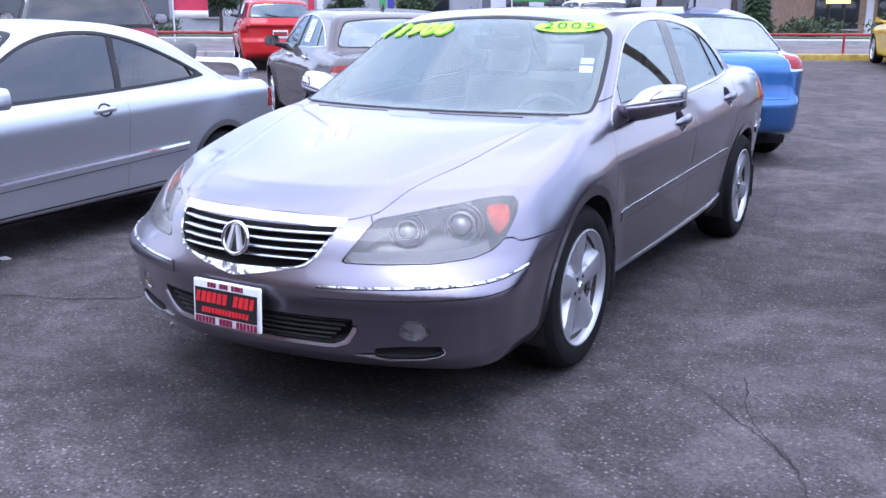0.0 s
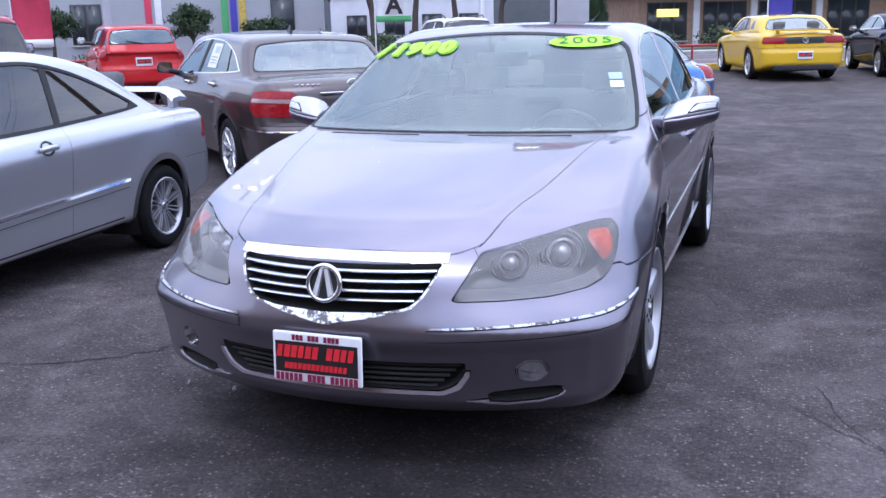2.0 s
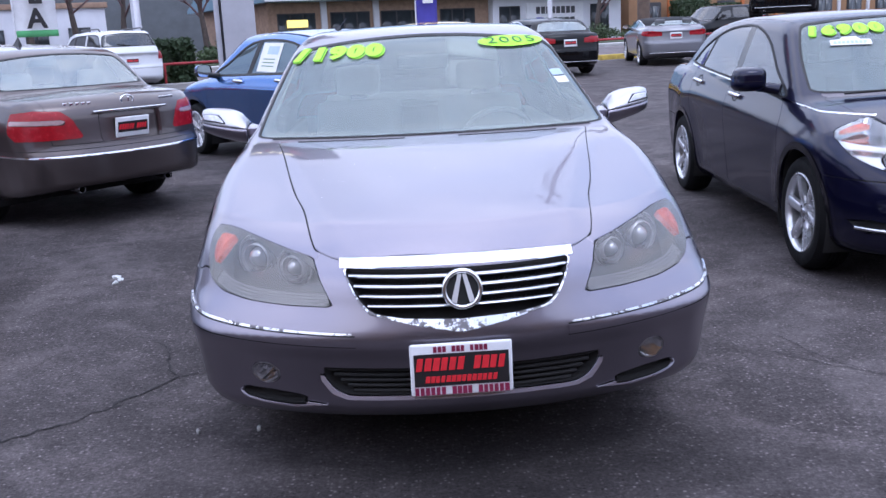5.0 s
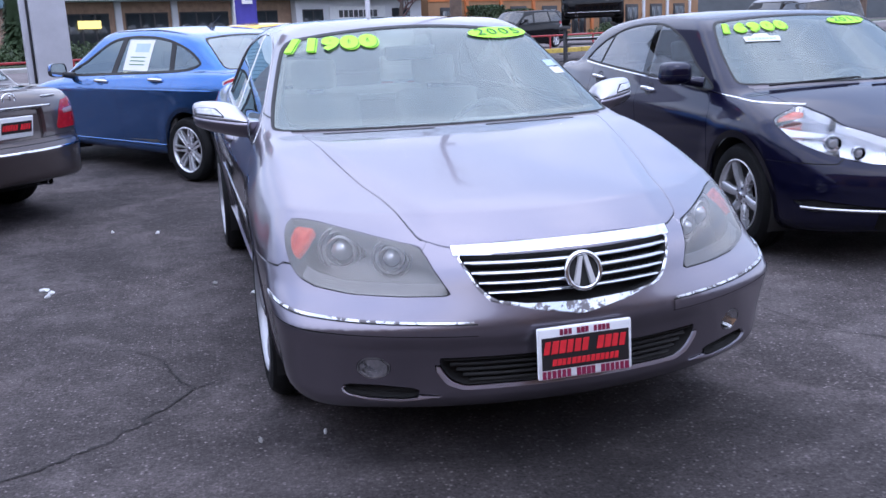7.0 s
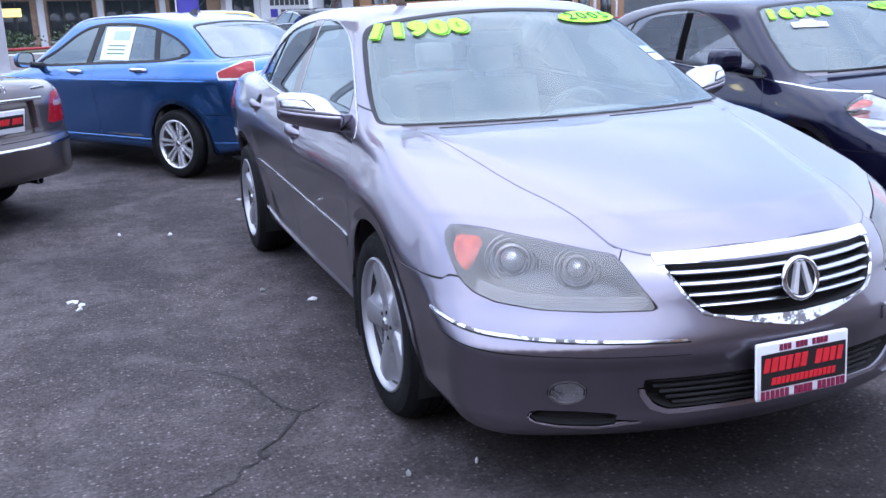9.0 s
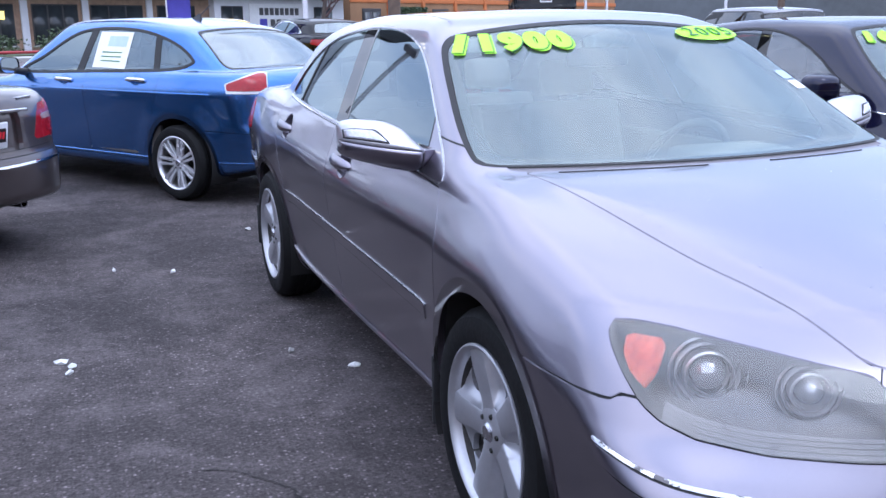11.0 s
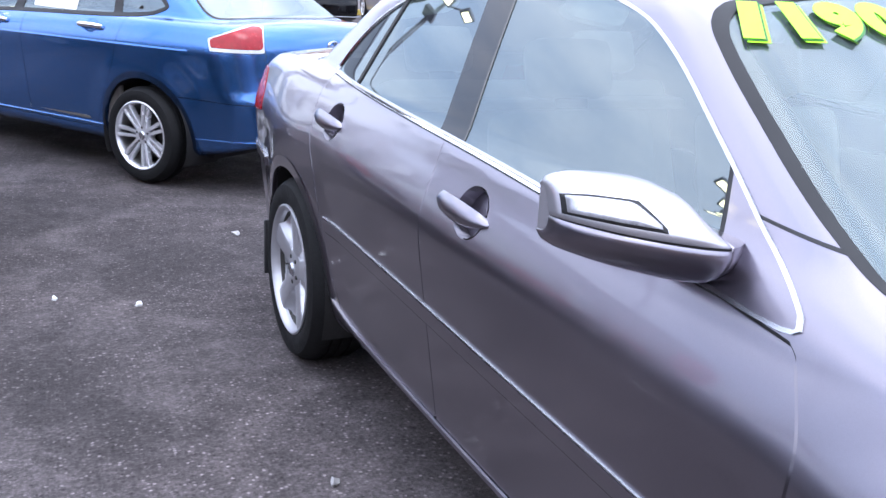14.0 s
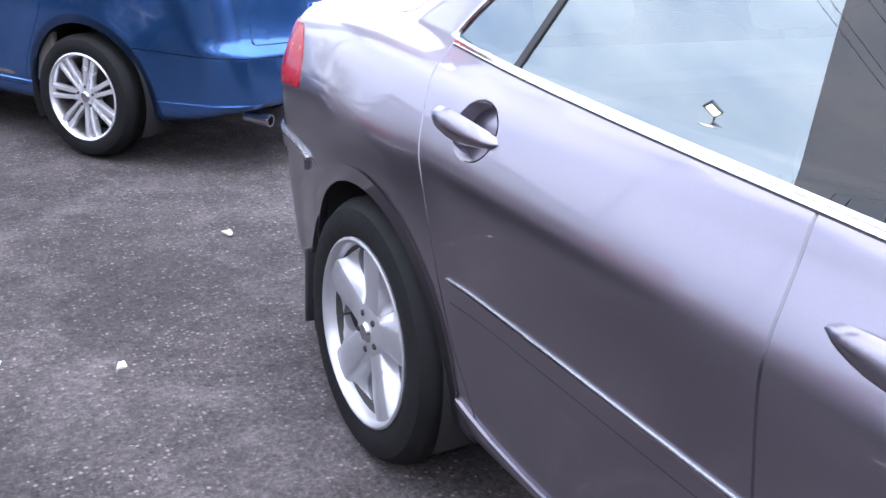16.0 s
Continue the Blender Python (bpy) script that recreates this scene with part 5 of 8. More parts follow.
FAR_HILL = surface("wooded far ridge", (0.050, 0.055, 0.060), 0.95, vary=0.4, scale=0.06, fine=0.6)


def on_street(s, n, z=0.0, turn=0.0):
    """A pose on the street's axes: x along it, y away from the lot."""
    return Matrix.Translation(street(s, n, z)) @ pose(0, 0, 0, 0, 0, STREET_TURN + turn)


def shop_window(parent, x, w, z0, z1, lit=False, mullions=2, depth=0.0):
    o = new("window")
    o.parent, o.matrix_basis = parent, pose(x, depth, 0)
    box_part("window_frame", DARK_FRAME, o, (-w / 2, w / 2, -0.06, 0.02, z0, z1), 0.01)
    step_x = w / mullions
    for k in range(mullions):
        box_part("pane", LIT if lit and k % 3 != 2 else SHOP_GLASS, o, (-w / 2 + step_x * k + 0.05, -w / 2 + step_x * (k + 1) - 0.05, -0.075, -0.05, z0 + 0.06, z1 - 0.06), 0.0)
    box_part("sill", CONCRETE, o, (-w / 2 - 0.06, w / 2 + 0.06, -0.14, 0.0, z0 - 0.08, z0), 0.01)


def grey_building():
    b = thing("warehouse", "tall pale grey stucco building across the street", "building", on_street(-17, 26))
    box_part("wall", GREY_WALL, b, (-9, 7.5, 0, 14, -0.3, 7.5), 0.02)
    box_part("parapet", CONCRETE, b, (-9.2, 7.7, -0.15, 14.2, 7.5, 7.75), 0.03)
    for x, mat in ((-1.5, FLAG_RED), (-1.0, FLAG_WHITE), (2.3, FLAG_GREEN), (2.75, FLAG_BLUE), (3.2, YELLOW_KERB)):
        box_part("wall_poster", mat, b, (x, x + 0.34, -0.05, -0.01, 1.0, 3.6), 0.005, "tall coloured wall poster")
    box_part("plinth", CONCRETE, b, (-9.05, 7.55, -0.06, 0.0, -0.3, 0.35), 0.01)
    shop_window(b, 5.4, 1.2, 1.0, 3.2, False, 1)
    for x in (-7.0, -4.4):
        shop_window(b, x, 1.5, 1.0, 3.0, False, 2)


def bank_building():
    b = thing("shop_building", "one-storey tan brick shops under a teal metal roof", "building", on_street(7, 25))
    box_part("wall", TAN_BRICK, b, (0, 14, 0, 12, -0.3, 3.4), 0.02)
    box_part("pale_wall", CREAM_WALL, b, (14.004, 24, -0.5, 12, -0.3, 3.6), 0.02)
    for x, w, lit in ((1.6, 2.2, False), (4.8, 2.4, False), (8.2, 3.0, False), (11.8, 2.4, False)):
        shop_window(b, x, w, 0.5, 2.5, lit, 3)
    for x in (3.2, 6.4, 10.1):
        box_part("pilaster", CREAM_WALL, b, (x - 0.18, x + 0.18, -0.12, 0.0, -0.3, 3.2), 0.02)
    box_part("lit_sign", LIT, b, (1.0, 2.2, -0.16, -0.10, 1.75, 2.15), 0.02, "small lit yellow window sign")
    # roof: a sloping sheet with standing seams
    for x0, x1, y0, top in ((-0.6, 14.6, -1.3, 5.7), (14.604, 24.6, -1.6, 5.4)):
        eave = 3.25
        rf = mesh_part("roof", [(x0, y0, eave), (x1, y0, eave), (x1, 6.0, top), (x0, 6.0, top), (x1, 13.2, eave), (x0, 13.2, eave), (x0, y0, eave - 0.18), (x1, y0, eave - 0.18), (x1, 13.2, eave - 0.18), (x0, 13.2, eave - 0.18)],
                       [(0, 1, 2, 3), (3, 2, 4, 5), (6, 7, 1, 0), (9, 8, 7, 6), (7, 8, 4, 2, 1), (6, 0, 3, 5, 9), (8, 9, 5, 4)], TEAL_ROOF, b, smooth=False)
        n = int((x1 - x0) / 0.45)
        for k in range(n + 1):
            x = x0 + (x1 - x0) * k / n
            tube_part("roof_seam", [(x, y0 - 0.01, eave + 0.02), (x, 6.0, top + 0.02)], 0.028, TEAL_ROOF, rf, 4)
        box_part("gutter", CREAM_WALL, b, (x0, x1, y0 - 0.12, y0, eave - 0.16, eave - 0.02), 0.02)
    sg = new("sign_board")
    sg.parent, sg.matrix_basis = b, pose(18.6, -0.56, 1.9)
    box_part("board", FLAG_WHITE, sg, (-2.2, 2.2, -0.05, 0.05, -0.75, 0.75), 0.01)
    bm = bars(-1.5, 1.6, 0.30, 0.42, 8, (), 0.75, -0.06, 0.012)
    part("title_bars", bm, DARK_STEEL, sg, "dark lettering bars")
    bm = bars(-0.7, 1.6, -0.36, 0.42, 5, (), 0.75, -0.06, 0.012)
    part("subtitle_bars", bm, DARK_STEEL, sg, "dark lettering bars")
    box_part("sign_emblem", FLAG_BLUE, sg, (-1.5, -0.95, -0.07, -0.05, -0.60, -0.12), 0.01)
    for x in (15.2, 22.2):
        shop_window(b, x, 1.5, 0.6, 2.5, False, 2, -0.5)


def brown_building():
    b = thing("shop_building", "long brown stucco building with orange bands", "building", on_street(33, 26))
    box_part("wall", BROWN_WALL, b, (0, 34, 0, 12, -0.3, 6.5), 0.02)
    for z in (2.9, 4.0):
        box_part("orange_band", ORANGE_BAND, b, (-0.05, 34.05, -0.07, 0.0, z, z + 0.32), 0.01)
    for k in range(9):
        x = 2.0 + 3.6 * k
        box_part("doorway", DARK_FRAME, b, (x - 0.9, x + 0.9, -0.05, 0.02, -0.2, 2.5), 0.02)
        shop_window(b, x, 1.6, 0.3, 2.3, k == 1, 2, -0.05)
        box_part("pilaster", CREAM_WALL if k > 4 else ORANGE_BAND, b, (x + 1.5, x + 1.8, -0.15, 0.0, -0.3, 6.4), 0.02)
    box_part("blue_sign", FLAG_BLUE, b, (17.5, 18.7, -0.2, -0.08, 3.0, 3.9), 0.02)


grey_building()
bank_building()
brown_building()
far = thing("far_building", "low far white building between trees", "building", on_street(-2, 52))
box_part("wall", CREAM_WALL, far, (-7, 6, 0, 10, -0.3, 4.2), 0.02)
box_part("roof_edge", TAN_BRICK, far, (-7.2, 6.2, -0.2, 10.2, 4.2, 4.6), 0.02)
for fx in (-5, -2, 1, 4):
    shop_window(far, fx, 1.6, 1.2, 2.8, False, 2)


def leaf_cloud(name, material, parent, centre, radii, count, size, seed, hollow=0.45):
    """A crown of many small leaves in an uneven cloud of clumps."""
    rnd = np.random.RandomState(seed)
    clumps = rnd.normal(size=(26, 3))
    clumps /= np.linalg.norm(clumps, axis=1)[:, None]
    clumps *= rnd.uniform(hollow, 0.95, size=(26, 1))
    pick = rnd.randint(0, 26, count)
    p = clumps[pick] + rnd.normal(scale=0.17, size=(count, 3))
    p = p * np.array(radii) + np.array(centre)
    a = rnd.normal(size=(count, 3))
    a /= np.linalg.norm(a, axis=1)[:, None]
    b = np.cross(a, rnd.normal(size=(count, 3)))
    b /= np.linalg.norm(b, axis=1)[:, None]
    s = rnd.uniform(0.6, 1.3, size=(count, 1)) * size
    v = np.stack([p - a * s, p + b * s * 0.5, p + a * s, p - b * s * 0.5], 1).reshape(-1, 3)
    f = np.arange(count * 4).reshape(-1, 4)
    return mesh_part(name, v, f, material, parent, smooth=False)


def round_tree(s, n, h, r, seed):
    t = thing("clipped_tree", "small dark evergreen with a rounded clipped crown", "tree", on_street(s, n, 0.1), "clipped trees on the planting strip")
    rnd = random.Random(seed)
    tube_part("trunk", [(0, 0, 0), (0.04, 0.02, h * 0.3), (0.0, 0.05, h * 0.62)], [0.10, 0.08, 0.05], BARK, t)
    for k in range(5):
        a = 2 * math.pi * k / 5 + rnd.random()
        tube_part("limb", [(0, 0.03, h * 0.4), (0.3 * r * math.cos(a), 0.3 * r * math.sin(a), h * 0.58), (0.7 * r * math.cos(a), 0.7 * r * math.sin(a), h * 0.72)], [0.05, 0.035, 0.015], BARK, t, 6)
    leaf_cloud("crown", LEAF, t, (0, 0, h * 0.70), (r, r * 0.95, h * 0.28), 5200, 0.075, seed, 0.30)


for k, (s, n, h, r) in enumerate(((-21.5, 20, 2.7, 1.05), (-15.4, 20, 2.5, 1.0), (-12.2, 20.5, 2.1, 1.0), (-27.5, 20, 2.8, 1.2))):
    round_tree(s, n, h, r, 20 + k)


def shrub(s, n, rx, rz, seed, material=None):
    t = thing("shrub", "low dense green shrub on bark mulch", "shrub", on_street(s, n, 0.1), "shrubs on the planting strip")
    for k in range(4):
        a = k * 1.6 + seed
        tube_part("stem", [(0, 0, 0), (0.3 * rx * math.cos(a), 0.3 * rx * math.sin(a), rz * 0.6)], [0.03, 0.012], BARK, t, 5)
    leaf_cloud("crown", material or LEAF_HEDGE, t, (0, 0, rz * 0.55), (rx, rx * 0.7, rz * 0.55), 1500, 0.085, seed, 0.2)


for k, (s, n, rx, rz) in enumerate(((-7.5, 19, 1.6, 1.1), (-4.8, 19.5, 1.3, 1.0), (-9.6, 19, 1.4, 1.2), (-1.5, 19, 1.5, 0.9), (2.0, 19, 1.4, 0.9), (5.5, 19.2, 1.6, 0.9), (9.5, 19, 1.6, 1.0), (13.0, 19.5, 1.4, 0.9),
                                    (24.5, 19, 1.6, 1.0), (28, 19, 1.4, 1.1), (31.5, 19.5, 1.5, 0.9), (-18.5, 18.8, 1.5, 0.8), (-24.5, 18.8, 1.6, 0.9), (44, 19, 1.5, 1.0))):
    shrub(s, n, rx, rz, 60 + k)


def hedge(s0, s1, n, h):
    t = thing("hedge", "tall clipped dark green hedge", "hedge", on_street((s0 + s1) / 2, n, 0.1))
    w = s1 - s0
    tube_part("stem", [(0, 0, 0), (0, 0, h * 0.6)], 0.05, BARK, t, 6)
    rnd = np.random.RandomState(int(s0 * 7) % 1000)
    c = 3800
    p = rnd.uniform(-1, 1, size=(c, 3))
    ax = rnd.randint(0, 3, c)
    p[np.arange(c), ax] = np.sign(p[np.arange(c), ax]) * rnd.uniform(0.8, 1.03, c)
    p = p * np.array([w / 2, 0.6, h / 2]) + np.array([0, 0, h / 2])
    a = rnd.normal(size=(c, 3))
    a /= np.linalg.norm(a, axis=1)[:, None]
    b = np.cross(a, rnd.normal(size=(c, 3)))
    b /= np.linalg.norm(b, axis=1)[:, None]
    v = np.stack([p - a * 0.11, p + b * 0.06, p + a * 0.11, p - b * 0.06], 1).reshape(-1, 3)
    mesh_part("foliage", v, np.arange(c * 4).reshape(-1, 4), LEAF, t, smooth=False)
    box_part("inner_growth", PLANTING, t, (-w / 2 + 0.15, w / 2 - 0.15, -0.45, 0.45, 0.05, h - 0.15), 0.1)


hedge(35.5, 38.2, 24.2, 2.4)
hedge(38.9, 41.2, 24.2, 2.1)
hedge(-5.7, -3.9, 1.6, 1.1)


def bare_tree(s, n, h, seed, lean=0.0):
    """A leafless tree: trunk, limbs and a haze of twigs."""
    t = thing("bare_tree", "leafless tree with reddish twigs", "tree", on_street(s, n, 0.1), "bare trees along the street")
    rnd = random.Random(seed)
    tube_part("trunk", [(0, 0, 0), (0.1 * lean, 0.05, h * 0.25), (0.3 * lean, 0.0, h * 0.5)], [0.20, 0.15, 0.10], BARK, t, 8)
    verts, faces = [], []

    def grow(p, d, length, r, depth):
        q = p + d * length
        mid = (p + q) / 2 + Vector((rnd.uniform(-1, 1), rnd.uniform(-1, 1), rnd.uniform(-0.3, 0.6))) * length * 0.08
        v, f = tube([p, mid, q], [r, r * 0.8, r * 0.6], 4, False)
        k = len(verts)
        verts.extend(v)
        faces.extend(tuple(i + k for i in g) for g in f)
        if depth:
            for _ in range(3):
                e = (d + Vector((rnd.uniform(-1, 1), rnd.uniform(-1, 1), rnd.uniform(-0.25, 0.7))) * 0.8).normalized()
                grow(q if rnd.random() < 0.6 else mid, e, length * rnd.uniform(0.55, 0.8), r * 0.58, depth - 1)
    for k in range(6):
        a = 2 * math.pi * k / 6 + rnd.random()
        grow(Vector((0.2 * lean, 0, h * rnd.uniform(0.28, 0.5))), Vector((math.cos(a), math.sin(a), rnd.uniform(0.7, 1.5))).normalized(), h * 0.2, 0.07, 4)
    mesh_part("crown", verts, faces, TWIG, t)


for k, (s, n, h) in enumerate(((-7.0, 23, 7.5), (-5.0, 24, 8.5), (-2.5, 26, 8.0), (0.5, 30, 9), (3.5, 24.5, 6.5), (26.5, 21.5, 6.0), (-30, 23, 7.0))):
    bare_tree(s, n, h, 100 + k, 1 if k % 2 else -1)


def conifer(s, n, h, seed):
    t = thing("conifer", "tall dark conifer behind the buildings", "tree", on_street(s, n, 0.0), "far conifers")
    tube_part("trunk", [(0, 0, 0), (0, 0, h)], [0.22, 0.03], BARK, t, 6)
    rnd = np.random.RandomState(seed)
    c = 1500
    u = rnd.uniform(0, 1, c) ** 0.7
    ang = rnd.uniform(0, 2 * math.pi, c)
    r = (1 - u) * h * 0.22 * rnd.uniform(0.5, 1.05, c) + 0.1
    p = np.stack([r * np.cos(ang), r * np.sin(ang), h * (0.08 + 0.92 * u) - r * 0.25], 1)
    a = np.stack([np.cos(ang), np.sin(ang), -0.5 + 0 * ang], 1)
    b = np.stack([-np.sin(ang), np.cos(ang), 0 * ang], 1)
    v = np.stack([p - a * 0.35, p + b * 0.16, p + a * 0.35, p - b * 0.16], 1).reshape(-1, 3)
    mesh_part("crown", v, np.arange(c * 4).reshape(-1, 4), LEAF, t, smooth=False)


for k, (s, n, h) in enumerate(((31.6, 30, 10), (3.3, 20, 3.2))):
    conifer(s, n, h, 200 + k)


def far_ridge():
    """A wooded ridge all round, beyond the buildings."""
    verts, faces = [], []
    m = 180
    for i in range(m):
        a = 2 * math.pi * i / m
        r = 190 + 12 * math.sin(3 * a)
        h = 12 + 4 * noise.noise(Vector((3 * math.cos(a), 3 * math.sin(a), 0.3))) + 2.0 * noise.noise(Vector((22 * math.cos(a), 22 * math.sin(a), 1.3)))
        verts += [(r * math.cos(a), r * math.sin(a), -2), (r * math.cos(a) * 1.04, r * math.sin(a) * 1.04, h), (r * math.cos(a) * 1.2, r * math.sin(a) * 1.2, h * 0.9), (r * math.cos(a) * 1.25, r * math.sin(a) * 1.25, -2)]
    for i in range(m):
        j = (i + 1) % m
        for q in range(3):
            faces.append((i * 4 + q, j * 4 + q, j * 4 + q + 1, i * 4 + q + 1))
    tagged(mesh_part("backdrop", verts, faces, FAR_HILL), "dark wooded ridge in the distance", "backdrop", kind="structure")


far_ridge()


def pylon():
    p = thing("sign_pylon", "tall grey steel sign column with a dark red sign", "sign", pose(-6.4, 22.9, float(ground_z(22.9, -6.4)), 0, 0, 12))
    box_part("column", GREY_STEEL, p, (-0.38, 0.38, -0.38, 0.38, 0, 6.4), 0.03)
    box_part("column_fin", GREY_STEEL, p, (-0.56, -0.44, -0.20, 0.20, 0, 6.4), 0.02)
    box_part("column_gap", DARK_STEEL, p, (-0.44, -0.381, -0.12, 0.12, 0.1, 6.3), 0.005)
    box_part("column_foot", CONCRETE, p, (-0.75, 0.60, -0.6, 0.6, -0.05, 0.18), 0.03)
    box_part("sign_cabinet", DARK_STEEL, p, (-1.6, 1.4, -0.45, 0.45, 6.4, 11.3), 0.05)
    bm = bmesh.new()
    vs = [bm.verts.new((x, y, z)) for y in (-0.50, -0.452) for x, z in ((-0.75, 10.2), (0.45, 10.2), (-0.1, 8.6))]
    for q in ((0, 1, 2), (5, 4, 3), (0, 3, 4, 1), (1, 4, 5, 2), (2, 5, 3, 0)):
        bm.faces.new([vs[i] for i in q])
    part("red_panel", bm, SIGN_RED, p, "slanted red sign panel")
    for k in range(3):
        box_part("sign_lamp", glow("yard lamp lens", (1.0, 0.85, 0.45), 8.0) if k == 0 else bpy.data.materials["yard lamp lens"], p, (-1.45 + 0.25 * k, -1.30 + 0.25 * k, -0.55, -0.45, 10.3, 10.55), 0.02)


pylon()


def flood_pole(x, y, h, turn):
    p = thing("light_pole", "tall lot light pole with three lit floodlights", "street lamp", pose(x, y, float(ground_z(y, x)), 0, 0, turn))
    tube_part("pole", [(0, 0, 0), (0, 0, h)], [0.11, 0.07], GREY_STEEL, p, 12)
    box_part("pole_foot", CONCRETE, p, (-0.3, 0.3, -0.3, 0.3, -0.05, 0.5), 0.03)
    for k, (dx, dy, dz) in enumerate(((-0.75, -0.2, 0.15), (0.65, -0.3, 0.35), (0.25, -0.65, -0.25))):
        tube_part("arm", [(0, 0, h - 0.2), (dx * 0.6, dy * 0.6, h + dz * 0.6), (dx, dy, h + dz)], 0.035, GREY_STEEL, p, 8)
        hd = new("floodlight")
        hd.parent, hd.matrix_basis = p, pose(dx, dy, h + dz, -38, 0, k * 20 - 20)
        box_part("lamp_housing", GREY_STEEL, hd, (-0.26, 0.26, -0.18, 0.18, -0.05, 0.10), 0.03)
        box_part("lamp_lens", bpy.data.materials["yard lamp lens"], hd, (-0.20, 0.20, -0.12, 0.12, -0.075, -0.05), 0.01, "lit lamp lens")


flood_pole(-18.8, 20.8, 10.4, 25)
flood_pole(-9.2, 24.2, 8.0, 5)


def utility_pole(s, n, h):
    p = thing("utility_pole", "weathered wooden utility pole with a crossarm", "utility pole", on_street(s, n))
    tube_part("pole", [(0, 0, 0), (0.03, 0, h * 0.5), (0, 0.02, h)], [0.22, 0.19, 0.15], POLE_WOOD, p, 12)
    box_part("crossarm", POLE_WOOD, p, (-0.07, 0.07, -1.3, 1.3, h - 0.75, h - 0.62), 0.01)
    box_part("lower_crossarm", POLE_WOOD, p, (-0.07, 0.07, -1.1, 1.1, h - 2.35, h - 2.22), 0.01)
    lathe_part("transformer", [(0.0, 0.0), (0.26, 0.0), (0.28, 0.06), (0.28, 0.85), (0.22, 0.95), (0.0, 0.97)], GREY_STEEL, p, 18, "z", at=(0.45, 0, h - 5.6))
    for y in (-1.2, -0.7, 0.7, 1.2):
        lathe_part("insulator", [(0.0, 0.12), (0.035, 0.10), (0.05, 0.03), (0.03, 0.0)], GREY_STEEL, p, 10, "z", at=(0, y, h - 0.62))
    return street(s, n, h)


tops = [utility_pole(s, 1.7, h) for s, h in ((-28, 15.5), (12.2, 22.0), (46, 15.5))]
for k, off in enumerate((-1.2, -0.7, 0.7, 1.2)):
    for a, b in zip(tops, tops[1:]):
        pts = []
        for i in range(13):
            t = i / 12
            q = a.lerp(b, t) + ACROSS * off
            pts.append((q.x, q.y, q.z - 0.5 - 0.9 * 4 * t * (1 - t)))
        tagged(tube_part("overhead_wire", pts, 0.010, SEAL, None, 5), "thin black overhead wire between poles", "wire", "overhead wires")
for s in (-5.2, 7.7, 37.0, -19.0):
    p = thing("lamp_post", "slim white painted lamp post", "street lamp", on_street(s, 1.1), "white lamp posts")
    tube_part("post", [(0, 0, 0), (0, 0, 7.0)], [0.085, 0.06], WHITE_POLE, p, 10)
    box_part("post_foot", CONCRETE, p, (-0.2, 0.2, -0.2, 0.2, -0.05, 0.25), 0.02)
    box_part("lamp_head", GREY_STEEL, p, (-0.25, 0.25, -0.7, 0.1, 7.0, 7.15), 0.04)


def feather_banner(x, y, turn, cloth, word, ink, foot=None, h=3.6, w=0.72, low=0.85):
    f = thing("feather_banner", "tall feather banner on a thin bent pole", "banner", pose(x, y, float(ground_z(y, x)), 0, 0, turn), "feather banners along the lot")
    tube_part("banner_pole", [(-w / 2, 0, 0), (-w / 2, 0, h - 0.5), (-w / 2 + 0.12, 0, h - 0.12), (-w / 2 + 0.4, 0, h + 0.02)], [0.022, 0.016, 0.012, 0.008], WHITE_POLE, f, 8)
    n = 26
    v, fc = [], []
    for i in range(n + 1):
        t = i / n
        z = low + (h - low) * t
        right = w / 2 - (w * 0.75) * max(0, t - 0.82) ** 2 / 0.0324
        left = -w / 2 + (0.32 * max(0, t - 0.86) / 0.14)
        for k in range(5):
            u = k / 4
            xx = left + (right - left) * u
            v.append((xx, 0.05 * math.sin(4.5 * t + 2.2 * u) + 0.04 * math.sin(9 * t) * u, z))
    for i in range(n):
        for k in range(4):
            fc.append((i * 5 + k, i * 5 + k + 1, i * 5 + k + 6, i * 5 + k + 5))
    c = mesh_part("banner_cloth", v, fc, cloth, f)
    c.modifiers.new("thick", "SOLIDIFY").thickness = 0.004
    if foot:
        fv = [p for p in v[:15]]
        ft = mesh_part("banner_foot", [(p[0], p[1] - 0.006, p[2]) for p in fv], fc[:8], foot, f)
        ft.modifiers.new("thick", "SOLIDIFY").thickness = 0.003
    for k, ch in enumerate(word):
        letters("banner_letter", ch, 0.62, ink, f, pose(0.02, -0.10, h - 1.02 - 0.56 * k, 90), 0.004, "printed capital letter", bold=0.02)


feather_banner(-11.1, 22.6, 25, FLAG_WHITE, "LA", PLATE_BLACK, FLAG_GREEN, 3.4, 0.95, 1.42)
feather_banner(-1.75, 27.0, 5, FLAG_BLUE, "AL", FLAG_WHITE, None, 3.7, 0.62, 1.3)
feather_banner(-19.0, 18.3, 45, FLAG_RED, "U", FLAG_WHITE, FLAG_WHITE, 3.4, 0.9, 1.0)


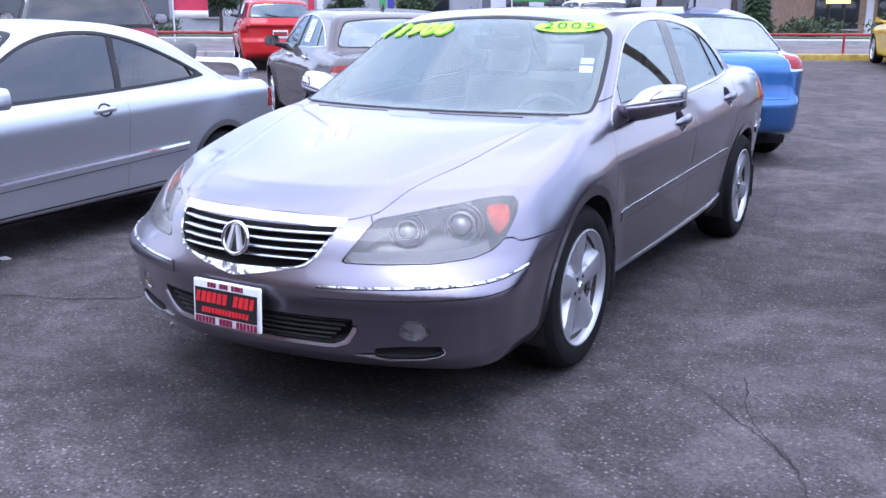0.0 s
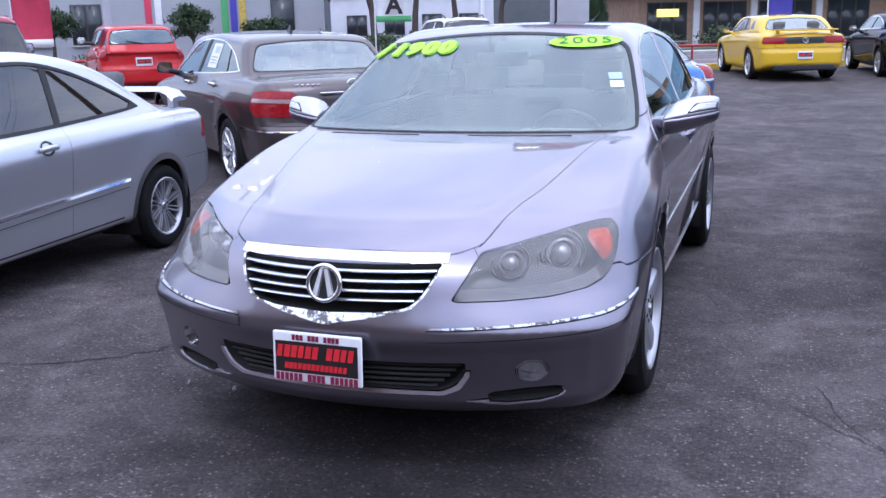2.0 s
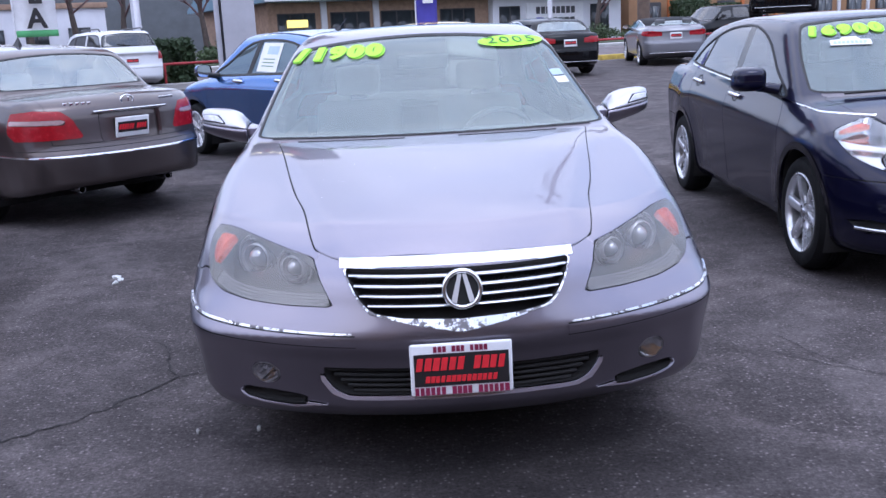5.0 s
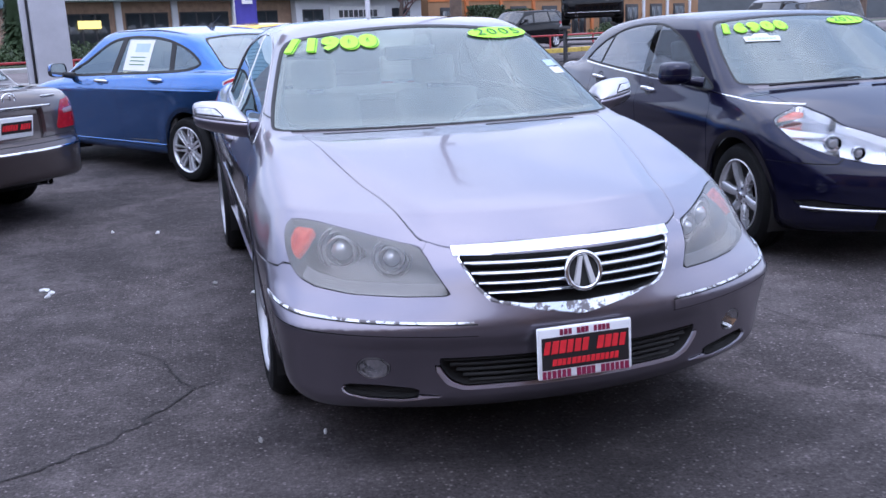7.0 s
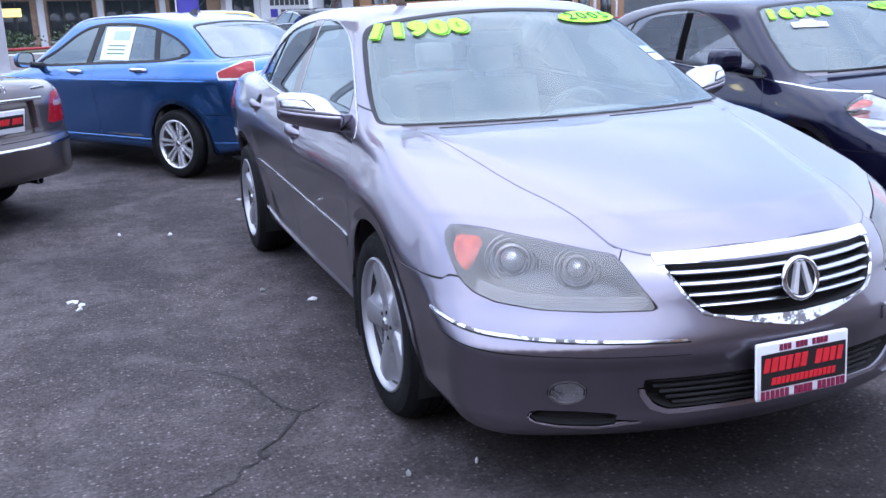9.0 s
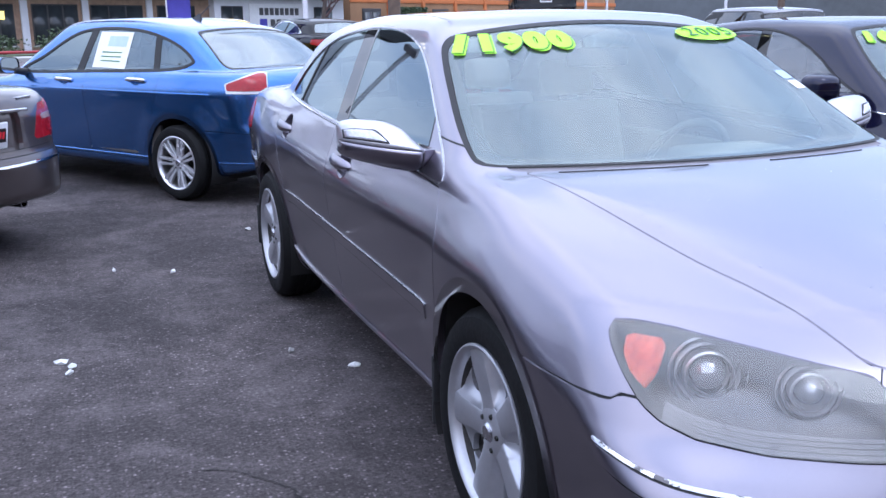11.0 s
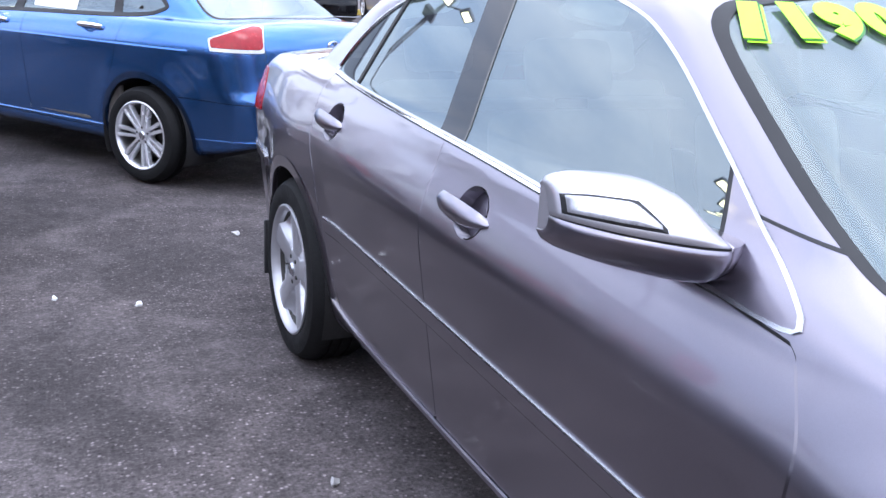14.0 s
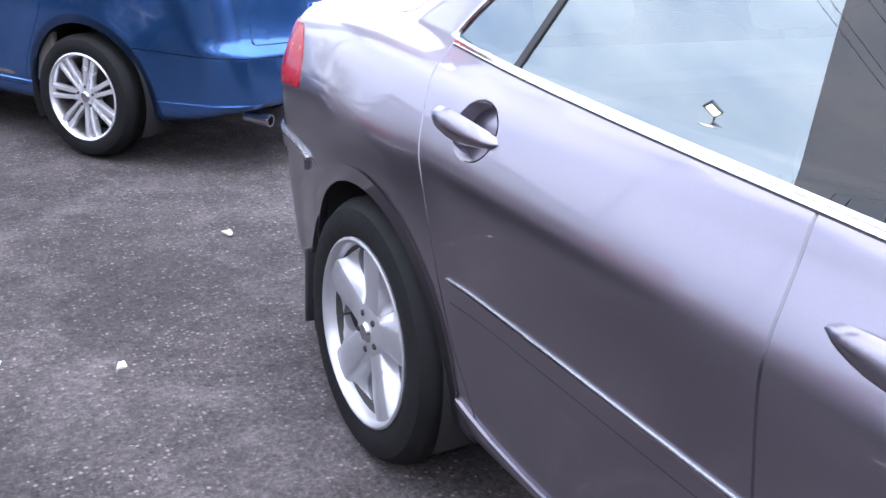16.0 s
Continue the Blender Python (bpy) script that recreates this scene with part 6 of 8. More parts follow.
def litter():
    rnd = random.Random(9)
    for k, (x, y, r) in enumerate(((-3.14, 7.94, 0.055), (-3.76, 6.91, 0.030), (-4.09, 7.07, 0.022), (-3.17, 4.95, 0.040), (-3.39, 5.24, 0.028), (-4.36, 5.47, 0.045), (-4.31, 5.40, 0.028), (-5.08, 3.27, 0.045), (-3.29, 2.93, 0.016), (-3.06, 2.92, 0.013), (-4.32, 5.32, 0.03))):
        n, r = 9, r * 0.75
        v = [(rnd.uniform(0.5, 1.2) * r * math.cos(2 * math.pi * i / n), rnd.uniform(0.4, 0.9) * r * math.sin(2 * math.pi * i / n), rnd.uniform(0.002, 0.018)) for i in range(n)] + [(0, 0, 0.022)]
        v += [(p[0] * 0.8, p[1] * 0.8, 0.0) for p in v[:n]]
        f = [(i, (i + 1) % n, n) for i in range(n)] + [(i, n + 1 + i, n + 1 + (i + 1) % n, (i + 1) % n) for i in range(n)]
        ob = mesh_part("paper_scrap", v, f, PAPER if k % 4 else CONCRETE, smooth=False)
        ob.matrix_basis = pose(x, y, float(ground_z(y, x)) + 0.001, 0, 0, rnd.uniform(0, 360))
        tagged(ob, "crumpled white scrap lying on the asphalt", "litter", "scraps on the ground")


litter()


def rear_blocker():
    """A plain unseen building, added behind the camera to darken low reflections."""
    b = thing("office_building", "plain dark unseen building added behind the lot", "building", pose(-4, -9.5, 0.0))
    box_part("wall", BROWN_WALL, b, (-34, 34, -12, 0, -0.3, 5.2), 0.02)
    box_part("parapet", DARK_STEEL, b, (-34.2, 34.2, -12.2, 0.2, 5.2, 5.6), 0.03)
    for k in range(11):
        o = new("window")
        o.parent, o.matrix_basis = b, pose(-30 + 6 * k, 0.0, 0)
        box_part("window_frame", DARK_FRAME, o, (-2.2, 2.2, -0.02, 0.06, 0.5, 3.2), 0.01)
        box_part("pane", DARK_FRAME, o, (-2.1, 2.1, 0.05, 0.075, 0.6, 3.1), 0.0)


rear_blocker()
HERO = Shape(
    base=2.80, hub=0.335, arch=0.378,
    plan=curve((-1.1, 0.925), (-0.5, 0.930), (0.0, 0.920), (0.6, 0.912), (1.4, 0.915), (2.4, 0.915), (2.9, 0.915), (3.4, 0.885), (3.9, 0.84)),
    shoulder=curve((-1.0, 0.56), (-0.5, 0.62), (0.0, 0.77), (1.4, 0.82), (2.8, 0.87), (3.8, 0.88)),
    top=curve((-1.2, 0.70), (-1.0, 0.755), (-0.7, 0.835), (-0.3, 0.918), (0.15, 0.998), (0.5, 1.035), (2.6, 1.10), (3.1, 1.12), (3.5, 1.11), (3.75, 1.085), (3.9, 1.06)),
    crown=curve((-1.1, 0.13), (-0.6, 0.125), (-0.2, 0.07), (0.2, 0.035), (1.5, 0.05), (3.2, 0.06), (3.9, 0.10)),
    dome=curve((-1.1, 0.33), (-0.5, 0.50), (0.3, 0.70)), hood_rise=0.012,
    front=curve((0.18, -0.985), (0.22, -1.03), (0.26, -1.050), (0.30, -1.055), (0.36, -1.066), (0.42, -1.082), (0.49, -1.105), (0.56, -1.09), (0.66, -1.06), (0.73, -1.01), (0.80, -0.93)),
    bow=curve((0.26, 0.335), (0.48, 0.345), (0.54, 0.40), (0.61, 0.50), (0.69, 0.55), (0.78, 0.56)), bow4=0.06, k_nose=0.11, low=0.13,
    rear=curve((0.2, 3.66), (0.35, 3.80), (0.60, 3.82), (0.85, 3.80), (1.0, 3.77), (1.1, 3.72)), bow_r=0.25, bow_r4=0.15,
    bottom=curve((-1.2, 0.205), (-0.6, 0.185), (0.5, 0.19), (2.4, 0.19), (3.2, 0.22), (3.9, 0.30)),
    belt=curve((0.0, 0.95), (0.5, 0.965), (2.6, 1.085), (3.2, 1.1)),
    g_plan=curve((-0.2, 0.79), (0.4, 0.82), (1.2, 0.825), (2.2, 0.81), (2.8, 0.76), (3.2, 0.70)),
    ws=(0.125, 0.982, 1.90, 0.25), ws_curve=0.25, bl=(3.12, 1.08, 1.9, 0.25), bl_curve=0.5,
    roof=curve((0.5, 1.35), (0.9, 1.432), (1.3, 1.467), (1.7, 1.475), (2.1, 1.458), (2.5, 1.412), (2.9, 1.335)),
)
# ---------- the grey sedan in the middle of the lot ----------
PAINT_GREY = paint("mauve-grey metallic paint", (0.242, 0.223, 0.266), metal=1.0, rough=0.31)
# paler copy of the body paint; the sky's brightness is painted into the caps
PAINT_SKYLIT = paint("sky-lit mauve-grey mirror paint", (0.50, 0.49, 0.53), metal=0.7, rough=0.32)
HERO_AT = pose(-2.32, 3.44, 0.02, 0, 0, 1.23)


def hero_car():
    S = HERO
    ab = np.abs
    ws_x = curve((0.96, 0.770), (1.05, 0.750), (1.2, 0.692), (1.33, 0.632), (1.43, 0.575))
    ws = lambda x, y, z: smax(smax(ab(x) - ws_x(z), np.maximum(S.ws[0] + 0.024 + (S.ws[3] + 0.02) * x * x - y, np.maximum(y - 1.6, 0.8 - z)), 0.06), z - (1.408 - 0.05 * x * x / 0.36), 0.05)
    rw_x = curve((1.08, 0.66), (1.2, 0.62), (1.40, 0.52))
    rw = lambda x, y, z: smax(smax(ab(x) - rw_x(z), np.maximum(np.maximum(2.0 - y, 0.8 - z), y - (S.bl[0] - 0.02 - 0.25 * x * x)), 0.06), z - 1.40, 0.05)
    dlo = [(0.41, 0.945), (0.575, 1.06), (0.76, 1.175), (0.95, 1.285), (1.12, 1.352), (1.4, 1.40), (1.72, 1.405), (2.05, 1.375), (2.3, 1.31), (2.48, 1.215), (2.60, 1.10), (2.56, 1.08), (2.0, 1.045), (1.4, 1.012), (0.8, 0.972)]
    hood_x = curve((-0.9, 0.43), (-0.85, 0.455), (-0.56, 0.512), (-0.425, 0.548), (0.1, 0.645), (0.227, 0.672), (0.36, 0.735))
    hood_f = curve((0.0, -0.99), (0.36, -0.925), (0.40, -0.90), (0.455, -0.85), (0.6, -0.80))
    hood = lambda x, y, z: np.maximum(np.maximum(ab(x) - hood_x(y), y - (S.ws[0] - 0.015 + S.ws[3] * x * x)), np.maximum(hood_f(ab(x)) - y, 0.66 - z))
    bumper_f = lambda x, y, z: np.minimum(np.maximum(y + 0.60, np.minimum(ab(x) + y + 0.43, z - 0.66)), np.maximum(z - 0.646, y + 0.10))
    bumper_r = lambda x, y, z: np.minimum(np.maximum(z - 0.68, 2.9 - y), np.maximum(z - 0.74, 3.6 - y))
    fd = curve((0.25, 0.415), (0.5, 0.365), (0.79, 0.337), (0.90, 0.388), (0.945, 0.425), (1.02, 0.52))
    md = curve((0.3, 1.552), (0.637, 1.57), (1.007, 1.593), (1.2, 1.62))
    rd = curve((0.25, 2.30), (0.333, 2.319), (0.49, 2.392), (0.80, 2.495), (0.973, 2.561), (1.09, 2.60))
    belt = curve((0.4, 0.93), (0.8, 0.975), (1.4, 1.015), (2.0, 1.05), (2.6, 1.095))
    low = lambda x, y, z: np.maximum(np.maximum(0.285 - z, z - belt(y)), 0.6 - x)
    front_door = lambda x, y, z: np.maximum(np.maximum(fd(z) - y, y - md(z)), low(x, y, z))
    rear_door = lambda x, y, z: np.maximum(np.maximum(md(z) - y, y - rd(z)), low(x, y, z))
    trunk = lambda x, y, z: np.maximum(np.maximum(ab(x) - 0.62, S.bl[0] - 0.25 * x * x - y), 0.72 - z)

    # the lamp is outlined along the corner of the nose: across plus lengthwise, and height
    hl = outline([(-0.602, 0.594), (-0.395, 0.591), (-0.158, 0.593), (0.029, 0.606), (0.127, 0.626), (0.194, 0.652), (0.255, 0.696), (0.303, 0.738), (0.324, 0.764), (0.316, 0.782), (0.251, 0.785),
                  (0.135, 0.779), (-0.105, 0.758), (-0.278, 0.740), (-0.407, 0.727), (-0.468, 0.694), (-0.540, 0.644)])
    lamp = lambda x, y, z: np.maximum(np.maximum(inside(hl, x + y, z), 0.33 - x), y + 0.35)
    am = outline([(0.150, 0.768), (0.272, 0.771), (0.272, 0.735), (0.238, 0.700), (0.195, 0.682), (0.165, 0.715)])
    amber = lambda x, y, z: np.maximum(np.maximum(inside(am, x + y, z), 0.33 - x), y + 0.35)
    gr = outline([(-0.358, 0.704), (0.358, 0.704), (0.345, 0.678), (0.327, 0.642), (0.305, 0.608), (0.272, 0.580), (0.18, 0.566), (0.0, 0.560), (-0.18, 0.566), (-0.272, 0.580), (-0.305, 0.608), (-0.327, 0.642), (-0.345, 0.678)])
    grille = lambda x, y, z: np.maximum(inside(gr, x, z), y + 0.7)
    gs = outline([(-0.365, 0.7045), (0.365, 0.7045), (0.352, 0.677), (0.335, 0.640), (0.314, 0.604), (0.284, 0.576), (0.15, 0.545), (0.025, 0.523), (0.0, 0.520), (-0.025, 0.523), (-0.15, 0.545), (-0.284, 0.576), (-0.314, 0.604), (-0.335, 0.640), (-0.352, 0.677)])
    surround = lambda x, y, z: np.maximum(inside(gs, x, z), y + 0.7)
    bar = (lambda x, y, z: np.maximum(ab(x) - 0.372, y + 0.75), lambda x, y, z: 0.711 - 0.05 * x * x - z, lambda x, y, z: z - 0.7345 + 0.05 * x * x)
    du = outline([(-0.450, 0.395), (0.450, 0.395), (0.434, 0.355), (0.408, 0.320), (0.365, 0.301), (0.0, 0.305), (-0.365, 0.301), (-0.408, 0.320), (-0.434, 0.355)])
    duct = lambda x, y, z: np.maximum(inside(du, x, z), y + 0.6)
    dl = outline([(-0.472, 0.395), (0.472, 0.395), (0.452, 0.348), (0.422, 0.304), (0.37, 0.284), (0.0, 0.286), (-0.37, 0.284), (-0.422, 0.304), (-0.452, 0.348)])
    duct_lip = lambda x, y, z: np.maximum(np.maximum(inside(dl, x, z), z - 0.37), y + 0.6)
    fog = lambda x, y, z: np.maximum(np.hypot((x - 0.640) / 1.30, z - 0.362) - 0.033, y + 0.5)
    fog_ring = lambda x, y, z: np.maximum(np.hypot((x - 0.640) / 1.28, z - 0.362) - 0.0375, y + 0.5)
    sl = outline([(0.478, 0.268), (0.52, 0.290), (0.62, 0.300), (0.712, 0.302), (0.733, 0.292), (0.715, 0.274), (0.66, 0.263), (0.56, 0.258)])
    slot = lambda x, y, z: np.maximum(inside(sl, x, z), y + 0.4)
    sq = outline([(0.440, 0.263), (0.53, 0.272), (0.62, 0.280), (0.712, 0.300), (0.740, 0.297), (0.724, 0.270), (0.665, 0.254), (0.56, 0.248)])
    slot_lip = lambda x, y, z: np.maximum(inside(sq, x, z), y + 0.4)
    mz = curve((-1.05, 0.513), (-0.93, 0.518), (-0.80, 0.530), (-0.62, 0.562), (-0.55, 0.574))
    mold_top = (lambda x, y, z: np.maximum(y + 0.595, 0.345 - x), lambda x, y, z: mz(y) - 0.001 - z, lambda x, y, z: z - mz(y) - 0.0055)
    mold_low = (lambda x, y, z: np.maximum(y + 0.605, 0.335 - x), lambda x, y, z: mz(y) - 0.0355 - z, lambda x, y, z: z - mz(y) + 0.0055)
    mold_line = (mold_low[0], lambda x, y, z: mz(y) - 0.0055 - z, lambda x, y, z: z - mz(y) + 0.001)
    mold_gap = (lambda x, y, z: np.maximum(y + 0.605, 0.335 - x), lambda x, y, z: mz(y) - 0.0405 - z, lambda x, y, z: z - mz(y) + 0.0360)
    sz = curve((0.46, 0.560), (1.6, 0.603), (2.40, 0.625))
    side_top = (lambda x, y, z: np.maximum(np.maximum(0.462 - y, y - 2.40), 0.6 - x), lambda x, y, z: sz(y) - 0.001 - z, lambda x, y, z: z - sz(y) - 0.003)
    side_low = (lambda x, y, z: np.maximum(np.maximum(0.475 - y, y - 2.39), 0.6 - x), lambda x, y, z: sz(y) - 0.0455 - z, lambda x, y, z: z - sz(y) + 0.0065)
    side_line = (side_low[0], lambda x, y, z: sz(y) - 0.0065 - z, lambda x, y, z: z - sz(y) + 0.001)
    side_gap = (lambda x, y, z: np.maximum(np.maximum(0.475 - y, y - 2.39), 0.6 - x), lambda x, y, z: sz(y) - 0.0505 - z, lambda x, y, z: z - sz(y) + 0.0460)
    pillar_seam = (lambda x, y, z: np.maximum(np.maximum(0.15 - y, y - 0.60), 0.70 - x), lambda x, y, z: 1.044 + 0.10 * (y - 0.4) - z, lambda x, y, z: z - 1.049 - 0.10 * (y - 0.4))
    bl_z = curve((0.43, 0.948), (0.8, 0.969), (1.4, 1.009), (2.0, 1.042), (2.58, 1.079))
    belt_trim = (lambda x, y, z: np.maximum(np.maximum(0.44 - y, y - 2.585), 0.5 - x), lambda x, y, z: bl_z(y) - 0.0045 - z, lambda x, y, z: z - bl_z(y) - 0.001)
    belt_seal = (belt_trim[0], lambda x, y, z: bl_z(y) - 0.0085 - z, lambda x, y, z: z - bl_z(y) + 0.0045)
    rz = curve((3.16, 0.655), (3.3, 0.675), (3.6, 0.69), (4.0, 0.69))
    rear_top = (lambda x, y, z: np.maximum(3.20 - y, 0.6 - x), lambda x, y, z: rz(y) + 0.010 - z, lambda x, y, z: z - rz(y) - 0.018)
    rear_low = (lambda x, y, z: np.maximum(3.22 - y, 0.6 - x), lambda x, y, z: rz(y) - 0.026 - z, lambda x, y, z: z - rz(y) - 0.0085)
    kz = curve((0.45, 0.270), (1.8, 0.279), (2.1, 0.285), (2.255, 0.299), (2.33, 0.32), (2.42, 0.354))
    sill = (lambda x, y, z: np.maximum(np.maximum(0.44 - y, y - 2.43), 0.6 - x), lambda x, y, z: kz(y) - 0.008 - z, lambda x, y, z: z - kz(y) - 0.008)
    fl = outline([(3.24, 0.86), (3.28, 0.94), (3.36, 1.015), (3.9, 1.02), (3.95, 0.82)])
    tail = lambda x, y, z: np.maximum(inside(fl, y, z), 0.45 - x)
    sun = lambda x, y, z: np.maximum(np.maximum(ab(x) - 0.40, ab(y - 1.42) - 0.25), 1.3 - z)

    cup = lambda yc, zc: (lambda x, y, z: np.maximum(np.hypot((y - yc) / 1.22, z - zc) - 0.056, 0.6 - x))
    cups = tuple(("handle_cup", cup(yc, zc), None, "each", 0, PAINT_GREY, 0.034) for yc, zc in ((1.345, 0.893), (2.350, 0.946)))

    car, sk = build_car(
        "sedan", "mauve-grey metallic sedan with chrome grille and green windscreen price", S, HERO_AT, PAINT_GREY, h=0.022,
        dlo=dlo, trim=SATIN, trim_width=0.006,
        pillars=(((0.49, 1.0), (0.56, 1.15), 0.13, PAINT_GREY), ((0.625, 1.0), (0.695, 1.15), 0.005, SEAL), ((1.575, 1.02), (1.665, 1.36), 0.066, PILLAR_GLOSS), ((2.33, 1.06), (2.22, 1.36), 0.010, SEAL)),
        ws=ws, rw=rw, hood=hood, bumper_f=bumper_f, bumper_r=bumper_r, doors=(("front_door", front_door), ("rear_door", rear_door)), trunk=trunk,
        lamps=(("headlamp", lamp, LENS_HAZY, "each", 0.001, LAMP_BOWL, 0.105), ("fog_lamp", fog, LENS, "each", -0.004, CHROME, 0.030), ("fog_lamp_ring", fog_ring, SATIN, "each", 0.002, None, 0), ("tail_lamp", tail, LAMP_RED, "each", 0.003, None, 0)),
        cuts=(("grille_backing", grille, None, "both", 0, GRIME, 0.07), ("grille_surround", surround, WORN_CHROME, "both", 0.004, None, 0), ("grille_top_bar", bar, CHROME, "both", 0.006, None, 0),
              ("intake_backing", duct, None, "both", 0, GRIME, 0.06), ("intake_lip", duct_lip, PAINT_GREY, "both", 0.006, None, 0),
              ("lower_slot", slot, None, "each", 0, GRIME, 0.03), ("slot_lip", slot_lip, PAINT_GREY, "each", 0.007, None, 0), *cups,
              ("bumper_moulding_chrome", mold_top, WORN_CHROME, "each", 0.006, None, 0), ("bumper_moulding", mold_low, PAINT_GREY, "each", 0.005, None, 0),
              ("pillar_seam", pillar_seam, SEAL, "each", 0.0005, None, 0), ("belt_trim", belt_trim, CHROME, "each", 0.006, None, 0), ("belt_seal", belt_seal, SEAL, "each", 0.001, None, 0), ("side_moulding_chrome", side_top, SATIN, "each", 0.005, None, 0), ("side_moulding", side_low, PAINT_GREY, "each", 0.004, None, 0), ("bumper_groove", mold_gap, SEAL, "each", 0.001, None, 0), ("bumper_line", mold_line, SEAL, "each", 0.002, None, 0), ("side_groove", side_gap, SEAL, "each", 0.001, None, 0), ("side_line", side_line, SEAL, "each", 0.002, None, 0), ("rear_moulding_chrome", rear_top, SATIN, "each", 0.010, None, 0), ("rear_moulding", rear_low, PAINT_GREY, "each", 0.010, None, 0), ("sill_trim", sill, PAINT_GREY, "each", 0.008, None, 0)),
        wheel=CAST_FIVE, wheel_r=0.345, rim=0.236, tyre_w=0.245, track=0.905, cloth=CLOTH_BEIGE, dash=DASH_BEIGE, roof_glass=sun, belt=0.97, wheel_dz=-0.02, frit=0.022)

    # bars of the grille and of the intake follow the bow of the nose
    for k in range(4):
        z = 0.683 - 0.0285 * k
        xe = (0.346, 0.331, 0.314, 0.290)[k]
        xs = np.linspace(-xe, xe, 19)
        ys = S.front_y(ab(xs), np.full(19, z)) + 0.004
        v, f = [], []
        for x, y in zip(xs, ys):
            v += [(x, y + 0.025, z - 0.004), (x, y, z - 0.0048), (x, y - 0.002, z - 0.001), (x, y + 0.001, z + 0.0030), (x, y + 0.03, z + 0.006)]
        for i in range(18):
            for q in range(4):
                f.append((i * 5 + q, i * 5 + 5 + q, i * 5 + 6 + q, i * 5 + 1 + q))
        edge_soft(mesh_part("grille_bar", v, f, SATIN, car), 50)
    for k in range(5):
        z = 0.312 + 0.019 * k
        xe = 0.35 + 0.020 * k
        xs = np.linspace(-xe, xe, 15)
        ys = S.front_y(ab(xs), np.full(15, z)) + 0.014
        v, f = tube([(x, y, z) for x, y in zip(xs, ys)], 0.006, 6)
        mesh_part("intake_bar", v, f, GRIME, car)

    # badge: an oval ring with two slanted bars
    bd = new("badge")
    bd.parent, bd.matrix_basis = car, pose(0.004, float(S.front_y(0.0, 0.65)) - 0.022, 0.650, -12)
    v, f = lathe([(0.056 + 0.008 * math.cos(a), 0.008 * math.sin(a)) for a in np.linspace(0, 2 * math.pi, 9)[:-1]], 32, "y", True)
    edge_soft(mesh_part("badge_ring", [(a * 1.0, b, c) for a, b, c in v], f, CHROME, bd), 80)
    lathe_part("badge_plate", [(0.0, 0.004), (0.052, 0.004), (0.054, 0.012), (0.0, 0.02)], GRIME, bd, 28, "y")
    for sx in (-1, 1):
        bm = bmesh.new()
        vs = [bm.verts.new(p) for p in ((sx * 0.001, -0.009, 0.046), (sx * 0.013, -0.009, 0.046), (sx * 0.036, -0.009, -0.036), (sx * 0.020, -0.009, -0.044))]
        face = bm.faces.new(vs)
        ext = bmesh.ops.extrude_face_region(bm, geom=[face])
        bmesh.ops.translate(bm, vec=(0, 0.014, 0), verts=[e for e in ext["geom"] if isinstance(e, bmesh.types.BMVert)])
        part("badge_bar", bm, BADGE, bd)

    licence_plate(car, (-0.012, -1.128, 0.410), -3)
    box_part("plate_bracket", BLACK_PLASTIC, car, (-0.13, 0.10, -1.118, -1.07, 0.35, 0.46), 0.006)

    sk.emit("turn_signal", sk.cut(sk.polys, amber)[0], LAMP_ORANGE, car, "each", push=-0.012, flange=0.02, label="orange turn signal behind the lens")
    # a ribbed clear strip along the foot of each headlamp
    foot = curve((-0.602, 0.594), (-0.395, 0.591), (-0.158, 0.593), (0.029, 0.606), (0.127, 0.626), (0.194, 0.652))
    for k in range(4):
        za, zb = 0.004 + 0.0095 * k, 0.0115 + 0.0095 * k
        rib = (lambda x, y, z: lamp(x, y, z) + 0.004, lambda x, y, z: z - foot(x + y) - zb, lambda x, y, z: foot(x + y) + za - z, lambda x, y, z: x + y - 0.13)
        sk.emit("lamp_rib", sk.region(sk.polys, rib)[0], LAMP_RIB, car, "each", push=-0.016 - 0.003 * k, flange=0.006)
    # projector lamps behind the headlamp lenses
    for sx in (-1, 1):
        for (px, py, pz, r) in ((0.534, -0.784, 0.677, 0.055), (0.672, -0.642, 0.686, 0.069)):
            o = new("projector_lamp")
            o.parent, o.matrix_basis = car, pose(sx * px, py, pz, 0, 0, sx * 28)
            lathe_part("projector_bowl", [(r * 1.16, -0.002), (r * 1.22, 0.004), (r * 1.12, 0.016), (r * 0.98, 0.040)], LAMP_CHROME, o, 36, "y")
            lathe_part("projector_ring", [(r * 0.98, -0.010), (r * 1.02, -0.006), (r * 1.00, 0.03), (r * 0.80, 0.05), (r * 0.86, 0.004), (r * 0.94, -0.008)], LAMP_WHITE, o, 36, "y")
            lathe_part("inner_ring", [(r * 0.70, -0.014), (r * 0.76, -0.010), (r * 0.74, 0.02), (r * 0.56, 0.02), (r * 0.62, -0.006)], LAMP_CHROME, o, 32, "y")
            lathe_part("projector_lens", [(0.0, -0.030), (r * 0.22, -0.027), (r * 0.42, -0.016), (r * 0.54, 0.0), (r * 0.57, 0.012)], LENS_BALL, o, 28, "y")
        # door mirrors, handles
        wing_mirror(car, sx, (0.850, 0.635, 1.056), 0.226, PAINT_GREY, PAINT_SKYLIT, INDICATOR)
        pull_handle(car, S, 1.385, 0.892, 0.262, sx, PAINT_GREY)
        pull_handle(car, S, 2.390, 0.946, 0.250, sx, PAINT_GREY)
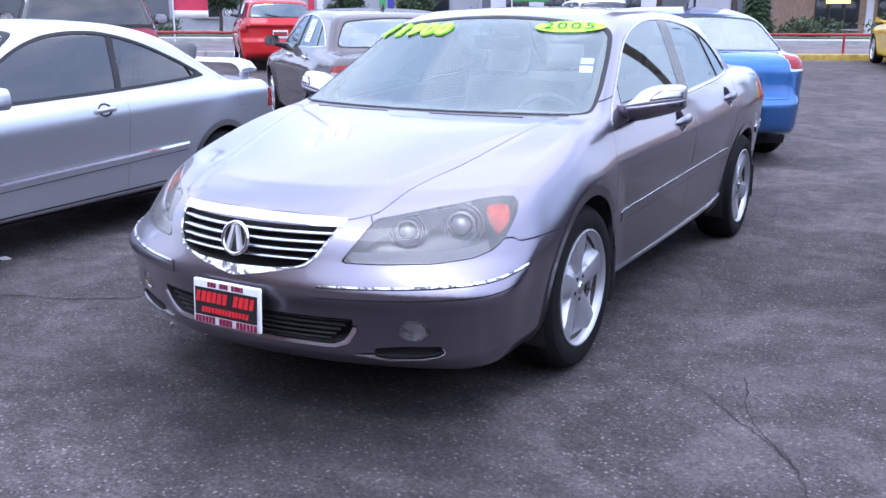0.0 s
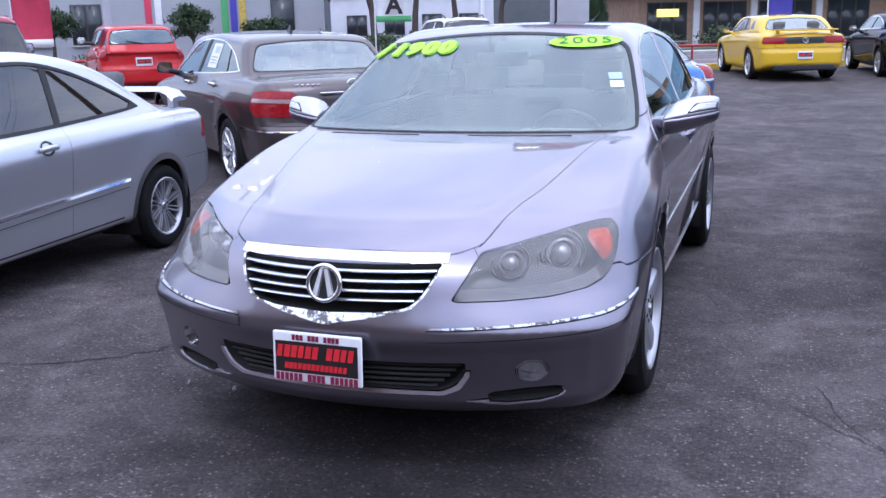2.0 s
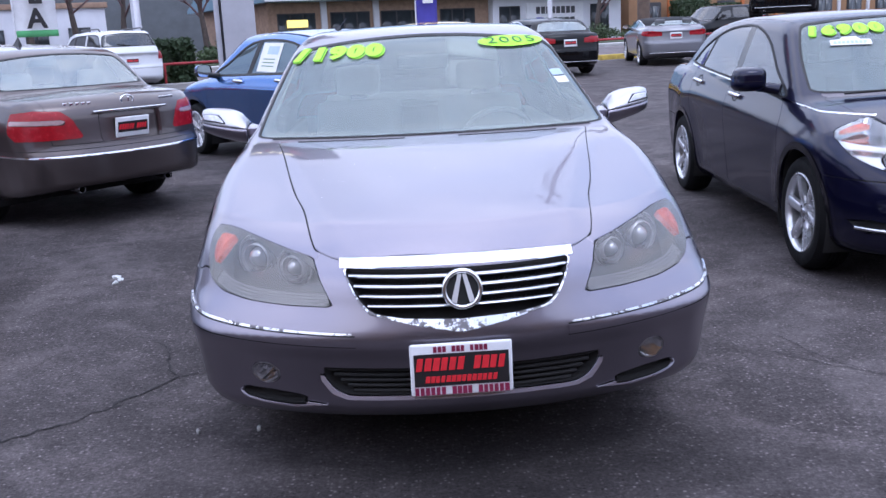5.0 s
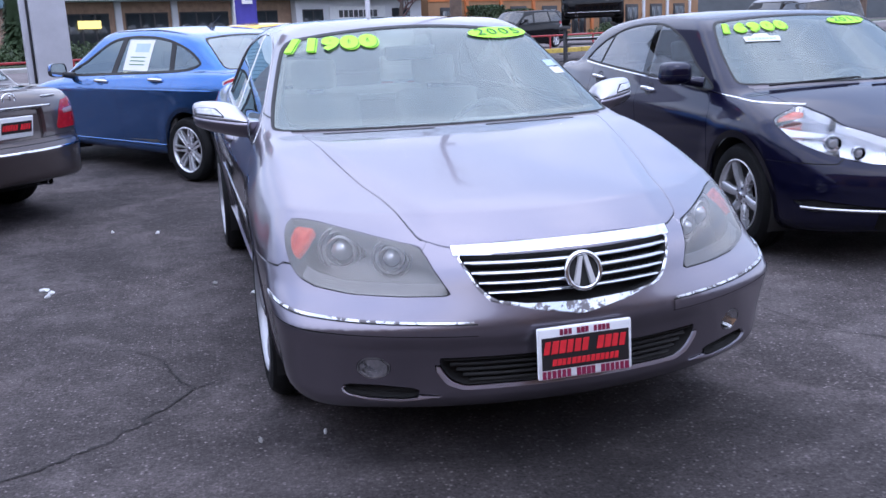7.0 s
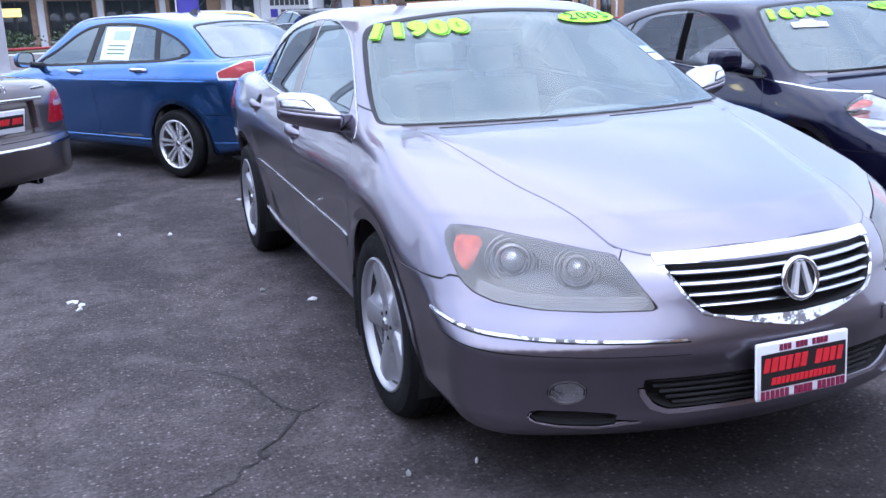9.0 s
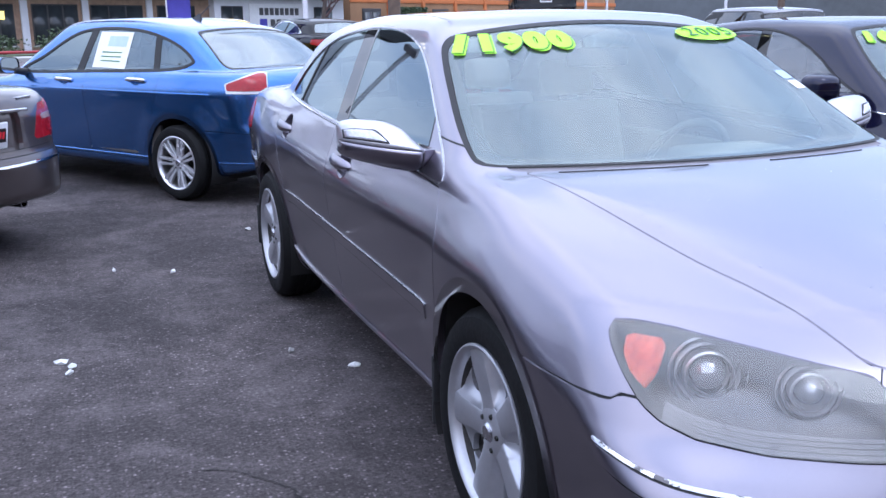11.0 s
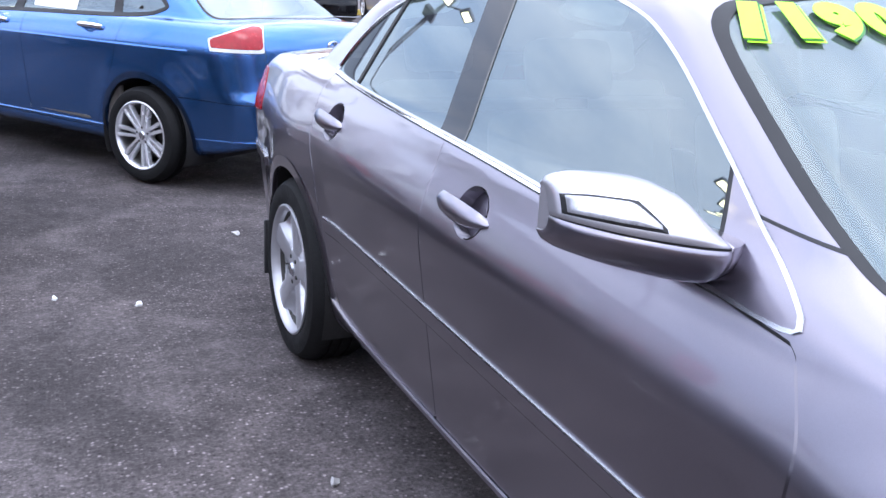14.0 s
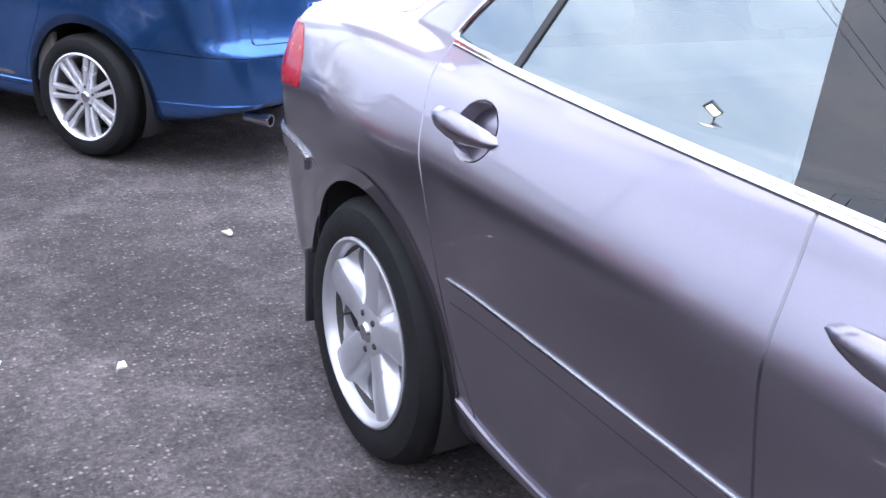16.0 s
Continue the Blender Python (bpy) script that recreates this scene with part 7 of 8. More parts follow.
        # mud flaps behind the wheels
        for fy in (0.395, 2.80 + 0.395):
            box_part("mud_flap", BLACK_PLASTIC, car, (min(sx * 0.74, sx * 0.895), max(sx * 0.74, sx * 0.895), fy - 0.012, fy + 0.002, 0.19, 0.42), 0.006)
    wiper(car, S, 0.10, 0.60, 0.0, -0.005, 0.0045)
    wiper(car, S, -0.58, -0.05, 0.0, -0.005, 0.0045)
    # rain drops on the hood
    rnd = random.Random(21)
    v, f = [], []
    for k in range(260):
        x, y = rnd.uniform(-0.66, 0.66), rnd.triangular(-0.75, 0.17, 0.10)
        r = rnd.choice((0.0010, 0.0014, 0.002, 0.0028))
        if abs(x) > 0.60 + 0.2 * y:
            continue
        z = float(S.top_z(abs(x), y))
        n0 = len(v)
        for q in range(7):
            v.append((x + r * math.cos(q * 0.8976), y + r * 1.3 * math.sin(q * 0.8976), float(z) - 0.0004))
        v.append((x, y, z + r * 0.5))
        f += [(n0 + q, n0 + (q + 1) % 7, n0 + 7) for q in range(7)]
    tagged(mesh_part("rain_drops", v, f, DROP, car), "small rain drops lying on the paint", kind="stuff")
    box_part("rear_view_mirror", BLACK_PLASTIC, car, (-0.13, 0.13, 0.93, 0.96, 1.25, 1.32), 0.012)

    price_on(car, S, "11900", -0.597, 0.089, 1.347, 0.150, 0.435, 1.362, "2005")
    m4 = glass_frame(S, 0.628, 1.20)
    for k, mt in enumerate((PAPER_BLUE, PAPER)):
        bm = bmesh.new()
        put_box(bm, -0.03, 0.03, 0.002 - 0.066 * k, 0.056 - 0.066 * k, -0.006, -0.005)
        bm.transform(m4)
        part("window_sticker", bm, mt, car, "small service sticker")
    return car


hero_car()
# ---------- the other cars of the lot ----------
def make_shape(base, fo, ro, w, H, cowl, nose_z, deck_z, ws_slope, bl_y, bl_slope, belt0, belt1, hub=0.32, arch=0.355, bow=0.42, tail_z=None, g_w=None, g_top=0.40, bottom=0.19,
               tail_in=0.10, bl_bow=0.22, nose_in=0.16, plan_r=0.06, ws_bow=0.30, roof_k=0.09, bl_curve=0.45, hood_crown=0.12, roof_back=None, shoulder=0.80, tum=0.40, k_tail=0.14, bow_r=0.22, low=0.10):
    """A car's shape from a few measures: fo and ro are the overhangs, cowl the (y, z) of the windscreen's foot in the middle."""
    end = base + ro
    g_w = g_w or w - 0.085
    tail_z = tail_z or deck_z - 0.03
    cy, cz = cowl
    peak = H
    y_head = cy + (H - 0.06 - cz) * ws_slope
    y_back = bl_y - (H - 0.08 - belt1) * bl_slope
    roof_back = roof_back if roof_back is not None else H - 0.05
    top_pts = [(-fo - 0.1, nose_z - 0.05), (-fo + 0.10, nose_z), (-fo * 0.45, nose_z + (cz - nose_z) * 0.52), (cy, cz), (cy + 0.4, cz + 0.03), (bl_y - 0.35, deck_z), (bl_y + 0.1, deck_z), (end + 0.1, tail_z)]
    if bl_y + 0.1 >= end + 0.05:
        top_pts = top_pts[:-3] + [(end - 0.3, deck_z), (end + 0.1, tail_z)]
    mid = (y_head + max(y_back, y_head + 0.4)) / 2
    return Shape(
        base=base, hub=hub, arch=arch,
        plan=curve((-fo, w - plan_r), (-0.4, w - 0.012), (0.1, w), (base * 0.5, w), (base, w), (base + 0.4, w - 0.02), (end, w - plan_r - 0.01)),
        shoulder=curve((-fo, shoulder - 0.12), (0.0, shoulder - 0.04), (base, shoulder + 0.05), (end, shoulder + 0.06)),
        top=curve(*top_pts), crown=curve((-fo, hood_crown), (cy, 0.09), (base * 0.6, 0.05), (base + 0.3, 0.05), (end, 0.09)),
        front=curve((0.16, -fo + 0.16), (0.24, -fo + 0.05), (0.34, -fo + 0.01), (0.46, -fo), (0.58, -fo + 0.02), (nose_z - 0.03, -fo + 0.06), (nose_z + 0.08, -fo + nose_in)), bow=bow, bow4=0.10,
        rear=curve((0.18, end - 0.18), (0.30, end - 0.04), (0.40, end), (0.60, end - 0.005), (0.68, end - 0.04), (deck_z - 0.05, end - 0.05 - tail_in * 0.4), (deck_z + 0.06, end - 0.05 - tail_in)),
        bow_r=bow_r, bow_r4=0.12, k_tail=k_tail,
        bottom=curve((-fo, bottom + 0.04), (-0.4, bottom), (base + 0.2, bottom), (end, bottom + 0.15)),
        belt=curve((0.0, belt0 - 0.02), (cy + 0.4, belt0), (base, belt1), (base + 0.5, belt1)),
        g_plan=curve((cy - 0.2, g_w - 0.03), (cy + 0.4, g_w), (base * 0.5, g_w), (base * 0.85, g_w - 0.02), (base + 0.2, g_w - 0.06), (base + 0.7, g_w - 0.11)), g_tum=g_top, g_curve=0.10,
        ws=(cy - 0.02, cz - 0.015, ws_slope, ws_bow), ws_curve=0.22, bl=(bl_y, belt1, bl_slope, bl_bow), bl_curve=bl_curve,
        roof=curve((y_head - 0.4, peak - 0.10), (y_head, peak - 0.035), (mid, peak), (max(y_back, mid + 0.2), roof_back), (max(y_back, mid + 0.2) + 0.6, roof_back - 0.09)), k_roof=roof_k, tum=tum, low=low)


def screens(S, H, w_low, w_top, header=0.055):
    """Regions of the windscreen and the rear window."""
    zl, zt = S.ws[1], H - header
    wx = curve((zl, w_low), ((zl + zt) / 2, (w_low + w_top) / 2 + 0.02), (zt, w_top))
    front = lambda x, y, z: smax(smax(np.abs(x) - wx(z), np.maximum(np.maximum(S.ws[0] + 0.05 + S.ws[3] * x * x - y, 0.8 - z), y - S.base * 0.55), 0.06), z - (zt - 0.10 * x * x), 0.05)
    bz, bt = S.bl[1], H - header - 0.03
    bx = curve((bz, w_low - 0.06), (bt, w_top - 0.05))
    back = lambda x, y, z: smax(smax(np.abs(x) - bx(z), np.maximum(S.base * 0.6 - y, np.maximum(y - (S.bl[0] - 0.03 - S.bl[3] * x * x), bz + 0.025 - z)), 0.06), z - (bt - 0.12 * x * x), 0.05)
    return front, back


def common(S, fo, ro, hood_w=(0.5, 0.7), seam=0.62, door=(0.36, 1.50, 2.45), belt=0.95, sill=0.29, trunk_w=0.60, trunk_low=0.62, bump_z=0.62, coupe=False, hatch=False):
    """Regions of the panels that all cars have."""
    ab = np.abs
    hx = curve((-fo, hood_w[0]), (S.ws[0] + 0.1, hood_w[1]))
    hood = lambda x, y, z: np.maximum(np.maximum(ab(x) - hx(y), y - (S.ws[0] - 0.01 + S.ws[3] * x * x)), np.maximum(-fo + 0.13 + 0.45 * x * x - y, 0.6 - z))
    bf = lambda x, y, z: np.minimum(y + fo - 0.28, np.maximum(z - seam, y + 0.1))
    end = S.base + ro
    br = lambda x, y, z: np.maximum(z - bump_z, S.base + 0.30 - y)
    tr = lambda x, y, z: np.maximum(np.maximum(ab(x) - trunk_w, (S.bl[0] - S.bl[3] * x * x if not hatch else S.base + 0.3) - y), trunk_low - z)
    low = lambda x, y, z: np.maximum(np.maximum(sill - z, z - S.belt(y) - (0.02 if not hatch else 0.0)), 0.55 - x)
    a, b, c = door
    front = curve((0.25, a + 0.06), (0.6, a), (0.8, a), (1.0, a + 0.12))
    back = curve((0.25, c - 0.28), (0.45, c - 0.20), (0.8, c - 0.02), (1.05, c + 0.05))
    fd = lambda x, y, z: np.maximum(np.maximum(front(z) - y, y - b - 0.04 * (z - 0.6)), low(x, y, z))
    rd = lambda x, y, z: np.maximum(np.maximum(b + 0.04 * (z - 0.6) - y, y - back(z)), low(x, y, z))
    return dict(hood=hood, bumper_f=bf, bumper_r=br, trunk=tr, doors=(("front_door", fd),) if coupe else (("front_door", fd), ("rear_door", rd)))


def tail_region(S, ro, pts, smooth=0):
    """A tail lamp that runs round the corner: (across, z) points, counted on from the tail along the side."""
    end = S.base + ro
    o = outline(pts, smooth)
    return lambda x, y, z: np.maximum(inside(o, x + np.maximum(end - 0.08 - 0.22 * x * x - y, 0.0), z), S.base + 0.35 - y)


def side_band(y0, y1, za, zb, half):
    """A thin strip along the side between two heights."""
    line = lambda y: za + (zb - za) * (y - y0) / (y1 - y0)
    return (lambda x, y, z: np.maximum(np.maximum(y0 - y, y - y1), 0.55 - x), lambda x, y, z: line(y) - half - z, lambda x, y, z: z - line(y) - half)


def rear_plate(car, S, z, tilt=8, full=False):
    y = float(S.front_y(0.0, z, True))
    licence_plate(car, (0.0, y + 0.012, z), -tilt, full, 180)


def badge_oval(car, y, z, material, a=0.05, c=0.036):
    b = new("badge")
    b.parent, b.matrix_basis = car, pose(0, y, z)
    v, f = lathe([(1.0 + 0.14 * math.cos(t), 0.14 * math.sin(t)) for t in np.linspace(0, 2 * math.pi, 7)[:-1]], 24, "y", True)
    edge_soft(mesh_part("badge_ring", [(p[0] * a, p[1] * a, p[2] * c) for p in v], f, material, b), 80)
    box_part("badge_stroke", material, b, (-a * 0.35, -a * 0.1, -0.004, 0.004, -c * 0.55, c * 0.7), 0.001)
    box_part("badge_stroke", material, b, (-a * 0.35, a * 0.5, -0.004, 0.004, -c * 0.6, -c * 0.3), 0.001)


def word_bars(car, x0, x1, z, h, n, S, material):
    """Raised letter-sized bars on the tail, for a maker's name."""
    o = new("name_badge")
    o.parent = car
    for i in range(n):
        xa = x0 + (x1 - x0) * i / n
        xb = xa + (x1 - x0) / n * 0.72
        y = float(S.front_y(abs((xa + xb) / 2), z, True))
        box_part("letter_bar", material, o, (min(xa, xb), max(xa, xb), y - 0.004, y + 0.006, z - h / 2, z + h / 2), 0.001)


def notice(car, sk, y0, y1, z0, z1):
    """A paper sheet that lies against the side glass, with a printed block and lines."""
    def box(ya, yb, za, zb):
        return (lambda x, y, z: np.maximum(ya - y, 0.4 - x), lambda x, y, z: y - yb, lambda x, y, z: za - z, lambda x, y, z: z - zb)
    sk.emit("window_notice", sk.region(sk.polys, box(y0, y1, z0, z1))[0], PAPER, car, "each", push=0.0005, flange=0.0, label="white paper notice in the window")
    w, h = y1 - y0, z1 - z0
    sk.emit("notice_print", sk.region(sk.polys, box(y0 + 0.32 * w, y1 - 0.12 * w, z0 + 0.60 * h, z1 - 0.12 * h))[0], PAPER_BLUE, car, "each", push=0.002, flange=0.0, label="printed picture block")
    for k in range(3):
        zz = z0 + (0.18 + 0.12 * k) * h
        sk.emit("notice_line", sk.region(sk.polys, box(y0 + 0.2 * w, y1 - 0.2 * w, zz, zz + 0.03 * h))[0], STICKER_DARK, car, "each", push=0.002, flange=0.0)


def antenna_fin(car, S, y, h=0.06):
    z = float(S.top_z(0.0, y))
    bm = bmesh.new()
    vs = [bm.verts.new(p) for p in ((-0.018, y - 0.06, z - 0.005), (0.018, y - 0.06, z - 0.005), (0.02, y + 0.05, z - 0.005), (-0.02, y + 0.05, z - 0.005), (0, y + 0.015, z + h), (0, y + 0.04, z + h * 0.9))]
    for f in ((0, 1, 2, 3), (0, 1, 4), (1, 2, 5, 4), (2, 3, 5), (3, 0, 4, 5)):
        bm.faces.new([vs[i] for i in f])
    part("roof_antenna", bm, BLACK_PLASTIC, car)


def at_lot(x, y, yaw, dz=0.0):
    a = radians(yaw)
    mx, my = x - math.sin(a) * 1.35, y + math.cos(a) * 1.35
    fwd = float(ground_z(y, x)), float(ground_z(my * 2 - y, mx * 2 - x))
    return Matrix.Translation((x, y, fwd[0] + dz)) @ pose(0, 0, 0, 0, 0, yaw) @ pose(0, 0, 0, math.degrees(math.atan2(fwd[1] - fwd[0], 2.7)))


def exhaust(car, x, y, z=0.27):
    lathe_part("exhaust_pipe", [(0.030, -0.12), (0.032, 0.03), (0.026, 0.03), (0.024, -0.10)], SATIN, car, 18, "y", at=(x, y, z), closed=True)


SILVER = paint("silver metallic paint", (0.56, 0.57, 0.61), metal=0.75, rough=0.30)
BROWN = paint("brown-grey metallic paint", (0.086, 0.069, 0.068), metal=0.75, rough=0.34)
BLUE = paint("bright blue metallic paint", (0.056, 0.165, 0.44), metal=0.9, rough=0.24)
NAVY = paint("dark navy metallic paint", (0.007, 0.007, 0.026), metal=0.45, rough=0.28, dust=0.0, coat=0.85)
YELLOW = paint("yellow paint", (0.66, 0.42, 0.015), metal=0.0, rough=0.4)
BLACK = paint("black paint", (0.004, 0.004, 0.005), metal=0.0, rough=0.35, dust=0.0, coat=0.6)
RED = paint("red paint", (0.52, 0.020, 0.022), metal=0.1, rough=0.38)
MAROON = paint("faded maroon paint", (0.28, 0.025, 0.05), metal=0.3, rough=0.42)
WHITE = paint("white paint", (0.74, 0.75, 0.78), metal=0.0, rough=0.4)
PLUM = paint("grey metallic paint", (0.20, 0.20, 0.22), metal=0.5, rough=0.36)
SOFT_TOP = surface("black cloth soft top", (0.012, 0.012, 0.014), 0.95, vary=0.3, scale=20)


def silver_coupe():
    S = make_shape(2.57, 0.90, 1.02, 0.85, 1.41, (0.10, 0.92), 0.62, 0.97, 1.75, 2.86, 2.05, 0.92, 0.99, hub=0.295, arch=0.335, hood_crown=0.08, roof_back=1.345, tail_in=0.10, bow_r=0.30, bottom=0.245)
    ws, rw = screens(S, 1.41, 0.70, 0.56)
    dlo = [(0.36, 0.935), (0.66, 1.12), (0.92, 1.25), (1.20, 1.322), (1.55, 1.332), (1.86, 1.275), (2.14, 1.175), (2.46, 1.025), (2.44, 0.995), (2.05, 0.968), (1.2, 0.935)]
    tail = tail_region(S, 1.02, [(0.30, 0.72), (0.30, 0.86), (0.98, 0.865), (1.00, 0.72)])
    car, sk = build_car("coupe", "silver two-door coupe with rear spoiler, parked on asphalt", S, at_lot(-5.645, 2.53, 5.98), SILVER, 0.03, dlo=dlo, trim=SEAL, trim_width=0.02,
                        pillars=(((1.58, 0.95), (1.68, 1.32), 0.026, SEAL),), glass=GLASS_DARK, ws=ws, rw=rw,
                        lamps=(("tail_lamp", tail, LAMP_RED, "each", 0.003, None, 0),),
                        cuts=(("side_moulding_bright", side_band(0.42, 2.16, 0.487, 0.547, 0.009), CHROME, "each", 0.012, None, 0),
                              ("side_moulding", side_band(0.42, 2.16, 0.459, 0.519, 0.017), SILVER, "each", 0.010, None, 0),
                              ("side_groove", side_band(0.42, 2.16, 0.438, 0.498, 0.004), SEAL, "each", 0.001, None, 0),
                              ("sill_groove", side_band(0.40, 2.10, 0.285, 0.300, 0.005), SEAL, "each", 0.001, None, 0),
                              ("fuel_flap", lambda x, y, z: np.maximum(smax(np.abs(y - 2.84) - 0.075, np.abs(z - 0.83) - 0.065, 0.03), 0.5 - np.abs(x)), SILVER, "each", 0.001, None, 0)),
                        wheel=MESH_TEN, wheel_r=0.295, rim=0.195, tyre_w=0.20, track=0.835, roof_z=1.50, **common(S, 0.90, 1.02, door=(0.30, 1.58, 2.3), coupe=True, bump_z=0.60, trunk_w=0.62, sill=0.25))
    for sx in (-1, 1):
        mirror_shell(car, S, (0.93, 0.52, 0.985), (0.19, 0.11, 0.125), sx, SILVER, SILVER, base_y=0.48)
        door_handle(car, S, 1.38, 0.845, 0.15, sx, SILVER, BLACK_PLASTIC, 2)
    # spoiler on two feet
    n = 21
    v, f = [], []
    for i in range(n):
        t = -1 + 2 * i / (n - 1)
        x = 0.66 * t
        drop = 0.07 * (max(0, abs(t) - 0.80) / 0.20) ** 2
        for dy, dz in ((0.0, 0.0), (0.02, 0.026), (0.12, 0.034), (0.205, 0.018), (0.20, 0.004), (0.10, -0.004)):
            v.append((x, 3.13 - 0.10 * t * t + dy, 1.065 + dz - drop))
    for i in range(n - 1):
        for q in range(6):
            f.append((i * 6 + q, i * 6 + (q + 1) % 6, i * 6 + 6 + (q + 1) % 6, i * 6 + 6 + q))
    f += [tuple(range(6)), tuple(range(6 * n - 1, 6 * n - 7, -1))]
    sp = edge_soft(mesh_part("spoiler", v, f, SILVER, car, "silver rear spoiler"), 50)
    for sx in (-1, 1):
        box_part("spoiler_foot", SILVER, sp, (sx * 0.58 - 0.025, sx * 0.58 + 0.025, 3.13, 3.21, 0.92, 1.06), 0.012)
    return car


def brown_sedan():
    ro = 1.19
    S = make_shape(2.925, 0.87, ro, 0.915, 1.47, (0.35, 0.99), 0.72, 1.085, 1.45, 3.36, 1.30, 0.985, 1.09, hub=0.335, arch=0.375, hood_crown=0.07, tail_in=0.08, k_tail=0.18, bow_r=0.28, roof_back=1.43, bl_curve=0.8, bottom=0.22)
    ws, rw = screens(S, 1.47, 0.76, 0.60, 0.06)
    dlo = [(0.75, 1.01), (1.05, 1.20), (1.3, 1.325), (1.6, 1.385), (2.0, 1.395), (2.4, 1.37), (2.75, 1.28), (3.0, 1.14), (3.02, 1.105), (2.5, 1.07), (1.6, 1.03)]
    tail = tail_region(S, ro, [(0.42, 0.745), (0.50, 0.90), (0.60, 0.962), (0.82, 0.975), (1.06, 0.955), (1.10, 0.80), (1.02, 0.740)])
    clear = tail_region(S, ro, [(0.53, 0.858), (0.57, 0.896), (1.07, 0.902), (1.07, 0.866)])
    car, sk = build_car("sedan", "dark brown-grey luxury sedan seen from its tail, on asphalt", S, at_lot(-7.836, 10.14, 229.7), BROWN, 0.03, dlo=dlo, trim=CHROME, trim_width=0.009,
                        pillars=(((1.72, 1.03), (1.80, 1.38), 0.05, SEAL), ((2.72, 1.08), (2.62, 1.34), 0.012, SEAL)), glass=GLASS_SIDE, ws=ws, rw=rw,
                        lamps=(("reversing_lamp", clear, LAMP_PINK, "each", 0.004, None, 0), ("tail_lamp", tail, LAMP_RED, "each", 0.003, None, 0)),
                        cuts=(("bumper_chrome", (lambda x, y, z: S.base + 0.40 - y, lambda x, y, z: 0.603 - z, lambda x, y, z: z - 0.617), CHROME, "both", 0.006, None, 0),
                              ("plate_recess", lambda x, y, z: np.maximum(smax(np.abs(x) - 0.29, np.abs(z - 0.815) - 0.115, 0.03), S.base + 0.8 - y), None, "both", 0, BROWN, 0.03),
                              ("side_moulding", side_band(0.45, 2.48, 0.50, 0.53, 0.02), BROWN, "each", 0.008, None, 0)),
                        wheel=TEN, wheel_r=0.335, rim=0.222, tyre_w=0.225, track=0.895, cloth=CLOTH_BEIGE, **common(S, 0.87, ro, door=(0.42, 1.62, 2.56), bump_z=0.66, trunk_w=0.66, trunk_low=0.70))
    end = S.base + ro
    y = float(S.front_y(0.0, 0.955, True))
    box_part("trunk_trim", CHROME, car, (-0.34, 0.34, y - 0.01, y + 0.018, 0.935, 0.955), 0.005)
    licence_plate(car, (0.0, float(S.front_y(0.0, 0.80, True)) - 0.012, 0.80), 8, False, 180)
    badge_oval(car, float(S.front_y(0.0, 1.015, True)) + 0.006, 1.015, CHROME, 0.058, 0.042)
    word_bars(car, 0.52, 0.30, 1.012, 0.026, 5, S, CHROME)
    word_bars(car, -0.33, -0.52, 1.005, 0.026, 5, S, CHROME)
    antenna_fin(car, S, 2.35, 0.07)
    exhaust(car, 0.42, end - 0.27, 0.31)
    exhaust(car, -0.42, end - 0.27, 0.31)
    for sx in (-1, 1):
        mirror_shell(car, S, (0.985, 0.80, 1.06), (0.18, 0.10, 0.125), sx, BROWN, BLACK_PLASTIC, base_y=0.76)
        door_handle(car, S, 1.40, 0.93, 0.20, sx, CHROME, BROWN)
        door_handle(car, S, 2.42, 0.96, 0.20, sx, CHROME, BROWN)
    notice(car, sk, 2.0, 2.32, 1.11, 1.35)
    return car


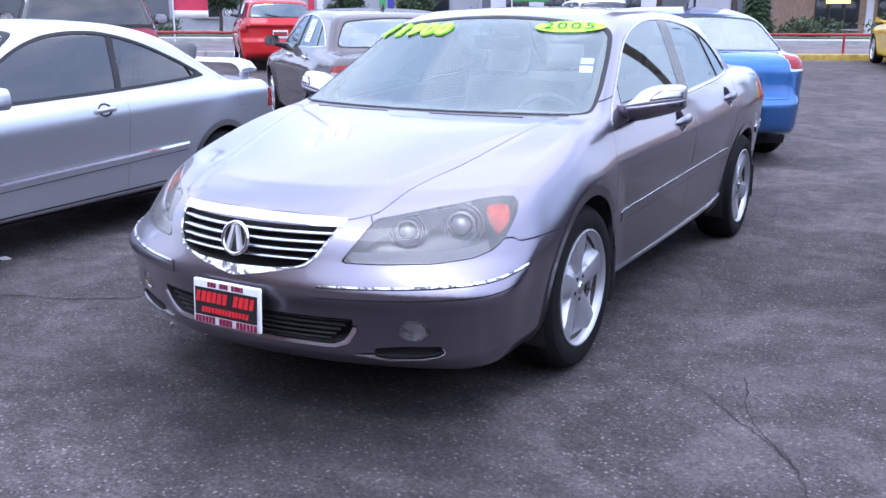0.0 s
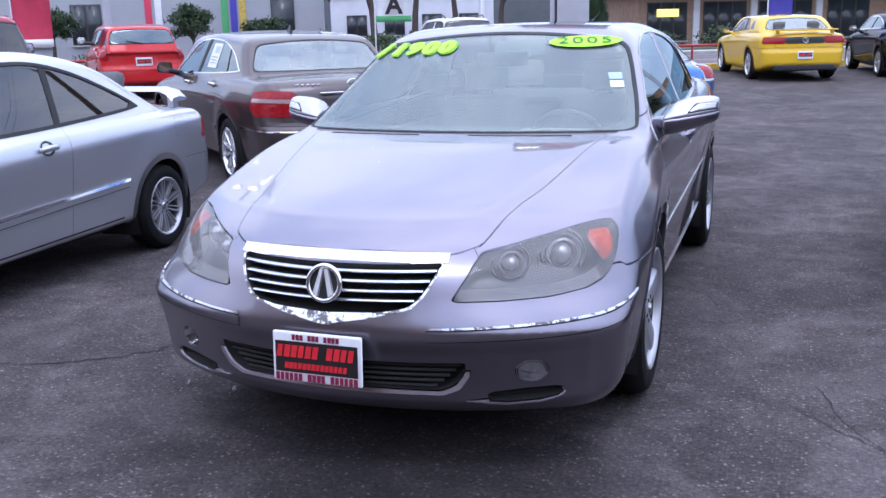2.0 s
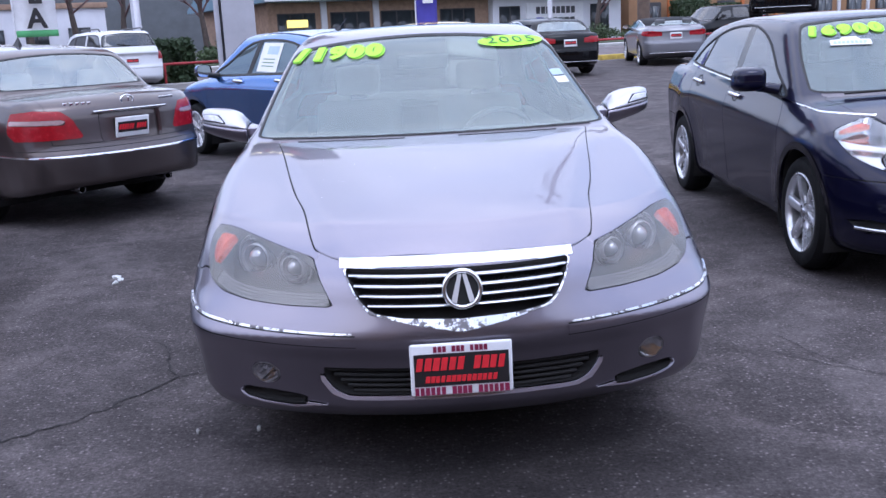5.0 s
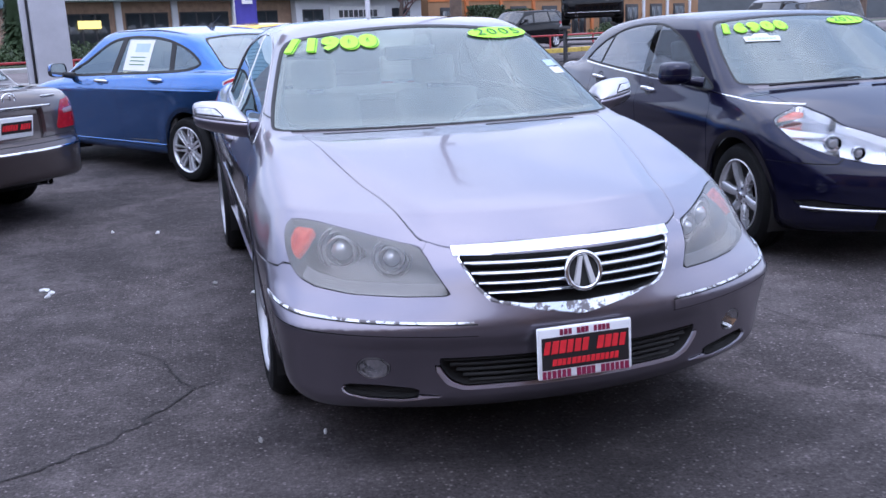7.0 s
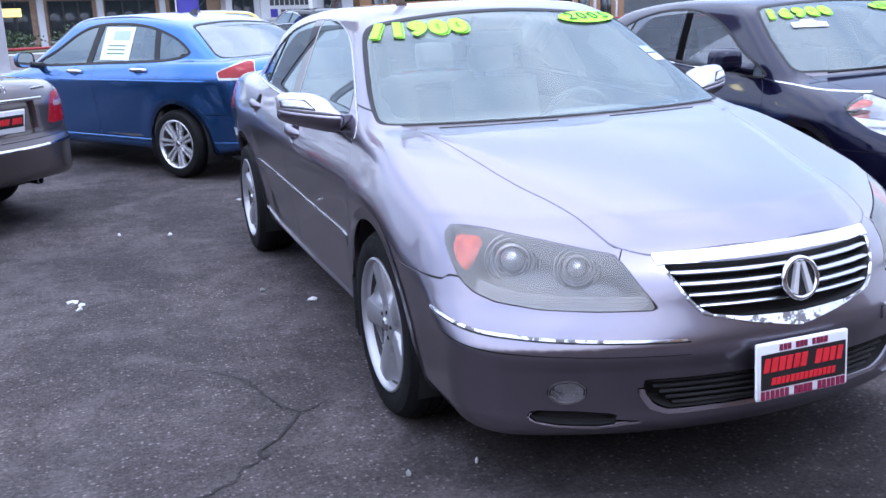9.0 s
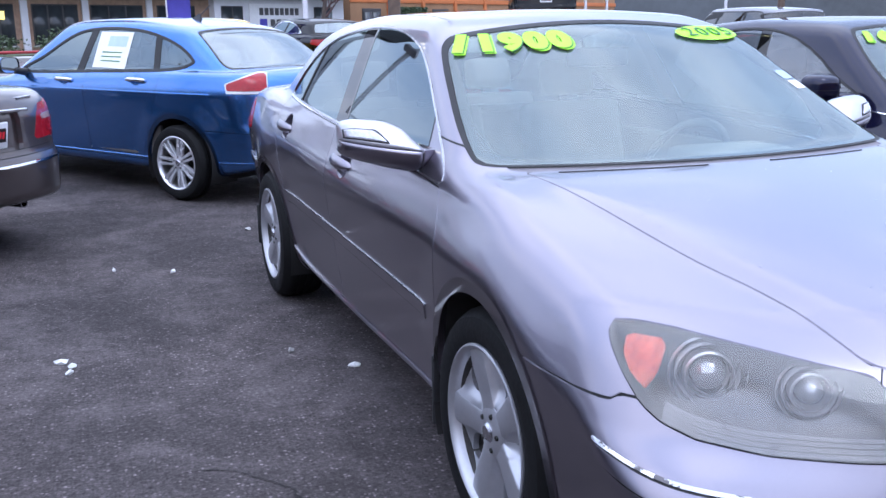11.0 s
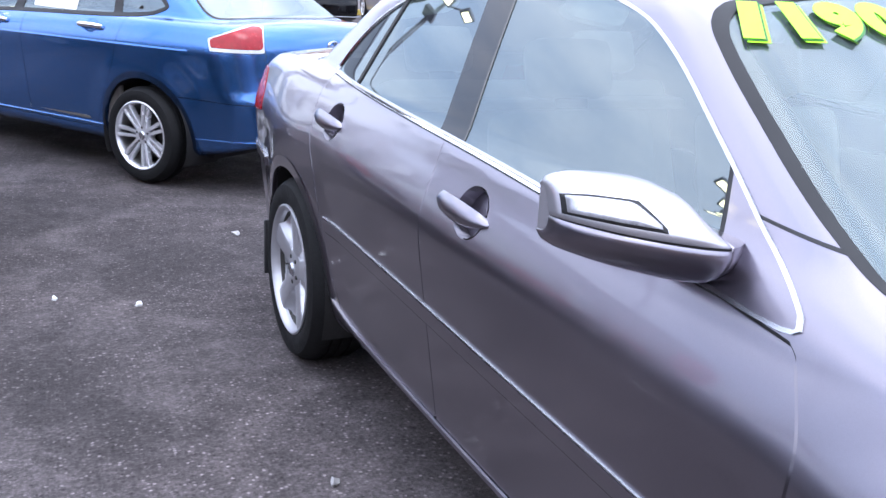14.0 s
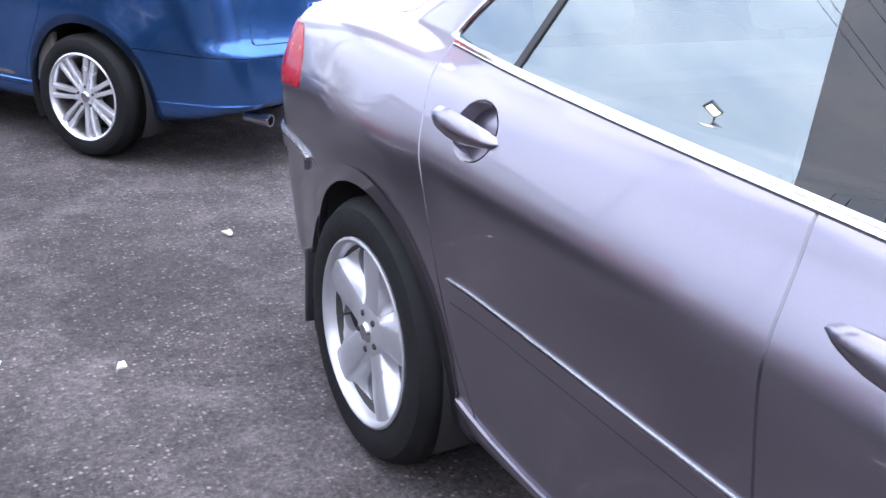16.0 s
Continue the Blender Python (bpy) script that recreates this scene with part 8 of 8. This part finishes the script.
def blue_sedan():
    ro = 0.98
    S = make_shape(2.614, 0.87, ro, 0.86, 1.49, (0.18, 0.98), 0.72, 1.10, 1.62, 3.20, 1.80, 0.985, 1.075, low=0.15, hub=0.315, arch=0.372, hood_crown=0.08, tail_in=0.10, roof_back=1.42, bl_curve=0.5, k_tail=0.16, tum=0.42, shoulder=0.86, bottom=0.21)
    ws, rw = screens(S, 1.49, 0.72, 0.57, 0.06)
    dlo = [(0.52, 0.985), (0.80, 1.15), (1.10, 1.315), (1.35, 1.385), (1.75, 1.405), (2.15, 1.375), (2.50, 1.285), (2.72, 1.165), (2.70, 1.11), (2.45, 1.06), (1.6, 1.02)]
    tail = tail_region(S, ro, [(0.60, 0.938), (0.62, 1.068), (0.70, 1.070), (0.84, 1.030), (0.99, 0.985), (0.98, 0.938)])
    rim_tl = tail_region(S, ro, [(0.59, 0.915), (0.612, 1.078), (0.71, 1.080), (0.848, 1.038), (1.005, 0.988), (0.985, 0.915)])
    car, sk = build_car("sedan", "bright blue sedan with silver alloys and a paper window notice", S, at_lot(-4.402, 11.873, 216.84), BLUE, 0.028, dlo=dlo, trim=SEAL, trim_width=0.022,
                        pillars=(((1.36, 1.0), (1.44, 1.40), 0.045, SEAL), ((2.34, 1.05), (2.26, 1.38), 0.034, SEAL)), glass=GLASS_SIDE, ws=ws, rw=rw,
                        lamps=(("tail_lamp", tail, LAMP_RED, "each", 0.004, None, 0), ("reversing_lamp", rim_tl, LAMP_WHITE, "each", 0.003, None, 0)),
                        cuts=(("character_crease", side_band(0.50, 3.02, 0.862, 0.902, 0.005), BLUE, "each", 0.003, None, 0),
                              ("sill_step", side_band(0.36, 2.26, 0.315, 0.33, 0.004), BLUE, "each", 0.004, None, 0),
                              ("bumper_crease", side_band(3.0, 3.56, 0.345, 0.375, 0.004), BLUE, "each", 0.004, None, 0)),
                        wheel=SEVEN_TWIN, wheel_r=0.315, rim=0.216, tyre_w=0.205, track=0.855, **common(S, 0.87, ro, door=(0.36, 1.46, 2.40), bump_z=0.60, trunk_w=0.58, trunk_low=0.66, sill=0.30))
    rear_plate(car, S, 0.76)
    end = S.base + ro
    badge_oval(car, float(S.front_y(0.0, 0.96, True)) + 0.004, 0.96, CHROME, 0.05, 0.022)
    exhaust(car, 0.50, end - 0.10, 0.28)
    antenna_fin(car, S, 2.05, 0.05)
    tube_part("whip_antenna", [(0.0, 2.06, 1.49), (0.0, 2.22, 1.60)], 0.004, BLACK_PLASTIC, car, 6)
    for sx in (-1, 1):
        mirror_shell(car, S, (0.955, 0.60, 1.05), (0.20, 0.12, 0.15), sx, BLUE, BLACK_PLASTIC, base_y=0.58)
        door_handle(car, S, 1.20, 0.945, 0.23, sx, CHROME, BLUE)
        door_handle(car, S, 2.16, 0.980, 0.23, sx, CHROME, BLUE)
    notice(car, sk, 1.52, 1.95, 1.06, 1.365)
    return car


def navy_sedan():
    ro = 1.07
    S = make_shape(2.795, 0.96, ro, 0.917, 1.47, (0.10, 0.985), 0.70, 1.10, 1.85, 3.32, 1.75, 0.965, 1.09, hub=0.33, arch=0.368, hood_crown=0.13, tail_in=0.10, roof_back=1.40, bow=0.50, tum=0.44)
    ws, rw = screens(S, 1.47, 0.75, 0.58, 0.06)
    dlo = [(0.46, 0.95), (0.80, 1.12), (1.12, 1.28), (1.45, 1.375), (1.8, 1.395), (2.2, 1.36), (2.6, 1.25), (2.86, 1.12), (2.84, 1.095), (2.3, 1.06), (1.4, 1.01)]
    hl = outline([(-0.93, 0.605), (-0.80, 0.685), (-0.60, 0.760), (-0.40, 0.825), (-0.19, 0.885), (-0.31, 0.795), (-0.45, 0.722), (-0.62, 0.655), (-0.78, 0.605)])
    lamp = lambda x, y, z: np.maximum(inside(hl, y, z), 0.36 - x)
    gr = outline([(-0.40, 0.62), (0.40, 0.62), (0.33, 0.50), (0.24, 0.44), (-0.24, 0.44), (-0.33, 0.50)])
    grille = lambda x, y, z: np.maximum(inside(gr, x, z), y + 0.6)
    inlet = lambda x, y, z: np.maximum(smax(np.abs(x) - 0.50, np.abs(z - 0.29) - 0.055, 0.03), y + 0.5)
    hz = curve((-0.18, 0.0010), (0.25, 0.0020), (0.6, 0.0042), (2.9, 0.0046))
    bz = curve((-0.18, 0.892), (0.46, 0.947), (1.4, 1.002), (2.3, 1.052), (2.86, 1.086))
    amber = lambda x, y, z: np.maximum(lamp(x, y, z) + 0.006, -0.285 - y)
    fg = outline([(-0.88, 0.36), (-0.62, 0.40), (-0.50, 0.385), (-0.60, 0.33)])
    fog = lambda x, y, z: np.maximum(inside(fg, y, z), 0.45 - x)
    car, sk = build_car("sedan", "dark navy sedan with green price on its windscreen", S, at_lot(0.699, 4.78, -2.76), NAVY, 0.028, dlo=dlo, trim=SEAL, trim_width=0.013,
                        pillars=(((1.50, 1.0), (1.60, 1.40), 0.05, PILLAR_GLOSS), ((2.48, 1.06), (2.36, 1.34), 0.012, SEAL)), glass=GLASS_NAVY, ws=ws, rw=rw,
                        lamps=(("headlamp", lamp, LENS, "each", 0.002, LAMP_BRIGHT, 0.05),),
                        cuts=(("grille_backing", grille, None, "both", 0, GRIME, 0.05), ("intake_backing", inlet, None, "both", 0, GRIME, 0.05), ("fog_recess", fog, None, "each", 0, BLACK_PLASTIC, 0.03),
                              ("shoulder_chrome", (lambda x, y, z: np.maximum(np.maximum(-0.18 - y, y - 2.86), 0.5 - x), lambda x, y, z: bz(y) - hz(y) - z, lambda x, y, z: z - bz(y) - hz(y)), CHROME, "each", 0.005, None, 0)),
                        wheel=SIX, wheel_r=0.33, rim=0.222, tyre_w=0.22, track=0.90, **common(S, 0.96, ro, door=(0.40, 1.55, 2.55), bump_z=0.64, seam=0.60))
    for k in range(3):
        z = 0.475 + 0.045 * k
        xe = 0.27 + 0.045 * k
        xs = np.linspace(-xe, xe, 13)
        v, f = tube([(x, y - 0.004, z) for x, y in zip(xs, S.front_y(np.abs(xs), np.full(13, z)))], 0.010, 6)
        edge_soft(mesh_part("grille_bar", v, f, CHROME, car), 60)
    sk.emit("turn_signal", sk.cut(sk.polys, amber)[0], LAMP_ORANGE, car, "each", push=-0.008, flange=0.02, label="orange turn signal behind the lens")
    y = float(S.front_y(0.0, 0.64))
    xs = np.linspace(-0.40, 0.40, 15)
    v, f = tube([(x, yy - 0.004, 0.635) for x, yy in zip(xs, S.front_y(np.abs(xs), np.full(15, 0.635)))], 0.016, 8)
    edge_soft(mesh_part("grille_top_bar", v, f, CHROME, car), 60)
    badge_oval(car, y - 0.022, 0.60, CHROME, 0.06, 0.04)
    licence_plate(car, (0.0, float(S.front_y(0.0, 0.40)) - 0.02, 0.40), 0)
    for sx in (-1, 1):
        for px, py, pz, r in ((0.665, -0.60, 0.708, 0.046), (0.585, -0.72, 0.665, 0.034)):
            o = new("projector_lamp")
            o.parent, o.matrix_basis = car, pose(sx * px, py, pz, 0, 0, sx * 25)
            lathe_part("projector_ring", [(r, -0.02), (r * 1.06, -0.01), (r * 1.0, 0.03), (r * 0.8, 0.02)], CHROME, o, 24, "y")
            lathe_part("projector_lens", [(0.0, -0.03), (r * 0.4, -0.026), (r * 0.7, -0.008), (r * 0.78, 0.01)], LENS_BALL, o, 20, "y")
        mirror_shell(car, S, (1.0, 0.70, 1.065), (0.22, 0.13, 0.155), sx, NAVY, NAVY, base_y=0.62)
        door_handle(car, S, 1.36, 0.92, 0.22, sx, CHROME, BLACK_PLASTIC, 3)
        door_handle(car, S, 2.38, 0.97, 0.22, sx, CHROME, BLACK_PLASTIC, 3)
        ys = np.linspace(-0.86, -0.55, 12)
        zs = 0.345 + 0.02 * (ys + 0.86)
        v, f = tube([(sx * (float(S.side_x(y, z)) + 0.002), y, z) for y, z in zip(ys, zs)], 0.009, 6)
        edge_soft(mesh_part("fog_trim", v, f, SATIN, car), 60)
    wiper(car, S, 0.06, 0.66, 0.05, 0.02)
    wiper(car, S, -0.60, 0.0, 0.05, 0.02)
    price_on(car, S, "16900", -0.56, 0.094, 1.345, 0.142, 0.37, 1.362, "2011")
    m4 = glass_frame(S, -0.38, 1.262)
    pts = [(-0.12, -0.03), (0.12, -0.03), (0.12, 0.03), (0.06, 0.035), (0.04, 0.065), (-0.04, 0.065), (-0.06, 0.035), (-0.12, 0.03)]
    mesh_part("dealer_sticker", [m4 @ Vector((*p, 0)) for p in pts], [tuple(range(8))], PAPER, car, "white cut-out sticker", smooth=False)
    bm = bars(-0.10, 0.10, 0, 0.026, 8)
    bm.transform(m4 @ pose(0, 0, 0.002, -90))
    part("sticker_bars", bm, PAPER_BLUE, car)
    return car


def yellow_coupe():
    ro = 1.08
    S = make_shape(2.72, 0.97, ro, 0.935, 1.385, (0.42, 0.98), 0.78, 1.02, 1.35, 3.22, 1.95, 0.985, 1.06, hub=0.335, arch=0.37, tail_in=0.04, hood_crown=0.06, roof_back=1.35, bow=0.25, bow_r=0.14)
    ws, rw = screens(S, 1.385, 0.74, 0.56)
    dlo = [(0.85, 1.0), (1.10, 1.17), (1.35, 1.29), (1.7, 1.315), (2.05, 1.28), (2.28, 1.10), (2.27, 1.07), (1.5, 1.03)]
    tail = tail_region(S, ro, [(0.40, 0.79), (0.40, 0.93), (0.84, 0.93), (0.86, 0.79)])
    panel = lambda x, y, z: np.maximum(np.maximum(np.abs(x) - 0.40, np.abs(z - 0.86) - 0.068), S.base + 0.6 - y)
    car, sk = build_car("coupe", "yellow muscle coupe with rear spoiler, parked by the kerb", S, at_lot(-2.137, 24.77, 197.1), YELLOW, 0.04, dlo=dlo, pillars=(((2.0, 1.05), (1.85, 1.31), 0.05, SEAL),), ws=ws, rw=rw,
                        lamps=(("tail_lamp", tail, LAMP_RED, "each", 0.004, None, 0), ("tail_panel", panel, BLACK_PLASTIC, "both", 0.002, None, 0)), glass=GLASS_DARK,
                        cuts=(("scoop", lambda x, y, z: np.maximum(inside(outline([(2.36, 1.09), (2.66, 1.08), (2.50, 1.24), (2.42, 1.27)]), y, z), 0.4 - x), GLASS_DARK, "each", -0.002, None, 0),),
                        wheel=FIVE, wheel_r=0.335, rim=0.222, track=0.92, roof_z=1.5, **common(S, 0.97, ro, door=(0.52, 1.95, 2.3), coupe=True, bump_z=0.70, trunk_w=0.60, trunk_low=0.72, sill=0.27))
    rear_plate(car, S, 0.56)
    end = S.base + ro
    box_part("spoiler", YELLOW, car, (-0.66, 0.66, end - 0.24, end - 0.06, 1.055, 1.085), 0.012)
    for sx in (-1, 1):
        box_part("spoiler_foot", YELLOW, car, (sx * 0.56 - 0.03, sx * 0.56 + 0.03, end - 0.20, end - 0.10, 0.98, 1.06), 0.01)
        mirror_shell(car, S, (1.0, 0.85, 1.03), (0.19, 0.11, 0.13), sx, YELLOW, YELLOW)
    badge_oval(car, float(S.front_y(0.0, 0.86, True)) + 0.01, 0.86, CHROME, 0.055, 0.055)
    box_part("rear_diffuser", BLACK_PLASTIC, car, (-0.62, 0.62, end - 0.12, end - 0.02, 0.24, 0.36), 0.02)
    exhaust(car, 0.5, end - 0.1)
    exhaust(car, -0.5, end - 0.1)
    return car


def black_coupe(name, label, m, coat=None, base=2.76, ro=1.02, H=1.375, doors4=False, plate=True, roof_mat=None):
    coat = coat or BLACK
    S = make_shape(base, 0.83, ro, 0.89, H, (0.25, 0.95), 0.72, 1.04, 1.55, base + 0.55, 1.60, 0.965, 1.05, hub=0.325, arch=0.362, tail_in=0.07, roof_back=H - 0.05)
    ws, rw = screens(S, H, 0.73, 0.56)
    k = H - 1.375
    dlo = [(0.68, 0.985), (0.95, 1.14 + k * 0.5), (1.25, 1.27 + k), (1.6, 1.305 + k), (2.0, 1.285 + k), (2.4, 1.19 + k * 0.6), (2.66, 1.075), (2.64, 1.05), (1.5, 1.01)]
    tail = tail_region(S, ro, [(0.36, 0.80), (0.36, 0.90), (0.60, 0.935), (1.02, 0.93), (1.05, 0.83), (0.70, 0.79)])
    car, sk = build_car(name, label, S, m, coat, 0.04, dlo=dlo, trim=CHROME, trim_width=0.012, pillars=(((1.70, 1.0), (1.80, 1.30 + k), 0.04, SEAL),), ws=ws, rw=rw, glass=GLASS_SIDE,
                        lamps=(("tail_lamp", tail, LAMP_RED, "each", 0.004, None, 0),),
                        roof_mat=roof_mat, wheel=FIVE, wheel_r=0.325, rim=0.222, track=0.875, roof_z=H + 0.12, **common(S, 0.83, ro, door=(0.45, 1.80 if not doors4 else 1.5, 2.4), coupe=not doors4, bump_z=0.62, trunk_w=0.60, trunk_low=0.66))
    if plate:
        rear_plate(car, S, 0.80)
    end = S.base + ro
    box_part("bumper_trim", SATIN, car, (-0.70, 0.70, end - 0.05, end + 0.004, 0.345, 0.365), 0.004)
    for sx in (-1, 1):
        mirror_shell(car, S, (0.97, 0.72, 1.02), (0.19, 0.11, 0.13), sx, coat, BLACK_PLASTIC)
    exhaust(car, 0.45, end - 0.1)
    return car


def hatchback(name, label, m, coat, base, ro, w, H, van=0.0, wagon=False, tint=None, high_lamp=True):
    """An upright tail: small hatchback, estate or minivan."""
    end = base + ro
    S = make_shape(base, 0.85, ro, w, H, (0.05, 1.0 + van * 0.10), 0.78 + van * 0.08, 1.02 + van * 0.12, 1.35, end - 0.06, 0.55 if not van else 0.32, 1.0 + van * 0.12, 1.06 + van * 0.12, hub=0.31, arch=0.345,
                   tail_in=0.03, roof_back=H - 0.05, bl_bow=0.16, hood_crown=0.09, g_top=0.30, k_tail=0.10, bow_r=0.16, bl_curve=0.2)
    ws, rw = screens(S, H, w - 0.15, w - 0.26, 0.07)
    zt = H - 0.10
    zb = S.bl[1]
    dlo = [(0.50, zb - 0.03), (0.95, zb + (zt - zb) * 0.75), (1.3, zt - 0.02), (base * 0.8, zt), (end - 0.62, zt - 0.02), (end - 0.34, zb + 0.12), (end - 0.34, zb + 0.03), (1.4, zb - 0.01)]
    if high_lamp:
        tail = tail_region(S, ro, [(w - 0.20, 0.78), (w - 0.17, zb - 0.04), (w + 0.02, zb + 0.10), (w + 0.22, zb - 0.02), (w + 0.14, 0.80)])
    else:
        tail = tail_region(S, ro, [(w - 0.14, 0.62), (w - 0.14, 0.98), (w + 0.06, 0.98), (w + 0.08, 0.62)])
    car, sk = build_car(name, label, S, m, coat, 0.04, dlo=dlo, pillars=(((1.35, zb), (1.42, zt), 0.05, SEAL), ((base - 0.25, zb), (base - 0.30, zt), 0.05, coat if wagon else SEAL)), ws=ws, rw=rw, glass=tint or GLASS_SIDE, ws_glass=tint or GLASS_SIDE,
                        lamps=(("tail_lamp", tail, LAMP_RED, "each", 0.004, None, 0),), wheel=FIVE, wheel_r=0.31, rim=0.205, tyre_w=0.2, track=w - 0.02, roof_z=H + 0.12,
                        **common(S, 0.85, ro, door=(0.42, 1.38, base - 0.15), bump_z=0.58, trunk_w=w - 0.20, trunk_low=0.60, hatch=True))
    y = float(S.front_y(0.0, 0.76, True))
    licence_plate(car, (0, y + 0.012, 0.76), -4, False, 180)
    tube_part("rear_wiper", [(0.0, float(S.front_y(0.0, zb + 0.05, True)) + 0.015, zb + 0.05), (0.30, float(S.front_y(0.3, zb + 0.10, True)) + 0.012, zb + 0.10)], 0.010, SEAL, car, 6)
    for sx in (-1, 1):
        mirror_shell(car, S, (w + 0.10, 0.65, zb + 0.08), (0.2, 0.12, 0.15), sx, coat, BLACK_PLASTIC)
        if wagon:
            zr = float(S.top_z(0.46, base * 0.6)) + 0.045
            tube_part("roof_rail", [(sx * 0.50, 1.25, zr - 0.05), (sx * 0.50, 1.32, zr), (sx * 0.50, end - 0.75, zr), (sx * 0.50, end - 0.65, zr - 0.06)], 0.016, BLACK_PLASTIC, car, 8)
    return car


LAMP_BRIGHT = surface("bright lamp reflector", (0.62, 0.62, 0.65), 0.14, 1.0, vary=0.08, scale=22)
silver_coupe()
brown_sedan()
blue_sedan()
navy_sedan()
yellow_coupe()
black_coupe("coupe", "black two-door coupe with red tail lamps, facing the street", at_lot(0.812, 25.74, 190.7))
hatchback("hatchback", "small bright red hatchback facing the street", at_lot(-15.5, 17.4, 226.0), RED, 2.5, 0.72, 0.85, 1.48)
hatchback("station_wagon", "white station wagon with black roof rails", at_lot(-10.77, 25.17, 213.0), WHITE, 2.615, 0.98, 0.85, 1.50, wagon=True, tint=GLASS_DARK)
hatchback("minivan", "faded maroon minivan with dark rear glass", at_lot(-12.2, 9.6, 232.0), MAROON, 2.88, 0.98, 0.95, 1.74, van=1.0, tint=GLASS_DARK, high_lamp=False)
black_coupe("roadster", "grey roadster with a black cloth top", at_lot(5.1, 28.0, 175), PLUM, 2.5, 0.80, 1.27, roof_mat=SOFT_TOP)
hatchback("minivan", "grey minivan parked beyond the navy sedan", at_lot(11.0, 21.5, 170), PLUM, 2.88, 0.98, 0.95, 1.74, van=1.0, tint=GLASS_DARK, high_lamp=False)
hatchback("minivan", "white van parked beyond the navy sedan", at_lot(13.2, 17.0, 160), WHITE, 2.88, 0.98, 0.95, 1.80, van=1.0, tint=GLASS_DARK, high_lamp=False)
hatchback("station_wagon", "dark estate car standing on the street", Matrix.Translation(street(19.0, 6.0, 0.02)) @ pose(0, 0, 0, 0, 0, STREET_TURN - 90), BLACK, 2.75, 0.98, 0.92, 1.68, van=0.6, tint=GLASS_DARK)


def display_ramp():
    """A steel stand with two tracks that lifts a car above the others."""
    at = at_lot(8.9, 27.6, 157.0)
    r = thing("display_ramp", "dark steel display ramp under a raised car", "ramp", at)
    for sx in (-1, 1):
        box_part("track", DARK_STEEL, r, (sx * 0.78 - 0.16, sx * 0.78 + 0.16, -0.6, 3.7, 1.02, 1.10), 0.01)
        for y in (-0.4, 1.4, 3.5):
            tube_part("leg", [(sx * 0.78, y, 0), (sx * 0.78, y, 1.03)], 0.045, DARK_STEEL, r, 8)
        for k in range(5):
            box_part("rung", DARK_STEEL, r, (sx * 0.78 - 0.16, sx * 0.78 + 0.16, 3.48, 3.52, 0.12 + 0.2 * k, 0.16 + 0.2 * k), 0.005)
        tube_part("brace", [(sx * 0.78, -0.4, 0.1), (sx * 0.78, 1.4, 0.98)], 0.03, DARK_STEEL, r, 8)
    for y in (-0.4, 3.5):
        tube_part("cross_tube", [(-0.78, y, 0.6), (0.78, y, 0.6)], 0.035, DARK_STEEL, r, 8)
    black_coupe("sedan", "black sedan raised on a steel display ramp", at @ Matrix.Translation((0, 0, 1.10)), None, 2.73, 0.98, 1.43, True)


display_ramp()
